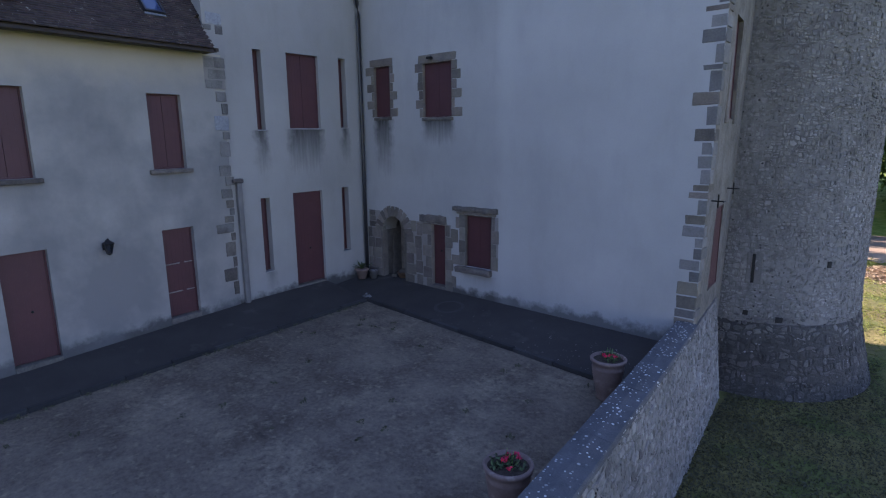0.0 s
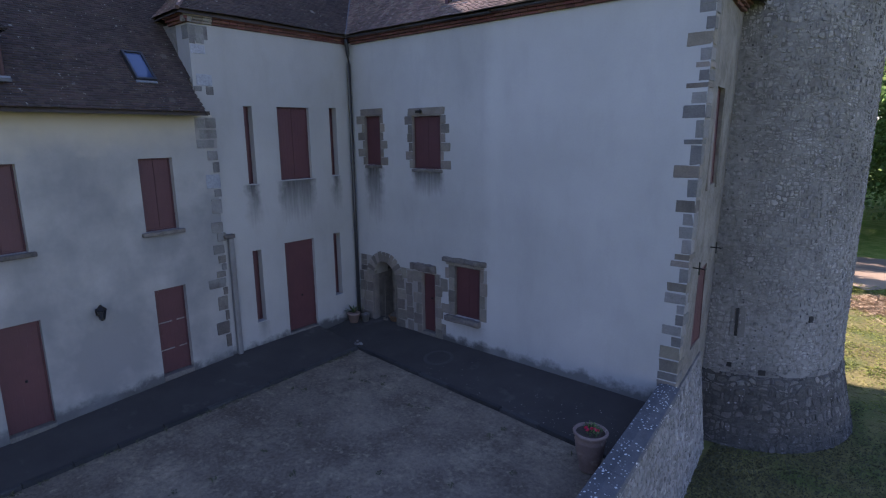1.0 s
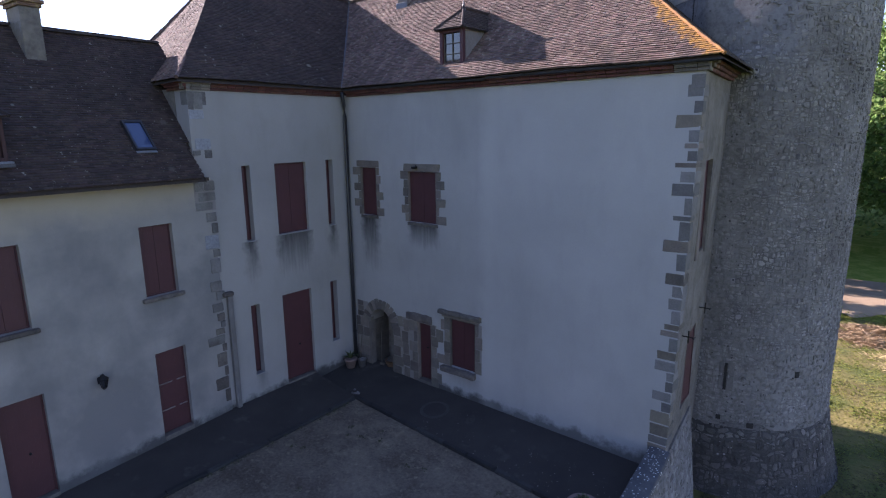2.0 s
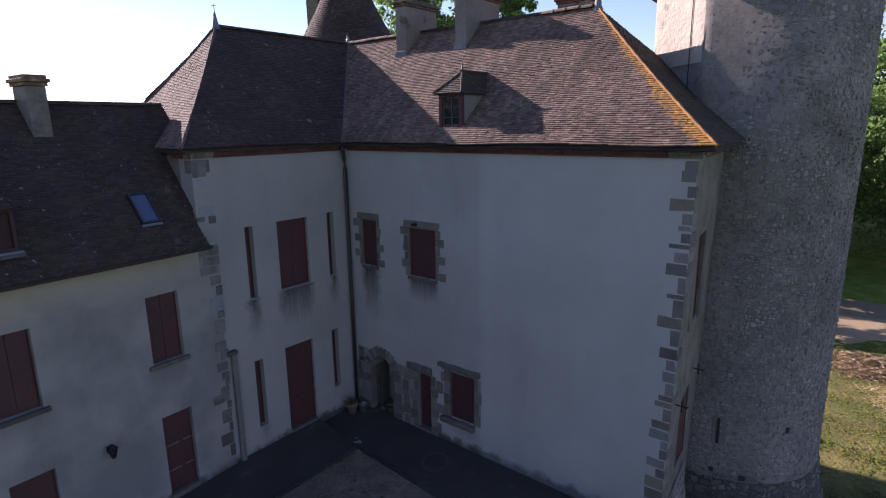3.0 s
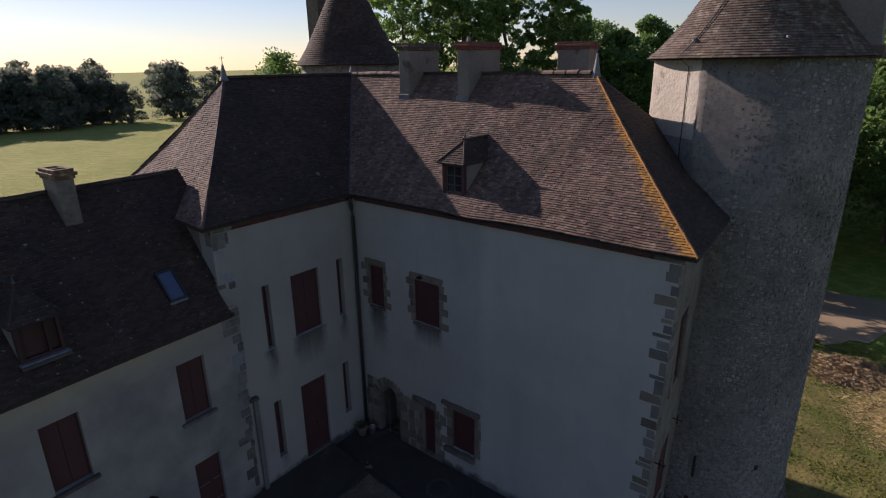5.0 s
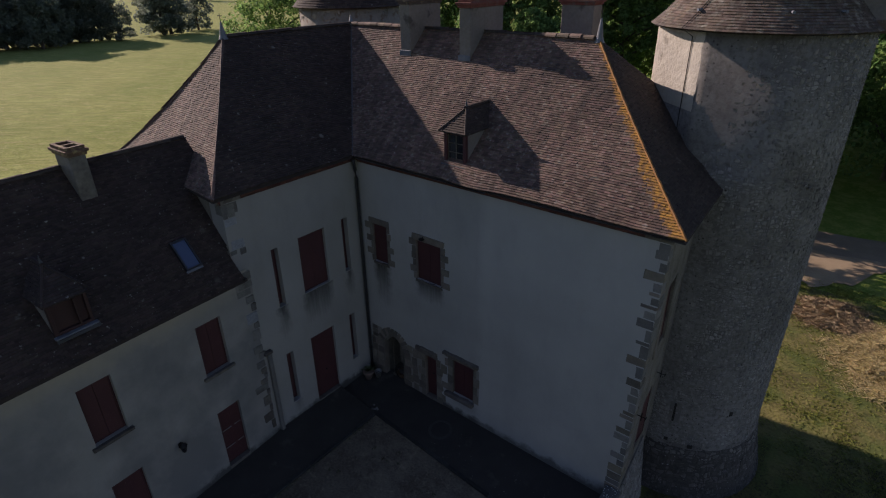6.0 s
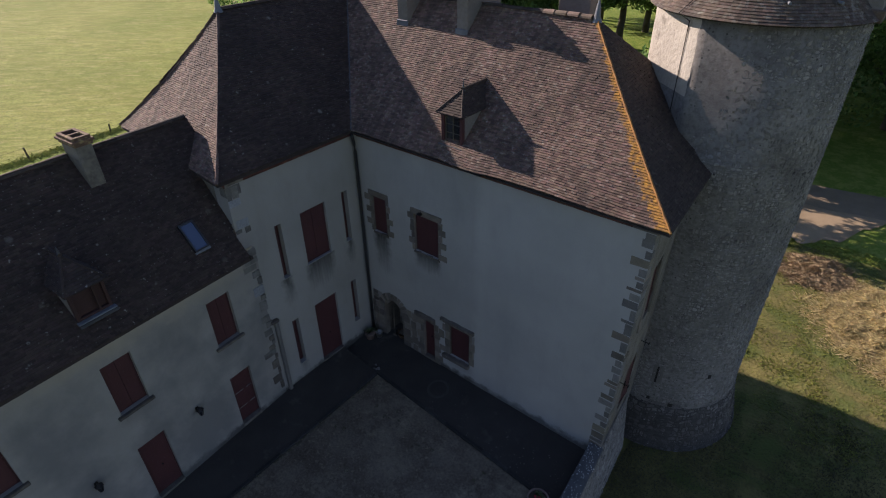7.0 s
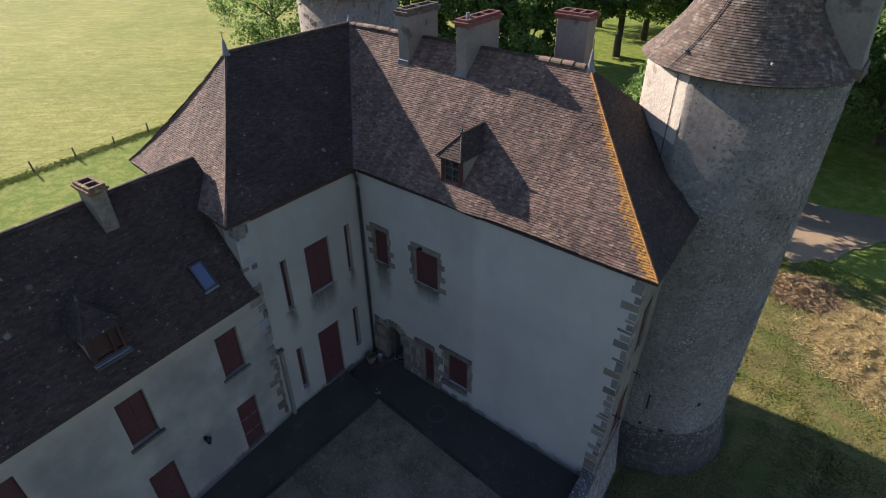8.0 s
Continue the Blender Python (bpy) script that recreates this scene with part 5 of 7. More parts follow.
# skylight
sl = (WR - WE) / (WEX - WRX)
SKX = -0.22
sky_m = Matrix.Translation((SKX, -6.16, wing_z(SKX) + 0.05)) @ Matrix.Rotation(math.atan(sl), 4, 'Y')
skylight = swung(thing("skylight", (SKX, -6.16, wing_z(SKX)), "small roof window, the sky's reflection tinted into its glass", "skylight"))
bm = bmesh.new()
for a in ((-0.44, 0.44, -0.23, -0.185), (-0.44, 0.44, 0.185, 0.23), (-0.44, -0.39, -0.185, 0.185), (0.39, 0.44, -0.185, 0.185)):
    box(bm, a[0], a[1], a[2], a[3], -0.03, 0.07, m=sky_m)
part("frame", bm, M_PIPE, skylight)
bm = bmesh.new()
box(bm, -0.39, 0.39, -0.185, 0.185, 0.02, 0.035, m=sky_m)
part("pane", bm, M_SKYGLASS, skylight)
bm = bmesh.new()
box(bm, 0.44, 0.5, -0.24, 0.24, -0.01, 0.015, m=sky_m)
part("flashing", bm, M_LEAD, skylight)


# ---- dormers ----
def dormer(parent_roof, m, w, h, back, apex, ridge_to, tiles_mat, open_dark, label, cheek_mat):
    """A hipped dormer: local x across, y into the roof, z up from the sill; the slope rises at back = run per metre."""
    d = thing("dormer", m.translation, label, "dormer")
    hw = w / 2
    fr = bmesh.new()
    fw = 0.07 if open_dark else 0.1
    for a in ((-hw, -hw + fw, 0, h), (hw - fw, hw, 0, h), (-hw + fw, hw - fw, h - 0.1, h), (-hw + fw, hw - fw, 0, 0.07)):
        box(fr, a[0], a[1], 0.0, 0.12, a[2], a[3], m=m, bevel=0.006)
    part("frame", fr, M_RED_DARK if open_dark else M_RED, d, "red-brown wooden frame")
    bm = bmesh.new()
    g0, g1 = (-hw + fw, hw - fw)
    box(bm, g0, g1, 0.09, 0.095, 0.07, h - 0.1, m=m)
    # In the open window a dark red panel stands for the unlit room.
    part("pane", bm, M_GLASS if not open_dark else M_RED_DARK, d)
    bm = bmesh.new()
    if not open_dark:
        for x in (-0.012,):
            box(bm, x, x + 0.024, 0.065, 0.09, 0.07, h - 0.1, m=m)
        for k in (1, 2):
            z = 0.07 + (h - 0.17) * k / 3
            box(bm, g0, g1, 0.068, 0.088, z - 0.01, z + 0.01, m=m)
        for x in (g0, g1 - 0.03):
            box(bm, x, x + 0.03, 0.066, 0.086, 0.07, h - 0.1, m=m)
        part("muntin", bm, M_WOOD, d, "weathered glazing bars")
    else:
        box(bm, g1 - 0.24, g1 - 0.2, -0.06, 0.05, 0.07, h - 0.1, m=m)
        part("sash", bm, M_RED_DARK, d, "half-open wooden sash")
        bm = bmesh.new()
        box(bm, g0, g0 + 0.04, 0.03, 0.07, 0.07, h - 0.1, m=m)
        part("sash", bm, M_RED_DARK, d, "narrow wooden sash")
    for s in (-1, 1):
        bm = bmesh.new()
        a, b = s * (hw - 0.03), s * hw
        depth = h / back
        pts = [(0.12, 0.0), (0.12, h), (depth + 0.1, h), (0.12, -0.05)]
        va = [bm.verts.new(m @ Vector((a, p[0], p[1]))) for p in pts[:3]]
        vb = [bm.verts.new(m @ Vector((b, p[0], p[1]))) for p in pts[:3]]
        bm.faces.new(va)
        bm.faces.new(vb[::-1])
        for k in range(3):
            bm.faces.new((va[k], va[(k + 1) % 3], vb[(k + 1) % 3], vb[k]))
        part("cheek", bm, cheek_mat, d, "rendered cheek")
    bm = bmesh.new()
    box(bm, -hw - 0.05, hw + 0.05, -0.12, 0.02, -0.045, 0.0, m=m, bevel=0.01)
    part("sill", bm, M_ZINC if not open_dark else M_LEAD, d, "lead covered sill")
    if open_dark:
        bm = bmesh.new()
        box(bm, -hw - 0.05, hw + 0.05, -0.16, -0.125, -0.11, -0.04, m=m, bevel=0.008)
        part("apron", bm, M_ZINC, d, "lead apron below the sill")
    # roof: a front hip and two sides of courses
    ov, ey = 0.09, -0.13
    ez, az, ay = h - 0.02, apex, ridge_to[0]
    ry = ridge_to[1]
    e_back = (ez) / back + 0.25
    quads = [((-hw - ov, ey), (hw + ov, ey), (-0.01, ay), (0.01, ay)), ((hw + ov, ey), (hw + ov, e_back), (0.0, ay), (0.0, ry)), ((-hw - ov, e_back), (-hw - ov, ey), (0.0, ry), (0.0, ay))]
    rf = None
    tls = []
    for k, (p0, p1, q0, q1) in enumerate(quads):
        v, f = deck_shape(p0, p1, q0, q1, ez, az, 0.08, 6, 0.02)
        v = [tuple(m @ Vector(c)) for c in v]
        if rf is None:
            rf = part("roof", (v, f), M_DECK, d, "little hipped tile roof")
        else:
            part("deck", (v, f), M_DECK, rf)
        tls += [[tuple(m @ Vector(c)) for c in t] for i, t in course_tiles(p0, p1, q0, q1, ez, az, 0.08, 11, 0.13)]
    ob = part("tiling", tile_mesh(tls), tiles_mat, rf)
    ob["kind"] = "stuff"
    bm = bmesh.new()
    tube(bm, [m @ Vector((0, ay - 0.05, az + 0.02)), m @ Vector((0, ry + 0.05, az + 0.02))], 0.06, 0.06, 7)
    for s in (-1, 1):
        tube(bm, [m @ Vector((s * (hw + ov), ey, ez + 0.02)), m @ Vector((0, ay, az + 0.02))], 0.035, 0.035, 6)
    part("ridge", bm, tiles_mat, rf)
    c = m @ Vector((0, ay, az))
    part("finial", turned([(0.07, c.z - 0.05), (0.03, c.z + 0.12), (0.008, c.z + 0.26)], c.x, c.y, 8), M_ZINC, d)
    return d


dormer(roof, pose(4.11, 0.18, 9.37), 0.78, 0.96, 0.88, 1.52, (0.56, 1.75), M_TILE_MID, False, "small hipped dormer window on the main tile roof", M_STACK)
swung(dormer(wroof, pose(0.2, -9.28, 7.24, 0, 0, 90), 0.84, 0.85, 1.138, 1.42, (0.7, 1.15), M_TILE_MOSS_SHADE, True, "small hipped dormer with an open window on the wing roof", M_STACK))


# ---- chimneys ----
def stack(x0, x1, y0, y1, z0, z1, label, cap=M_POTBRICK, body=M_STACK, flues=2, lip=1.0):
    c = thing("chimney", ((x0 + x1) / 2, (y0 + y1) / 2, z0), label, "chimney", "chimneys")
    part("shaft", boxed(x0, x1, y0, y1, z0, z1 - 0.24, bevel=0.015), body, c)
    bm = bmesh.new()
    box(bm, x0 - 0.04 * lip, x1 + 0.04 * lip, y0 - 0.04 * lip, y1 + 0.04 * lip, z1 - 0.239, z1 - 0.16, bevel=0.008)
    box(bm, x0 - 0.09 * lip, x1 + 0.09 * lip, y0 - 0.09 * lip, y1 + 0.09 * lip, z1 - 0.158, z1 - 0.08, bevel=0.01)
    for a in ((x0 - 0.03, x1 + 0.03, y0 - 0.03, y0 + 0.06), (x0 - 0.03, x1 + 0.03, y1 - 0.06, y1 + 0.03), (x0 - 0.03, x0 + 0.06, y0 + 0.061, y1 - 0.061), (x1 - 0.06, x1 + 0.03, y0 + 0.061, y1 - 0.061)):
        box(bm, *a, z1 - 0.079, z1, bevel=0.006)
    for k in range(1, flues):
        if x1 - x0 > y1 - y0:
            c0 = x0 + (x1 - x0) * k / flues
            box(bm, c0 - 0.04, c0 + 0.04, y0 + 0.061, y1 - 0.061, z1 - 0.079, z1 - 0.004, bevel=0.006)
        else:
            c0 = y0 + (y1 - y0) * k / flues
            box(bm, x0 + 0.061, x1 - 0.061, c0 - 0.04, c0 + 0.04, z1 - 0.079, z1 - 0.004, bevel=0.006)
    capo = part("cap", bm, cap, c, "stepped brick cap")
    long_x = (x1 - x0) > (y1 - y0)
    n = flues
    for k in range(n):
        bm = bmesh.new()
        if long_x:
            a, b = x0 + (x1 - x0) * k / n + 0.05, x0 + (x1 - x0) * (k + 1) / n - 0.05
            box(bm, a, b, y0 + 0.06, y1 - 0.06, z1 - 0.0785, z1 - 0.07)
        else:
            a, b = y0 + (y1 - y0) * k / n + 0.05, y0 + (y1 - y0) * (k + 1) / n - 0.05
            box(bm, x0 + 0.06, x1 - 0.06, a, b, z1 - 0.0785, z1 - 0.07)
        part("flue", bm, M_DARK, capo, "dark flue opening")
    return c


stack(-0.32, 0.13, 2.85, 4.5, 11.4, 13.66, "long rendered chimney stack on the main ridge", M_OLDCAP)
c2 = stack(2.22, 2.66, 2.87, 4.7, 11.4, 13.62, "long rendered chimney stack with a brick cap and patched side", flues=3)
bm = bmesh.new()
bmesh.ops.create_cone(bm, cap_ends=True, segments=10, radius1=0.07, radius2=0.06, depth=0.22, matrix=Matrix.Translation((2.44, 3.2, 13.66)))
part("pot", bm, M_LEAD, c2, "small pale flue pot")
stack(4.1, 5.25, 6.03, 6.62, 10.0, 13.6, "broad rendered chimney stack behind the ridge, red brick cap", flues=3)
swung(stack(-2.5, -1.75, -7.62, -7.22, 8.8, 10.74, "rendered chimney on the wing's ridge with a mossy brick cap", M_WINGCAP, M_SIDE, lip=0.9))
for a in ((-0.34, 0.15, 2.79, 2.85), (2.2, 2.68, 2.81, 2.87)):
    fl = thing("chimney_flashing", (a[0], a[2], 11.9), "grey lead flashing at a chimney foot", "flashing", "chimney flashings")
    bm = bmesh.new()
    box(bm, a[0], a[1], a[2], a[3], 11.78, 11.98, bevel=0.01)
    part("sheet", bm, M_LEAD, fl)


# ---- round towers ----
def stones_on(place, u0, u1, z0, z1, size, rnd, bury=0.0, aspect=1.7, gap=0.012):
    """Uneven rubble stones that fill rough courses with narrow joints; place(u, z, out) gives the world point. Yields (rim, face)."""
    wob = lambda u, z: size * 1.5 * noise.noise(Vector((u * 0.9 / size * 0.35, z * 5.3, 7.7)))
    z = z0
    while z < z1:
        h = size * rnd.uniform(0.6, 1.45)
        u = u0 - rnd.uniform(0, size)
        while u < u1:
            w = size * aspect * rnd.choice((0.45, 0.6, 0.8, 1.0, 1.3, 1.6)) * rnd.uniform(0.85, 1.15)
            split = rnd.random() < 0.2 and h > size * 0.9
            for zl, zh in (((0, 0.5), (0.5, 1)) if split else ((0, 1),)):
                k = size * 0.33
                pts = []
                for f, g in ((0, 0), (0.5, 0), (1, 0), (1, 0.5), (1, 1), (0.5, 1), (0, 1), (0, 0.5)):
                    uu = u + w * f
                    base = z + wob(uu, z) * (1 if zl == 0 else 0.5)
                    top = z + h + wob(uu, z + h)
                    gz = zl + (zh - zl) * g
                    mid = 0.0 if (f, g) in ((0, 0), (1, 0), (0, 1), (1, 1)) else 1.0
                    pts.append((uu + rnd.uniform(-k, k) * 0.7, base + (top - base) * gz + rnd.uniform(-k, k) * 0.6, mid))
                cu, cz = sum(p[0] for p in pts) / 8, sum(p[1] for p in pts) / 8
                out = rnd.gauss(0.009, 0.007) - bury
                if out < -0.006:
                    continue
                ww, hh = max(w, 0.05), max(h * (zh - zl), 0.04)
                rim, face = [], []
                for pu, pz, mid in pts:
                    du, dz = pu - cu, pz - cz
                    q = 1.0 if mid else rnd.uniform(0.72, 0.95)
                    a, b = max(0.3, 1 - 2 * gap / ww) * q, max(0.3, 1 - 2 * gap / hh) * q
                    rim.append(place(cu + du * a, cz + dz * b, -0.006))
                    a2, b2 = max(0.2, 1 - 5 * gap / ww) * q, max(0.2, 1 - 5 * gap / hh) * q
                    face.append(place(cu + du * a2, cz + dz * b2, out + rnd.uniform(-0.004, 0.004)))
                yield rim, face
            u += w
        z += h


def stone_mesh(stones):
    verts, faces = [], []
    for rim, face in stones:
        n, k = len(verts), len(rim)
        verts += rim + face
        faces.append(tuple(range(n + k, n + 2 * k)))
        faces += [(n + i, n + (i + 1) % k, n + k + (i + 1) % k, n + k + i) for i in range(k)]
    return verts, faces


def radius(z, prof):
    for (ra, za), (rb, zb) in zip(prof, prof[1:]):
        if z <= zb:
            return ra + (rb - ra) * max(0.0, (z - za) / (zb - za))
    return prof[-1][0]


def cone_tiles(cx, cy, prof, n, width, a0, a1):
    zs = [prof[0][1] + (prof[-1][1] - prof[0][1]) * i / n for i in range(n + 3)]
    inv = sorted((z, r) for r, z in prof)
    rad = lambda z: radius(z, prof)
    out = []
    for i in range(n):
        za, zb = zs[i], zs[min(i + 1, n)] + 0.45 * (zs[1] - zs[0])
        ra, rb = rad(za), max(rad(zb), 0.02)
        m = max(3, int((a1 - a0) * ra / width))
        for k in range(m):
            t0, t1 = a0 + (a1 - a0) * (k + 0.5 * (i % 2)) / m, a0 + (a1 - a0) * (k + 1 + 0.5 * (i % 2)) / m
            g = 0.001 / max(ra, 0.1)
            t0, t1 = t0 + g, t1 - g
            j = tr.uniform(-0.006, 0.006)
            P = lambda r, t, z: (cx + r * math.cos(t), cy + r * math.sin(t), z)
            out.append([P(ra + 0.024 + j, t0, za + 0.016), P(ra + 0.024 + j, t1, za + 0.016), P(ra + 0.004, t0, za), P(ra + 0.004, t1, za), P(rb + 0.006, t0, zb), P(rb + 0.006, t1, zb)])
    return out


qr = random.Random(17)
me_corner = [m.copy() for m in me_block]
for m in me_corner:
    m.materials.clear()
    m.materials.append(M_CORNER)
me_pale = [m.copy() for m in me_block]
for m in me_pale:
    m.materials.clear()
    m.materials.append(M_PALESTONE)
# near and far end, foot and top of each corner stone, and whether it is pale
CORNER = [(-4.99, -4.85, 8.3, 8.7, 0), (-4.83, -4.62, 8.32, 8.72, 0), (-4.99, -4.62, 8.08, 8.3, 1), (-4.92, -4.51, 7.33, 7.61, 1), (-4.99, -4.79, 7.19, 7.32, 0), (-4.68, -4.49, 7.11, 7.32, 0),
          (-5.08, -4.84, 6.3, 6.53, 0), (-4.82, -4.54, 6.3, 6.55, 0), (-5.01, -4.55, 6.04, 6.27, 0), (-5.09, -4.63, 5.81, 6.02, 0), (-4.84, -4.57, 5.5, 5.74, 0), (-4.71, -4.55, 5.19, 5.46, 0),
          (-4.94, -4.56, 4.79, 5.15, 1), (-4.74, -4.56, 4.57, 4.76, 0), (-4.85, -4.58, 4.14, 4.52, 0), (-4.91, -4.6, 3.64, 3.92, 0), (-4.78, -4.54, 3.4, 3.63, 0), (-4.92, -4.62, 3.08, 3.32, 0),
          (-4.8, -4.6, 2.82, 3.03, 0), (-4.72, -4.6, 2.63, 2.81, 0), (-4.89, -4.64, 2.45, 2.62, 0), (-5.14, -4.66, 2.18, 2.43, 0), (-4.74, -4.62, 1.96, 2.17, 0), (-4.92, -4.65, 1.55, 1.94, 0),
          (-4.74, -4.64, 1.26, 1.53, 0), (-5.03, -4.67, 0.89, 1.24, 0), (-4.78, -4.64, 0.5, 0.86, 0)]
part("bedding", boxed(-0.1, 0.067, -5.1, -4.56, 5.8, 6.56), M_BED, quoin2)
for a, b, z0, z1, light in CORNER:
    c0, c1 = Vector((-0.12, a, z0)), Vector(((0.072 if z0 < 6.6 else 0.012) + qr.uniform(0, 0.01), b, z1 - 0.008))
    piece("stone", qr.choice(me_pale if light else me_dark if z0 < 3.4 and qr.random() < 0.7 else me_corner), quoin2, Matrix.Translation((c0 + c1) / 2) @ Matrix.Diagonal((*(c1 - c0), 1)))
TX, TY = 10.19, 6.17
T_PROF = [(3.2, -2.7), (3.08, -2.15), (2.93, -1.5), (2.75, -0.7), (2.66, -0.1), (2.63, 0.6), (2.64, 4.0), (2.66, 9.0), (2.66, 9.35), (2.66, 9.6), (2.66, 13.1)]
CONE = [(2.87, 13.0), (2.53, 13.32), (2.22, 13.67), (1.91, 14.07), (1.63, 14.5), (1.39, 14.98), (1.18, 15.5), (0.93, 16.05), (0.7, 16.55), (0.4, 17.2), (0.05, 17.9)]
tower = thing("round_tower", (TX, TY, LOW), "round rubble stone tower with a conical tile roof", "tower", "round towers")
FLAT = -2.29


def flattened(a):
    """The share of the radius left where the tower's upper wall is cut flat, in two faces."""
    # Faces angled so that the sunlight ends at their common edge.
    for mid, half in ((FLAT, 0.46), (FLAT + 0.87, 0.41)):
        if abs(a - mid) < half:
            return math.cos(half) / math.cos(a - mid)
    return 1.0


def tower_r(a, z):
    """The tower's radius, with the flat faces of its upper wall."""
    f = max(0.0, min(1.0, (z - 9.35) / 0.25))
    return radius(z, T_PROF) * (1 + f * (flattened(a) - 1))


bm = turned(T_PROF, TX, TY, 120)
for v in bm.verts:
    if v.co.z > 9.5:
        k = flattened(math.atan2(v.co.y - TY, v.co.x - TX))
        v.co.x, v.co.y = TX + (v.co.x - TX) * k, TY + (v.co.y - TY) * k
twall = part("wall", bm, M_MORTAR, tower, "rough mortared rubble wall", smooth=True)
tp = lambda u, z, out: (TX + (tower_r(u / 2.75, z) + out) * math.cos(u / 2.75), TY + (tower_r(u / 2.75, z) + out) * math.sin(u / 2.75), z)
A0, A1 = -3.5 * 2.75, 0.35 * 2.75
rs = random.Random(21)
stones = list(stones_on(tp, A0, A1, -2.25, -0.78, 0.12, rs, -0.008, 1.2, 0.008)) + list(stones_on(tp, A0, A1, -0.74, -0.2, 0.16, rs, -0.014, 1.15, 0.014)) + list(stones_on(tp, A0, A1, -0.14, 12.98, 0.086, rs, -0.002, 1.15, 0.0075))
bare = random.Random(5)


def plastered(stone):
    """Stones drowned in mortar: here and there, and more and more towards the rendered top."""
    x, y, z = stone[0][0]
    a = math.atan2(y - TY, x - TX)
    share = 0.04 + 0.25 * max(0.0, noise.noise(Vector((a * 1.6, z * 0.45, 2.0)))) + 0.9 * max(0.0, min(1.0, (z - 8.0) / 2.5)) * max(0.0, min(1.0, (-0.9 - a) / 0.8))
    return z > -0.15 and bare.random() < share


stones = [s for s in stones if not plastered(s)]
stones = [s for s in stones if not (s[0][0][2] > 10.2 and math.atan2(s[0][0][1] - TY, s[0][0][0] - TX) < -1.5) and not (s[0][0][2] > 9.55 and math.atan2(s[0][0][1] - TY, s[0][0][0] - TX) < -1.72 or (s[0][0][2] > 9.55 and math.atan2(s[0][0][1] - TY, s[0][0][0] - TX) > 2))]
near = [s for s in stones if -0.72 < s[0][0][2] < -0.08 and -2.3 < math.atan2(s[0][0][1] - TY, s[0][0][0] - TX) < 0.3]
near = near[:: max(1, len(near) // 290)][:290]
ids = {id(s) for s in near}
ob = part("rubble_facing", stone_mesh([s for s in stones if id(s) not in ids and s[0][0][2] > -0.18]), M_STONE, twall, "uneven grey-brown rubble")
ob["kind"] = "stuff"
ob = part("rubble_facing", stone_mesh([s for s in stones if id(s) not in ids and s[0][0][2] <= -0.18]), M_STONE_LOW, twall, "dark rubble of the foot")
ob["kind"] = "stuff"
part("footing", turned([(r + 0.006, z) for r, z in T_PROF if z < -0.6] + [(radius(-0.22, T_PROF) + 0.006, -0.22), (radius(-0.2, T_PROF) - 0.05, -0.2)], TX, TY, 72), M_MORTAR_LOW, twall, "dark mortar of the foot", smooth=True)
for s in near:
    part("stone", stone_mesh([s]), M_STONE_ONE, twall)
troof = part("roof", turned([(r - 0.04, z - 0.03) for r, z in CONE], TX, TY, 48), M_DECK, tower, "conical clay tile roof flared at the eave")
ob = part("tiling", tile_mesh(cone_tiles(TX, TY, CONE, 80, 0.15, -math.pi, math.pi)), M_TILE_CONE, troof)
ob["kind"] = "stuff"
# Shell over the sunlit stretch only; its pale colour paints the sunlight.
shell = []
for j in range(13):
    z = 10.95 + 2.07 * j / 12
    row = []
    for i in range(41):
        a = -3.7 + (1.84 + 0.035 * noise.noise(Vector((z * 3.5, 0, 3)))) * i / 40
        soft = sum(flattened(a + 0.05 * k) for k in (-1, 0, 1)) / 3
        r = radius(z, T_PROF) * soft + 0.012 + 0.012 * noise.noise(Vector((a * 6, z * 3, 8)))
        row.append((TX + r * math.cos(a), TY + r * math.sin(a), z))
    shell.append(row)
part("render_coat", rows_sheet(shell), M_SUNLIT, tower, "rough render on the upper wall, its sunlight painted pale", smooth=True)
# arrow slit and put-log holes
def tower_hole(name, u, z, w, h, label):
    c = Vector(tp(u, z, 0.012))
    n = Vector((math.cos(u / 2.75), math.sin(u / 2.75), 0))
    s = Vector((-n.y, n.x, 0))
    m = Matrix(((s.x, n.x, 0, c.x), (s.y, n.y, 0, c.y), (0, 0, 1, c.z), (0, 0, 0, 1)))
    bm = bmesh.new()
    box(bm, -w / 2, w / 2, -0.05, 0.02, -h / 2, h / 2, m=m)
    o = part(name, bm, M_DARK, tower, label)
    return m


m = tower_hole("arrow_slit", -1.39 * 2.75, 1.2, 0.07, 0.75, "narrow dark arrow slit")
bm = bmesh.new()
for a in ((-0.16, -0.04), (0.04, 0.2)):
    for k in range(2):
        box(bm, a[0], a[1], -0.05, 0.004, -0.4 + k * 0.41, k * 0.41, m=m, bevel=0.015)
part("slit_jamb", bm, M_SLIT, tower, "dressed stones beside the slit")
tower_hole("putlog_hole", -1.13 * 2.75, -0.1, 0.16, 0.14, "square put-log hole")
tower_hole("putlog_hole", -1.42 * 2.75, 0.02, 0.12, 0.12, "square put-log hole")
tower_hole("putlog_hole", -0.72 * 2.75, 1.35, 0.1, 0.16, "broken hole in the wall")
for a in (-2.012, -1.146, -0.67):
    r = radius(13.44, CONE)
    c = Vector((TX + (r + 0.05) * math.cos(a), TY + (r + 0.05) * math.sin(a), 13.45))
    bm = bmesh.new()
    tube(bm, [c - Vector((math.cos(a), math.sin(a), 0)) * 0.1, c + Vector((math.cos(a), math.sin(a), 0)) * 0.1], 0.036, 0.036, 8)
    part("vent_tile", bm, M_LEAD, tower, "little pale roof vent")
cable = thing("lightning_conductor", (TX - 1.6, TY - 2.2, 8), "thin lightning conductor running down the tower", "lightning conductor")
bm = bmesh.new()
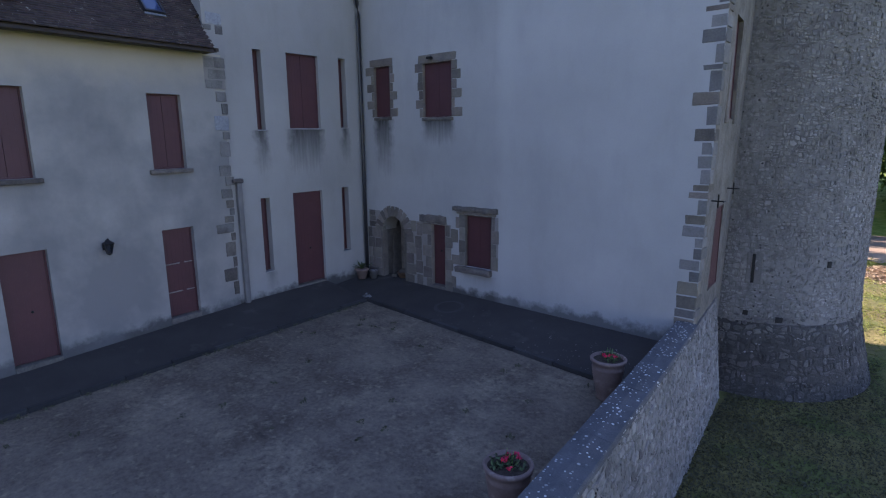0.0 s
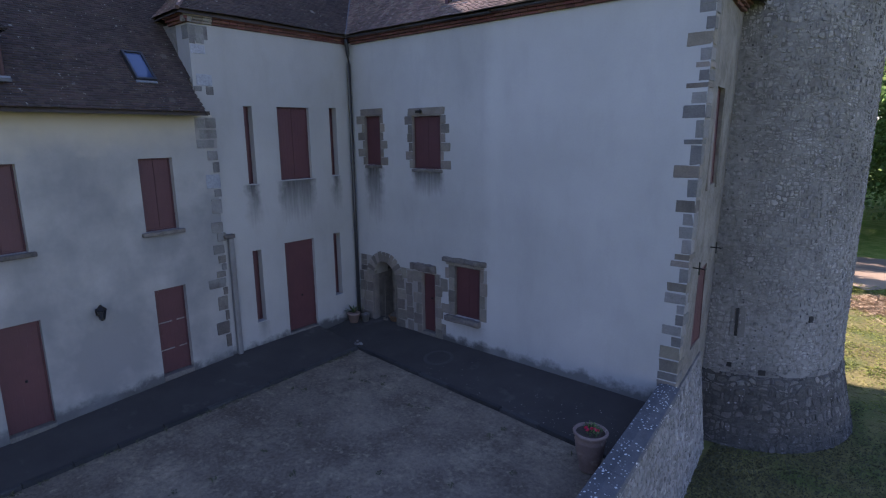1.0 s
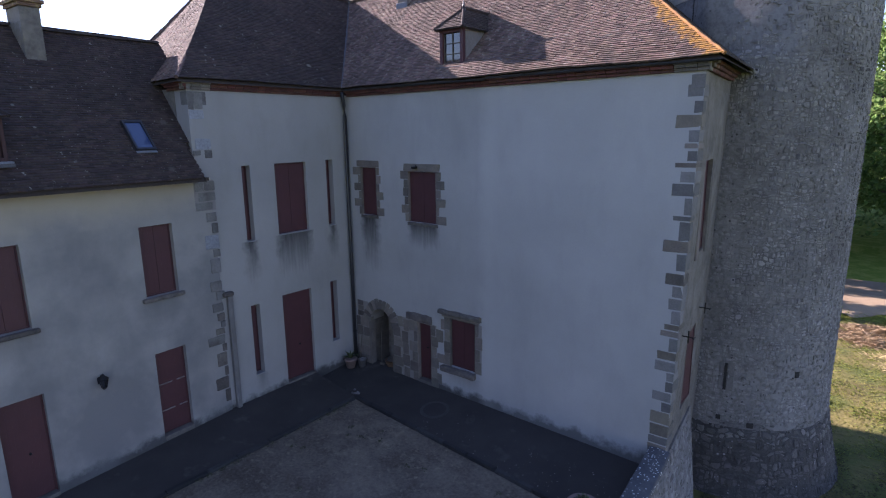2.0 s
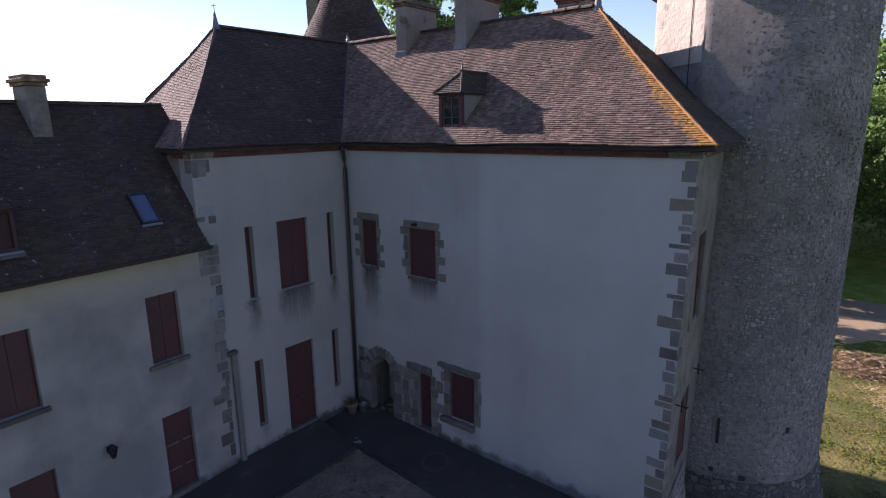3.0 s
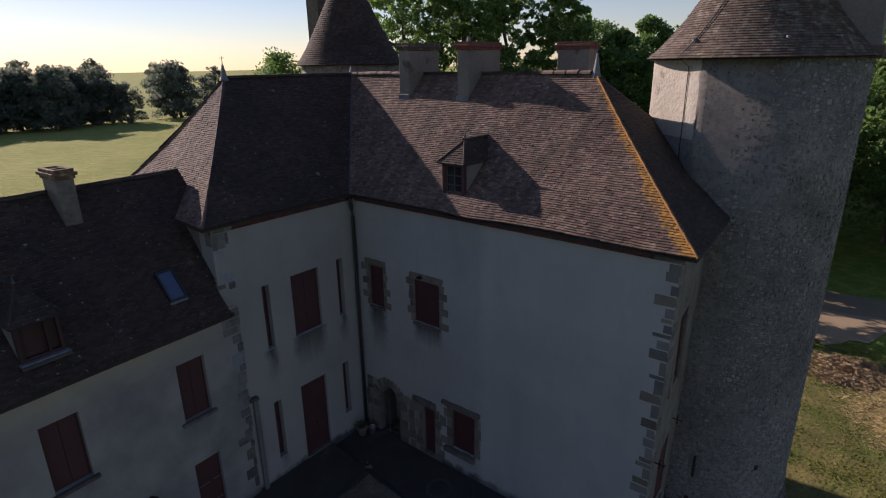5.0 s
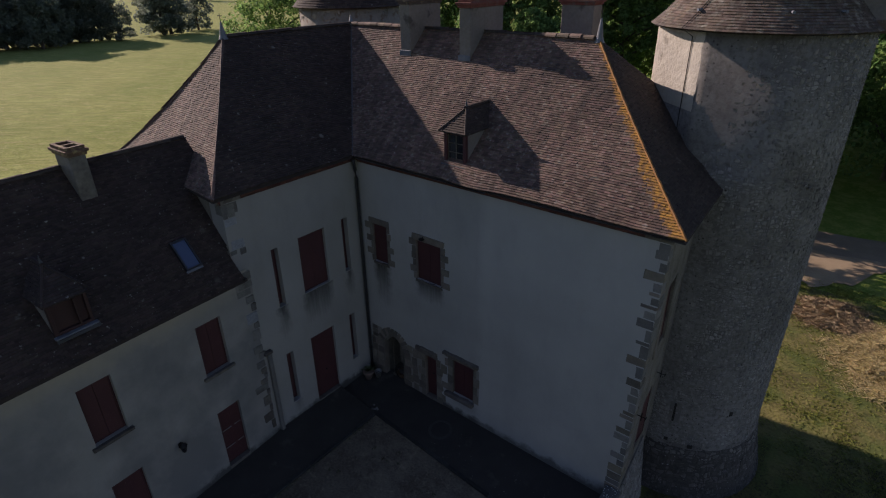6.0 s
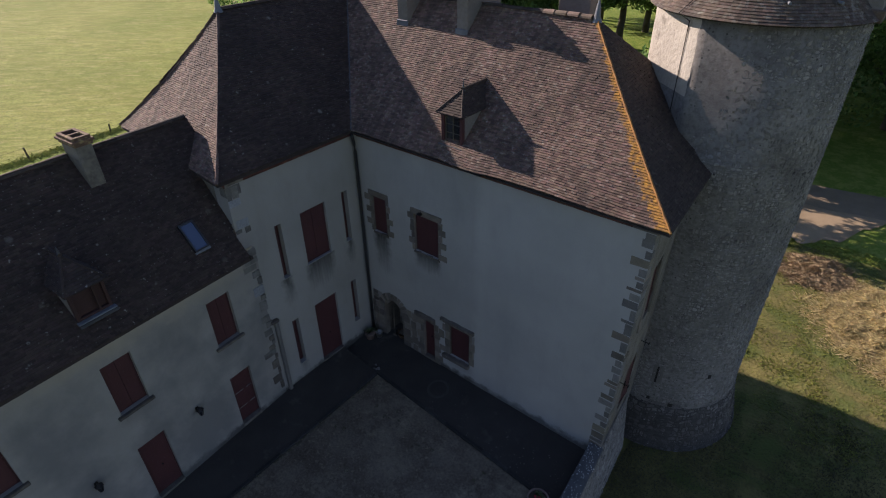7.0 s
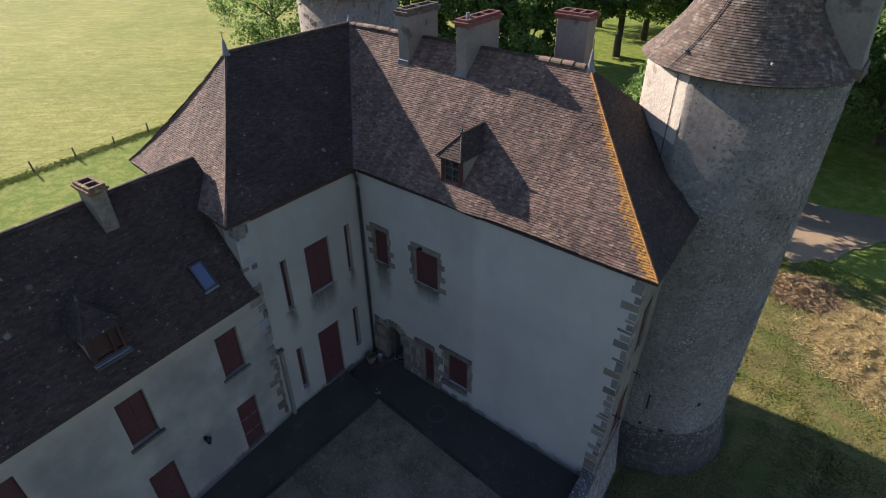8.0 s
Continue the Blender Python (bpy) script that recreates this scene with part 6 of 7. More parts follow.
a = -2.05
turn = lambda z: a + 0.09 * (z - 13)
pts = [(TX + (radius(z, CONE) + 0.05) * math.cos(turn(z)), TY + (radius(z, CONE) + 0.05) * math.sin(turn(z)), z + 0.02) for z in (17.4, 16.5, 15.5, 14.98, 14.5, 14.07, 13.67, 13.32, 13.01)]
pts += [(TX + (tower_r(a, z) + 0.035) * math.cos(a), TY + (tower_r(a, z) + 0.035) * math.sin(a), z) for z in (12.8, 11, 9.7, 9.5, 7, 5, 3, 1, -1.8)]
tube(bm, pts, 0.012, 0.012, 5)
part("wire", bm, M_IRON, cable)
tch = thing("chimney", (12.4, 6.5, 13), "broad rendered chimney rising from the tower's eave", "chimney", "chimneys")
bm = bmesh.new()
vs0 = [(11.6, 5.7), (12.98, 5.7), (12.98, 7.0), (11.6, 7.0)]
rings = []
for z, k, ax in ((12.95, 1.0, 0.0), (13.2, 1.0, 0.0), (13.5, 0.93, 0.0), (14.6, 0.82, 0.0), (17.6, 0.72, 0.0)):
    cxx, cyy = 12.26, 6.15
    rings.append([bm.verts.new((cxx + (x - 12.29) * k + ax, cyy + (y - 6.35) * k, z)) for x, y in vs0])
for p, q in zip(rings, rings[1:]):
    for k in range(4):
        bm.faces.new((p[k], p[(k + 1) % 4], q[(k + 1) % 4], q[k]))
bm.faces.new(rings[-1])
bm.faces.new(rings[0][::-1])
part("shaft", bm, M_STACK, tch)
part("tile_skirt", boxed(11.9, 13.03, 5.42, 6.7, 12.94, 13.24, bevel=0.03), M_TILE, tch, "tiled foot of the chimney")

BX, BY = -7.9, 7.5
back = thing("round_tower", (BX, BY, LOW), "farther round tower with a dark conical tile roof", "tower", "round towers")
bwall = part("wall", turned([(2.6, -2.2), (2.42, 0.5), (2.36, 13.1)], BX, BY, 56), M_FARWALL, back, "pale rendered rubble wall", smooth=True)
BC = [(2.62, 13.0), (2.4, 13.25), (2.1, 13.7), (1.5, 14.8), (0.9, 16.0), (0.4, 17.0), (0.04, 17.8)]
broof = part("roof", turned([(r - 0.04, z - 0.03) for r, z in BC], BX, BY, 40), M_DECK, back, "dark conical tile roof")
ob = part("tiling", tile_mesh(cone_tiles(BX, BY, BC, 52, 0.155, -2.6, 1.1)), M_TILE_MOSS_SHADE, broof)
ob["kind"] = "stuff"
bs = lambda u, z, out: (BX + (2.37 + out) * math.cos(u / 2.37), BY + (2.37 + out) * math.sin(u / 2.37), z)
ob = part("rubble_facing", stone_mesh([q for q in stones_on(bs, -2.5 * 2.37, 0.8 * 2.37, 10.5, 13.0, 0.13, rs, 0.003, 1.5, 0.008) if bare.random() < 0.2]), M_STONE, bwall)
ob["kind"] = "stuff"
stack(-10.65, -9.75, 7.25, 7.95, 12.5, 16.6, "tall dark chimney behind the far tower", M_GRANITE_DARK, M_GRANITE_DARK)

# ---- low courtyard wall ----
lw = thing("courtyard_wall", (10.6, -8, LOW), "low rubble wall with a lichen-spotted cement coping", "wall", kind="structure")
def outer_x(y):
    return 10.36 + 0.095 * -y if y < 0 else 10.36 - 0.1 * y


bm = bmesh.new()
rows = []
for j in range(34):
    y = 2.7 - 29 * j / 33
    xi, xo = 10.04 + 0.086 * (-0.5 - min(y, 0)), outer_x(y)
    rows.append([bm.verts.new(p) for p in ((xi, y, -1.9), (xi, y, 0.5), (xo, y, 0.5), (xo + 0.31, y, -2.6))])
for p, q in zip(rows, rows[1:]):
    for k in range(3):
        bm.faces.new((p[k], p[k + 1], q[k + 1], q[k]))
bm.faces.new(rows[0])
bm.faces.new(rows[-1][::-1])
core = part("core", bm, M_MORTAR, lw, "mortared rubble core")


def outer(u, z, out):
    return (outer_x(-u) + 0.1 * (0.5 - z) + out, -u, z)


wst = list(stones_on(outer, -2.6, 15.0, -2.25, 0.4, 0.11, rs, -0.004, 1.35, 0.009))
nearw = wst[:: max(1, len(wst) // 280)][:280]
ids = {id(s) for s in nearw}
ob = part("rubble_facing", stone_mesh([s for s in wst if id(s) not in ids]), M_STONE, core)
ob["kind"] = "stuff"
for s in nearw:
    part("stone", stone_mesh([s]), M_STONE_ONE, core)
cp = random.Random(9)
y = -0.02
while y > -24:
    n = cp.uniform(1.6, 2.4)
    bm = bmesh.new()
    rows = []
    for j in range(7):
        yy = y - 0.004 - (n - 0.008) * j / 6
        xi, xo = 10.0 + 0.086 * (-0.5 - yy), 10.43 + 0.097 * -yy
        dz = 0.012 * noise.noise(Vector((yy, 0, 2)))
        rows.append([bm.verts.new(p) for p in ((xi, yy, 0.5), (xi, yy, 0.57 + dz), (xi + 0.02, yy, 0.6 + dz), ((xi + xo) / 2, yy, 0.625 + dz), (xo - 0.02, yy, 0.6 + dz), (xo, yy, 0.57 + dz), (xo, yy, 0.5))])
    for p, q in zip(rows, rows[1:]):
        for k in range(7):
            bm.faces.new((p[k], p[(k + 1) % 7], q[(k + 1) % 7], q[k]))
    bm.faces.new(rows[0])
    bm.faces.new(rows[-1][::-1])
    part("coping", bm, M_COPING, lw, "cement coping speckled with white lichen" if y > -0.1 else "")
    y -= n
tagged(part("courtyard_end_wall", boxed(-0.5, 13.0, -28.2, -27.7, -2.4, 0.6), M_SIDE), "plain rendered wall closing the courtyard", "wall", kind="structure")


# ---- small things ----
def leaf_cards(rnd, centre, spread, n, size, flat=0.0):
    """Small folded leaves scattered in a clump."""
    verts, faces = [], []
    for _ in range(n):
        while True:
            p = Vector((rnd.uniform(-1, 1), rnd.uniform(-1, 1), rnd.uniform(-1, 1)))
            if p.length < 1:
                break
        p = Vector(centre) + Vector((p.x * spread[0], p.y * spread[1], p.z * spread[2]))
        a = Vector((rnd.gauss(0, 1), rnd.gauss(0, 1), rnd.gauss(0, 1) * (1 - flat))).normalized()
        b = a.cross(Vector((rnd.gauss(0, 1), rnd.gauss(0, 1), rnd.gauss(0, 1)))).normalized()
        s = size * rnd.uniform(0.6, 1.3)
        k = len(verts)
        up = a.cross(b) * s * 0.15
        verts += [tuple(p - a * s), tuple(p + b * s * 0.55 + up), tuple(p + a * s), tuple(p - b * s * 0.55 + up)]
        faces += [(k, k + 1, k + 2), (k, k + 2, k + 3)]
    return verts, faces


def merged(shapes):
    verts, faces = [], []
    for v, f in shapes:
        n = len(verts)
        verts += v
        faces += [tuple(n + k for k in q) for q in f]
    return verts, faces


pr = random.Random(8)


def vase(x, y, z, label):
    pot = thing("flower_pot", (x, y, z), label, "flower pot", "terracotta vases")
    part("body", turned([(0.178, z), (0.205, z + 0.03), (0.178, z + 0.07), (0.205, z + 0.12), (0.267, z + 0.42), (0.289, z + 0.6), (0.298, z + 0.62), (0.289, z + 0.64), (0.294, z + 0.72), (0.325, z + 0.74), (0.334, z + 0.78), (0.320, z + 0.8), (0.285, z + 0.8), (0.276, z + 0.74)], x, y, 28), M_TERRA, pot, "weathered terracotta vase", smooth=True)
    part("soil", turned([(0.277, z + 0.72), (0.277, z + 0.752), (0.1, z + 0.765)], x, y, 16), M_SOIL, pot)
    part("foliage", merged([leaf_cards(pr, (x + pr.uniform(-0.13, 0.13), y + pr.uniform(-0.13, 0.13), z + 0.82), (0.12, 0.12, 0.06), 34, 0.033) for _ in range(6)]), M_POTLEAF, pot, "low green geranium leaves")
    for _ in range(6):
        part("flower", leaf_cards(pr, (x + pr.uniform(-0.17, 0.17), y + pr.uniform(-0.17, 0.17), z + 0.86), (0.04, 0.04, 0.02), 24, 0.02), M_PETAL, pot, "red flower head")
    bm = bmesh.new()
    for k in range(3):
        tube(bm, [(x + 0.06 * k - 0.06, y, z + 0.75), (x + 0.05 * k - 0.04, y + 0.03, z + 0.98)], 0.005, 0.004, 5)
    part("stems", bm, M_LEAF, pot)


vase(9.64, -2.76, court_z(9.64, -2.76) + 0.01, "terracotta vase of red geraniums beside the kerb")
vase(10.03, -6.66, court_z(10.03, -6.66) + 0.01, "terracotta vase of red geraniums beside the low wall")

agx, agy, agz = 0.42, -0.62, 0.2
ag = thing("potted_plant", (agx, agy, agz), "spiky green agave in a terracotta pot in the corner", "potted plant")
part("pot", turned([(0.13, agz - 0.04), (0.19, agz + 0.22), (0.215, agz + 0.23), (0.215, agz + 0.28), (0.18, agz + 0.28)], agx, agy, 18), M_TERRA, ag, "terracotta pot", smooth=True)
for k in range(13):
    a, ln = 2.4 * k, pr.uniform(0.3, 0.5)
    tilt = 0.35 + 0.9 * (k / 13)
    bm = bmesh.new()
    d = Vector((math.cos(a), math.sin(a), 0))
    s = Vector((-d.y, d.x, 0))
    pts = [Vector((agx, agy, agz + 0.27)) + d * ln * math.sin(tilt) * f + Vector((0, 0, ln * math.cos(tilt) * f - 0.08 * f * f)) for f in (0, 0.35, 0.7, 1.0)]
    ws = (0.025, 0.035, 0.025, 0.002)
    l = [bm.verts.new(p - s * w + Vector((0, 0, 0.012))) for p, w in zip(pts, ws)]
    c = [bm.verts.new(p) for p in pts]
    r = [bm.verts.new(p + s * w + Vector((0, 0, 0.012))) for p, w in zip(pts, ws)]
    for i in range(3):
        bm.faces.new((l[i], c[i], c[i + 1], l[i + 1]))
        bm.faces.new((c[i], r[i], r[i + 1], c[i + 1]))
    part("leaf", bm, M_POTLEAF, ag)

for pts, lab in (([(0.5, -0.3, 0.18), (0.4, -0.03, 1.35)], "pale wooden broomstick leaning in the corner"), ([(1.12, 0.12, 0.18), (0.86, 0.4, 1.5)], "thin wooden pole leaning in the arch")):
    st = thing("leaning_pole", pts[0], lab, "pole", "leaning poles")
    bm = bmesh.new()
    tube(bm, pts, 0.014, 0.012, 7)
    part("stick", bm, M_WOOD, st)
    bm = bmesh.new()
    box(bm, pts[0][0] - 0.09, pts[0][0] + 0.09, pts[0][1] - 0.03, pts[0][1] + 0.03, pts[0][2] - 0.02, pts[0][2] + 0.08, bevel=0.012)
    part("brush", bm, M_WOOD, st)

def wall_lantern(ly):
    """A six-sided lantern on a swan-neck bracket."""
    lx, lz = WX, 2.33
    lan = swung(thing("wall_lantern", (lx, ly, lz), "black iron wall lantern on the wing's plaster", "wall lantern", "wall lanterns"))
    bm = bmesh.new()
    tube(bm, [(lx, ly, lz - 0.02), (lx + 0.1, ly, lz + 0.12), (lx + 0.2, ly, lz + 0.17)], 0.016, 0.012, 6)
    box(bm, lx, lx + 0.02, ly - 0.05, ly + 0.05, lz - 0.1, lz + 0.06, bevel=0.005)
    part("bracket", bm, M_IRON, lan)
    part("cap", turned([(0.112, lz + 0.05), (0.12, lz + 0.066), (0.064, lz + 0.115), (0.026, lz + 0.145), (0.012, lz + 0.18)], lx + 0.2, ly, 6), M_IRON, lan)
    part("glass", turned([(0.05, lz - 0.15), (0.092, lz + 0.048)], lx + 0.2, ly, 6), M_GLASS, lan)
    bm = bmesh.new()
    for k in range(6):
        a = math.pi * k / 3
        tube(bm, [(lx + 0.2 + 0.052 * math.cos(a), ly + 0.052 * math.sin(a), lz - 0.15), (lx + 0.2 + 0.095 * math.cos(a), ly + 0.095 * math.sin(a), lz + 0.05)], 0.007, 0.007, 4)
    part("cage", bm, M_IRON, lan)
    part("base", turned([(0.024, lz - 0.19), (0.055, lz - 0.16), (0.055, lz - 0.148)], lx + 0.2, ly, 6), M_IRON, lan)


for ly in (-7.82, -10.97):
    wall_lantern(ly)

lamp2 = thing("spot_lamp", (2.95, -0.03, 6.7), "tiny dark lamp on the lintel of the upper window", "lamp")
part("body", boxed(2.87, 3.03, -0.16, -0.03, 6.68, 6.74, bevel=0.012), M_IRON, lamp2)
part("arm", boxed(2.93, 2.97, -0.035, -0.028, 6.66, 6.78), M_IRON, lamp2)

# ivy foot and weeds along the wall base
weeds = []
for _ in range(90):
    if pr.random() < 0.12:
        p = (0.1 + pr.random() * 0.05, pr.uniform(-8.8, -7.2), 0.17)
    elif pr.random() < 0.5:
        p = (KX + pr.uniform(0.05, 0.15), pr.uniform(-11, -2), None)
    else:
        p = (pr.uniform(2.2, 9.5), pr.uniform(-12, -2.5), None)
    z = p[2] if p[2] is not None else court_z(p[0], p[1]) + 0.02
    weeds.append(leaf_cards(pr, (p[0], p[1], z), (0.09, 0.09, 0.03), 14, 0.03))
wd = part("weeds", merged(weeds), M_WEED_SHADE)
tagged(wd, "small green weeds along wall and kerb", "weeds", kind="stuff")

def front_z(x, y):
    """The asphalt at the foot of the facade."""
    xk = max(x, KX)
    low = court_z(xk, -1.8) + 0.06
    return low + (0.2 - 0.016 * max(0.0, x - 2.0) - low) * (y - kerb_y(max(x, 1.85))) / (0.3 - kerb_y(max(x, 1.85)))


dz = front_z(4.3, -0.95)
drain = thing("manhole_cover", (4.3, -0.95, dz), "round iron cover set in the asphalt", "manhole cover")
def on_slope(bm):
    """Lays a level shape at the cover on the sloping asphalt."""
    for v in bm.verts:
        v.co.z += front_z(v.co.x, v.co.y) - dz
    return bm


part("rim", on_slope(turned([(0.42, dz - 0.05), (0.42, dz + 0.006), (0.33, dz + 0.008)], 4.3, -0.95, 28)), M_RIM, drain, "pale cement rim")
part("lid", on_slope(turned([(0.325, dz - 0.05), (0.325, dz + 0.012), (0.1, dz + 0.013)], 4.3, -0.95, 28)), M_ASPHALT, drain)

# loose chippings on the asphalt and in the courtyard
def chippings(spots, rnd):
    verts, faces = [], []
    for x, y, z, r in spots:
        n = len(verts)
        verts += [(x + r * rnd.uniform(0.6, 1.2) * math.cos(a) , y + r * rnd.uniform(0.6, 1.2) * math.sin(a), z + r * rnd.uniform(-0.1, 0.2)) for a in (0.0, 1.3, 2.5, 3.8, 5.0)] + [(x, y, z + r * rnd.uniform(0.5, 0.8))]
        faces += [(n + k, n + (k + 1) % 5, n + 5) for k in range(5)]
    return verts, faces


chips = random.Random(61)
spots = []
for _ in range(130):
    x = 9.7 - 5.5 * chips.random() ** 1.9
    y = kerb_y(x) + 0.05 + chips.random() ** 1.4 * 1.3
    spots.append((x, y, front_z(x, y) + 0.002, chips.uniform(0.006, 0.02)))
tagged(part("gravel", chippings(spots, chips), M_CHIP), "small loose chippings strewn on the asphalt", "gravel", kind="stuff")
spots = []
for _ in range(5200):
    x, y = chips.uniform(2.0, 10.4), chips.uniform(-13, -2.0)
    if y < kerb_y(x) - 0.1 and x < wall_x(y) and noise.noise(Vector((x * 0.5, y * 0.5, 9))) > chips.uniform(-0.35, 0.35):
        spots.append((x, y, court_z(x, y) + 0.02 * noise.noise(Vector((x * 0.8, y * 0.8, 0))) + 0.002, chips.choice((0.008, 0.012, 0.016, 0.026))))
tagged(part("gravel", chippings(spots, chips), M_GRAVEL), "loose dry stones on the courtyard ground", "gravel", kind="stuff")

# clutter in the corner
bx, by = 0.62, -0.3
bz = front_z(bx, by)
bucket = thing("bucket", (bx, by, bz), "small grey zinc bucket beside the broom", "bucket")
part("body", turned([(0.1, bz - 0.01), (0.14, bz + 0.24), (0.15, bz + 0.25), (0.135, bz + 0.25), (0.1, bz + 0.06)], bx, by, 18), M_GALV, bucket, smooth=True)
bm = bmesh.new()
tube(bm, [(bx - 0.142, by, bz + 0.23), (bx - 0.12, by - 0.06, bz + 0.3), (bx, by - 0.1, bz + 0.33), (bx + 0.12, by - 0.06, bz + 0.3), (bx + 0.142, by, bz + 0.23)], 0.006, 0.006, 6)
part("handle", bm, M_IRON, bucket)
basket = thing("log_basket", (1.42, 0.3, 0.16), "low brown wicker basket of logs inside the arch", "basket")
part("body", turned([(0.17, 0.15), (0.24, 0.34), (0.255, 0.36), (0.24, 0.37), (0.22, 0.34), (0.16, 0.2)], 1.42, 0.3, 20), M_WICKER, basket, smooth=True)
for k in range(4):
    bm = bmesh.new()
    tube(bm, [(1.28, 0.2 + 0.06 * k, 0.36 + 0.03 * (k % 2)), (1.56, 0.24 + 0.05 * k, 0.37 + 0.02 * (k % 3))], 0.04, 0.036, 8)
    part("log", bm, M_BARK, basket, "split firewood log")
rk = random.Random(41)
for k in range(5):
    px, py = 1.72 + rk.uniform(-0.22, 0.25), -1.6 + rk.uniform(-0.12, 0.12)
    pz = front_z(px, py)
    rock = thing("loose_stone", (px, py, pz), "pale loose stone lying at the kerb corner", "stone", "stones at the kerb corner")
    bm = bmesh.new()
    bmesh.ops.create_icosphere(bm, subdivisions=2, radius=1.0)
    for v in bm.verts:
        v.co += noise.noise_vector(v.co * 1.3 + Vector((k * 3.1, 0, 0))) * 0.35
        v.co = Vector((px + v.co.x * 0.045 * (1 + 0.6 * (k == 0)), py + v.co.y * 0.04, pz + 0.02 + v.co.z * 0.035))
    part("stone", bm, M_QUOIN, rock)

# ---- fence and meadow ----
fence = thing("field_fence", (-36.6, 0, LOW), "row of dark wooden fence posts along the meadow", "fence")
me_post = bpy.data.meshes.new("post")
bm = turned([(0.07, -0.3), (0.065, 1.1), (0.05, 1.16)], 0, 0, 8)
bm.to_mesh(me_post)
bm.free()
me_post.materials.append(M_WOOD)
for k in range(26):
    yy = -24 + 3.25 * k
    xx = -36.2 - 0.09 * (yy + 3)
    piece("post", me_post, fence, Matrix.Translation((xx, yy, land_z(xx, yy))) @ pose(0, 0, 0, pr.uniform(-5, 5), pr.uniform(-5, 5), 0) @ Matrix.Diagonal((1, 1, pr.uniform(0.65, 0.9), 1)))
for z in (0.5, 0.95):
    bm = bmesh.new()
    tube(bm, [(-36.2 - 0.09 * (yy + 3), yy, land_z(-36.5, yy) + z) for yy in (-24 + 3.25 * k for k in range(26))], 0.006, 0.006, 4)
    part("wire", bm, M_IRON, fence)
gr = random.Random(31)


def blades(n, where, height, width, lean=0.5, rnd=gr):
    verts, faces = [], []
    for _ in range(n):
        x, y, z = where()
        h = height * rnd.uniform(0.5, 1.3)
        a = rnd.uniform(0, 6.28)
        dx, dy = math.cos(a) * width, math.sin(a) * width
        lx, ly = rnd.gauss(0, lean) * h, rnd.gauss(0, lean) * h
        k = len(verts)
        verts += [(x - dx, y - dy, z - 0.02), (x + dx, y + dy, z - 0.02), (x + lx * 0.4 + dx * 0.6, y + ly * 0.4 + dy * 0.6, z + h * 0.6), (x + lx, y + ly, z + h * 0.85)]
        faces += [(k, k + 1, k + 2), (k, k + 2, k + 3)]
    return verts, faces


def fence_spot():
    yy = gr.uniform(-24, 40)
    xx = -36.2 - 0.09 * (yy + 3) + gr.gauss(0, 0.35)
    return xx, yy, land_z(xx, yy)


tagged(part("long_grass", blades(16000, fence_spot, 0.16, 0.022, 0.9), M_TALL), "unmown grass under the fence", "grass", kind="stuff")


def lawn_spot():
    x, y = gr.uniform(11.0, 24.0), gr.uniform(6.5, 22.5)
    return x, y, land_z(x, y)


tagged(part("lawn_grass", blades(30000, lawn_spot, 0.06, 0.014, 1.2), M_GRASS), "short lawn grass beside the tower", "grass", kind="stuff")
TUFTS = [lawn_spot()[:2] for _ in range(420)]


def tuft_spot():
    cx, cy = gr.choice(TUFTS)
    x, y = cx + gr.gauss(0, 0.28), cy + gr.gauss(0, 0.28)
    return x, y, land_z(x, y)


tagged(part("grass_tuft_cover", blades(24000, tuft_spot, 0.085, 0.016, 1.2), M_TUFT), "longer green grass tufts scattered over the lawn", "grass", kind="stuff")


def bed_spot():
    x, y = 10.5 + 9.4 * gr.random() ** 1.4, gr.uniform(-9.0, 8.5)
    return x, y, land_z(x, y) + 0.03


# Dense dark blades paint the tower's shade onto the lawn.
tagged(part("shade_grass", blades(90000, bed_spot, 0.032, 0.02, 1.2), M_WEED_SHADE), "thin grass, the tower's shade put into its dark colour", "grass", kind="stuff")


def heap_z(x, y, cx, cy, r):
    """The top of a loose heap on the lawn."""
    f = math.exp(-((x - cx) ** 2 + (y - cy) ** 2) / (2 * r * r))
    return land_z(x, y) - 0.06 + f * (0.2 + 0.26 * noise.noise(Vector((x * 1.1, y * 1.1, 1))) + 0.26 * noise.noise(Vector((x * 2.9, y * 2.9, 2))) + 0.12 * noise.noise(Vector((x * 6.5, y * 6.5, 5))))


def heap(cx, cy, r):
    n = 120
    xs, ys = [cx - 2.2 * r + 4.4 * r * i / n for i in range(n + 1)], [cy - 2.2 * r + 4.4 * r * i / n for i in range(n + 1)]
    return grid_sheet(xs, ys, lambda x, y: heap_z(x, y, cx, cy, r))


def straw_spot():
    while True:
        x, y = gr.gauss(17.9, 1.9), gr.gauss(15.9, 1.9)
        z = heap_z(x, y, 17.9, 15.9, 2.0)
        if z > land_z(x, y) - 0.03:
            return x, y, z


# Dark base below the blades paints the shade in the straw's gaps.
tagged(part("straw_mound", heap(17.9, 15.9, 2.0), M_SOIL, smooth=True), "dark mound, shade between the dry grass put into its colour", "mound", kind="structure")
tagged(part("dry_grass", blades(120000, straw_spot, 0.1, 0.006, 1.7), M_STRAW), "heap of dry mown straw-coloured grass", "dry grass", kind="stuff")


def bracken_spot():
    x = gr.gauss(13.9, 0.9)
    y = gr.gauss(18.7, 0.8)
    return x, y, heap_z(x, y, 13.9, 18.7, 1.2)


tagged(part("dead_bracken", merged([heap(13.9, 18.7, 1.2), blades(50000, bracken_spot, 0.08, 0.005, 1.4)]), M_BRACKEN), "patch of dead brown bracken by the drive", "bracken", kind="stuff")


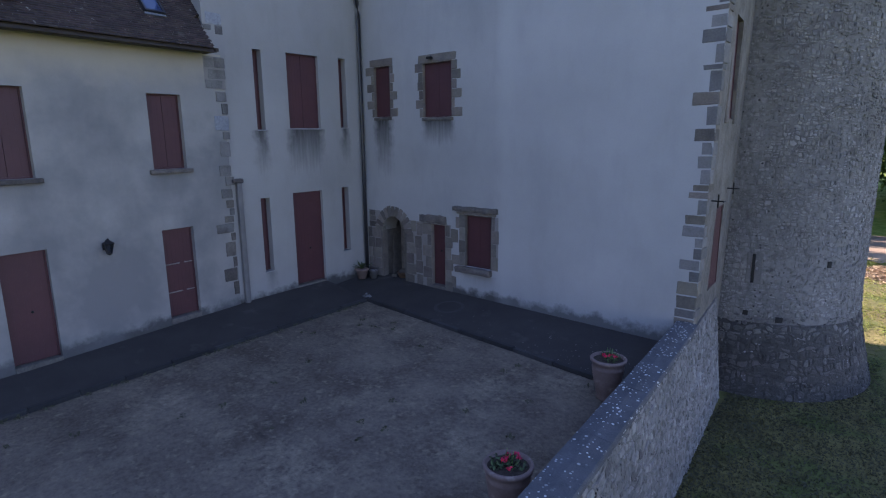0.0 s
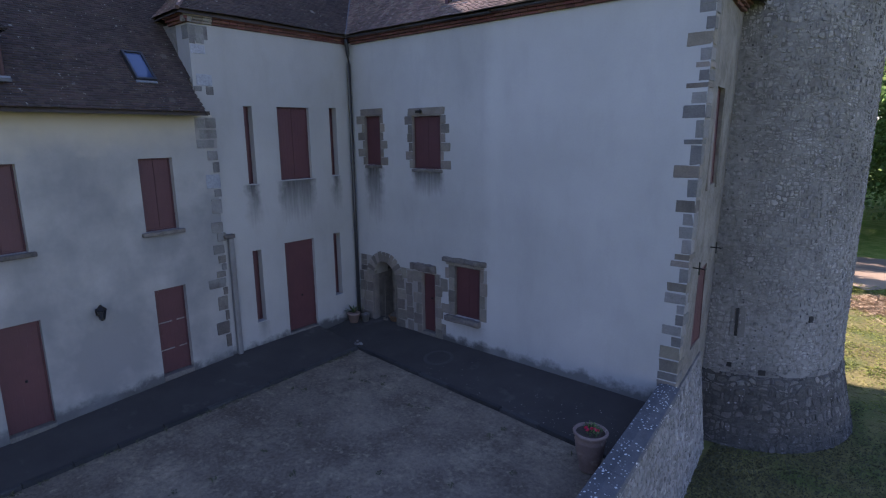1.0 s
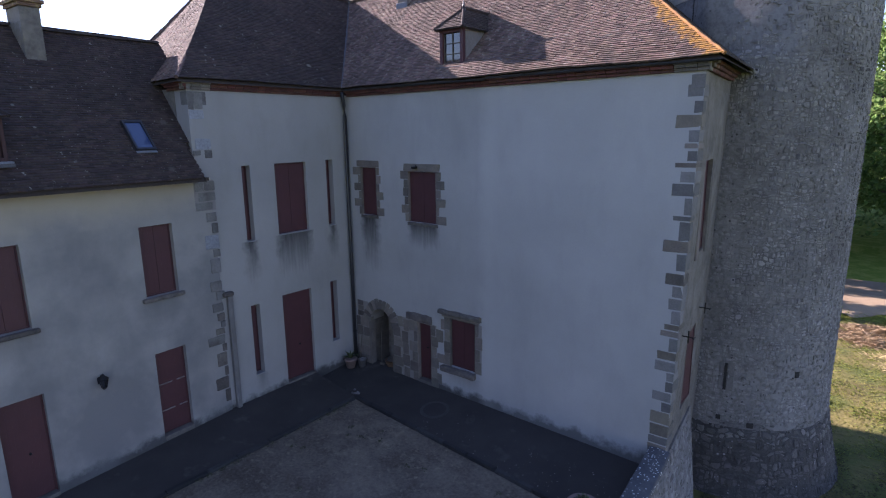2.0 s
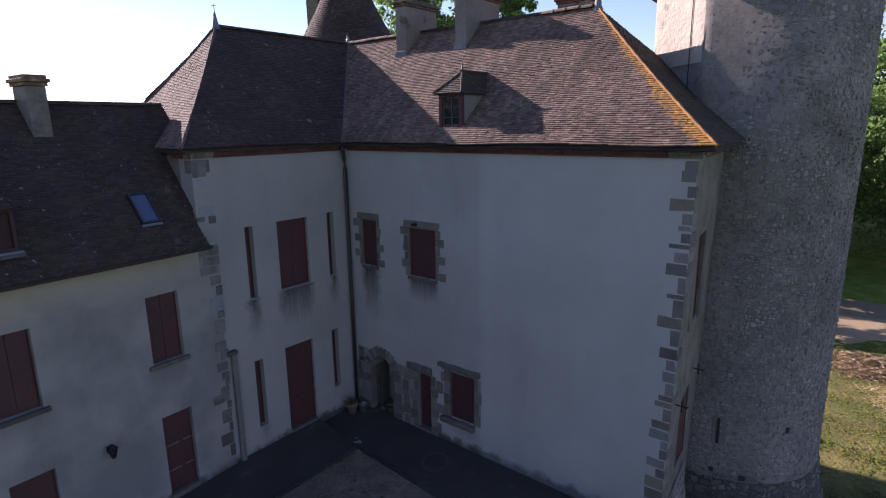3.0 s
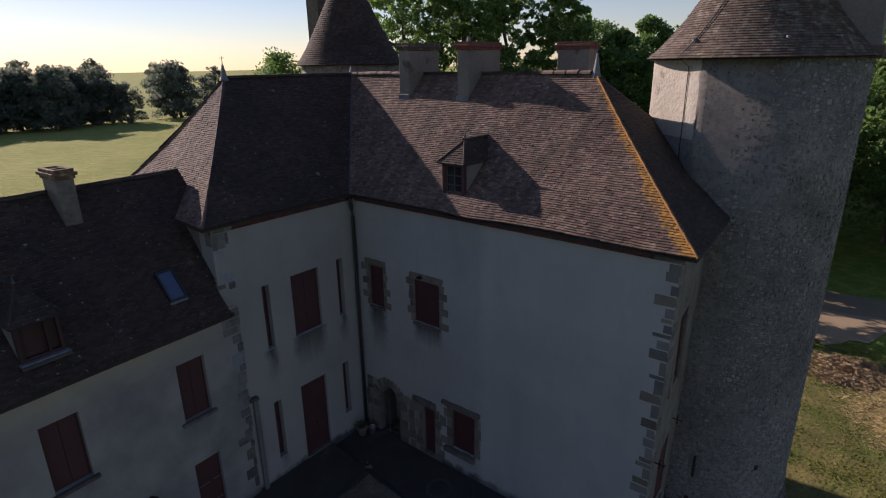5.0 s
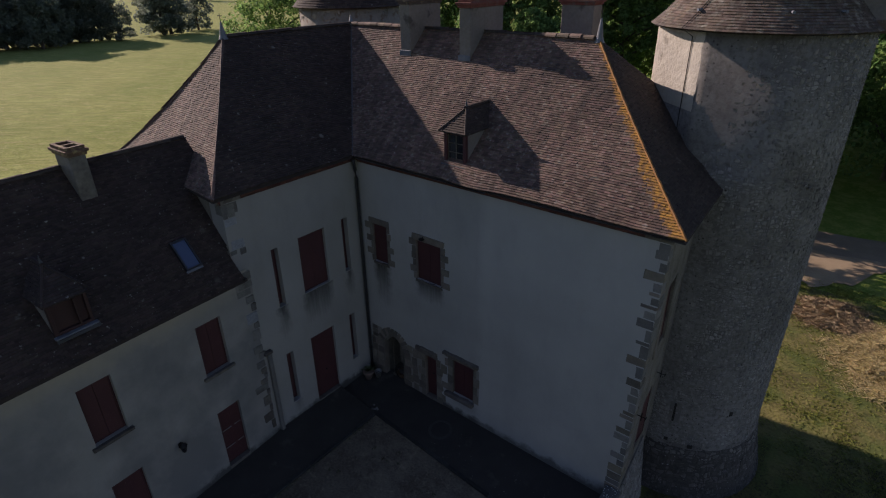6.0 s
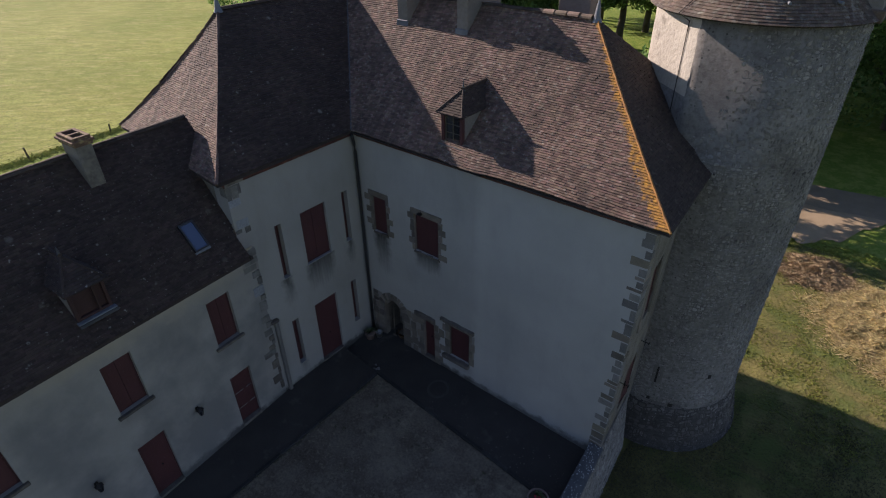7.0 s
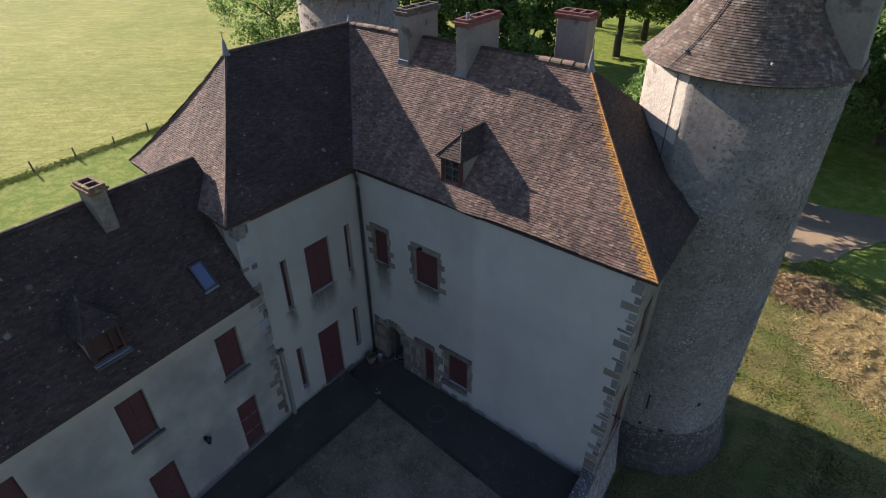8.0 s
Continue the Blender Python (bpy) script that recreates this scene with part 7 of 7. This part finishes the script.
# ---- trees ----
def tree(name, x, y, height, crown_r, trunk_r, crown_from, label, seed, leaves=5200, leaf=0.16, clumps=46, material=None, group="", loose=1.0):
    """A tapered trunk that forks into limbs, and a crown of leafy clumps with gaps."""
    material = material or M_LEAF
    r = random.Random(seed)
    z0 = LOW - 0.1
    t = thing(name, (x, y, z0), label, "tree", group)
    bm = bmesh.new()
    top = z0 + height * 0.86
    pts = [(x + 0.25 * noise.noise(Vector((k * 0.7, seed, 0))) * k * 0.5, y + 0.25 * noise.noise(Vector((k * 0.7, seed, 5))) * k * 0.5, z0 + (top - z0) * k / 8) for k in range(9)]
    tube(bm, pts, trunk_r, trunk_r * 0.15, 10)
    tips = []
    for k in range(12):
        f = crown_from + (0.85 - crown_from) * (k + r.random()) / 12
        i = min(7, int(f * 8 / 0.9))
        a = 2.4 * k + r.uniform(-0.5, 0.5)
        p = Vector(pts[i])
        ln = crown_r * r.uniform(0.6, 1.0) * (1.15 - 0.6 * f)
        q = p + Vector((math.cos(a) * ln * 0.5, math.sin(a) * ln * 0.5, ln * 0.35))
        e = p + Vector((math.cos(a) * ln, math.sin(a) * ln, ln * 0.55))
        tube(bm, [p, q, e], trunk_r * 0.38, trunk_r * 0.08, 6)
        tips += [q, e]
    part("trunk", bm, M_BARK, t, smooth=True)
    shapes = []
    per = max(20, leaves // clumps)
    for k in range(clumps):
        if k < len(tips):
            c = tips[k] + Vector((r.gauss(0, 0.4), r.gauss(0, 0.4), r.gauss(0.3, 0.4)))
        else:
            f = r.random()
            zz = z0 + height * (crown_from + (1 - crown_from) * f)
            prof = math.sin(math.pi * min(1.0, 0.12 + 0.88 * f) ** 0.8) ** 0.6
            a, rr = r.uniform(0, 6.28), crown_r * prof * math.sqrt(r.random())
            c = Vector((x + rr * math.cos(a), y + rr * math.sin(a), zz))
        s = crown_r * r.uniform(0.16, 0.34) * loose
        shapes.append(leaf_cards(r, c, (s, s, s * 0.75), per, leaf))
    part("crown", merged(shapes), material, t, "leafy uneven crown")
    return t


POPLARS = [(-37, 43, 30, 7.0, 0.55, 0.25), (-31.5, 48, 31, 7.5, 0.6, 0.22), (-26.5, 50, 29, 6.5, 0.5, 0.22), (-20.5, 54, 23.5, 5.5, 0.45, 0.2), (-14.6, 57.4, 18, 6.0, 0.5, 0.3), (-15.2, 67.5, 20, 6.5, 0.45, 0.18), (-11.0, 71, 18.5, 6.0, 0.45, 0.18)]
DRIVE_TREES = [(14.5, 44, 22, 7.0, 0.5, 0.1), (20.5, 46, 22, 7.5, 0.5, 0.1), (25.5, 40, 20, 6.5, 0.45, 0.1), (20.5, 37.0, 17, 6.5, 0.45, 0.28), (16.0, 55, 22, 7.5, 0.5, 0.08), (9.0, 58, 19, 7.0, 0.5, 0.1), (3.0, 62, 18, 7.0, 0.5, 0.1), (29, 52, 22, 8.0, 0.5, 0.1), (-54, 35.6, 16, 7.5, 0.4, 0.04), (-24, 72, 20, 8.0, 0.5, 0.1), (-12, 78, 20, 8.0, 0.5, 0.08), (2, 80, 20, 8.0, 0.5, 0.08)]
# The first four are added unseen behind the tower to shade the drive.
LOW_TREES = [(5.5, 30.5, 11, 4.2, 0.35, 0.08), (3.2, 36, 13, 4.6, 0.35, 0.05), (5.0, 42, 14, 5.2, 0.4, 0.05), (3.0, 23.2, 10, 3.2, 0.3, 0.42), (-22, 36, 12, 5.0, 0.35, 0.05), (-16.5, 39, 12, 5.0, 0.35, 0.05), (-28, 34, 12.5, 5.0, 0.35, 0.05)]
for k, (x, y, h, cr, t_r, cf) in enumerate(POPLARS + DRIVE_TREES + LOW_TREES):
    tree("tree", x, y, h, cr, t_r, cf, "tall leafy poplar behind the house" if k < 3 else "broad leafy tree beside the drive", 100 + k, 22000 if k < 7 else (2000 if y == 23.2 else 20000 if k > 18 else 14000), 0.24 if k < 7 else 0.23, 300 if k < 7 else 150, group="trees behind the house", loose=0.5 if k < 7 else 0.75)
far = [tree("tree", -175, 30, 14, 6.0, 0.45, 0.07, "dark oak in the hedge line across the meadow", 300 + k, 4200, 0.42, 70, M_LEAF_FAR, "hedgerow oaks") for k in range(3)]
fr_ = random.Random(77)
far[0].location = (-168, 24, LOW)
far[1].location = (-162, 36, LOW)
far[2].location = (-166, 49, LOW)
SPOTS = []
for k in range(34):
    yy = -6 + 2.8 * k
    if 59 < yy < 70 or 76 < yy < 84:
        continue
    SPOTS.append((-158 - 0.1 * yy + fr_.uniform(-7, 7), yy, fr_.uniform(0.75, 1.15) * (1.0 if yy > 10 else 1.2)))
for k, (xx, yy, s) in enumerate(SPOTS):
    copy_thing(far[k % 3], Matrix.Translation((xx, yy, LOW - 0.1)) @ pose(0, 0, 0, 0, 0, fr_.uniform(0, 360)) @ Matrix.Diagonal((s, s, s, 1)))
for k in range(40):
    a = math.radians(78 + 5.2 * k)
    rr = fr_.uniform(260, 420)
    xx, yy = rr * math.cos(a), rr * math.sin(a)
    if abs(yy - 60) < 60 and xx < 0 and rr < 240:
        continue
    s = fr_.uniform(0.9, 1.4)
    copy_thing(far[k % 3], Matrix.Translation((xx, yy, LOW - 0.4)) @ pose(0, 0, 0, 0, 0, fr_.uniform(0, 360)) @ Matrix.Diagonal((s, s, s, 1)))
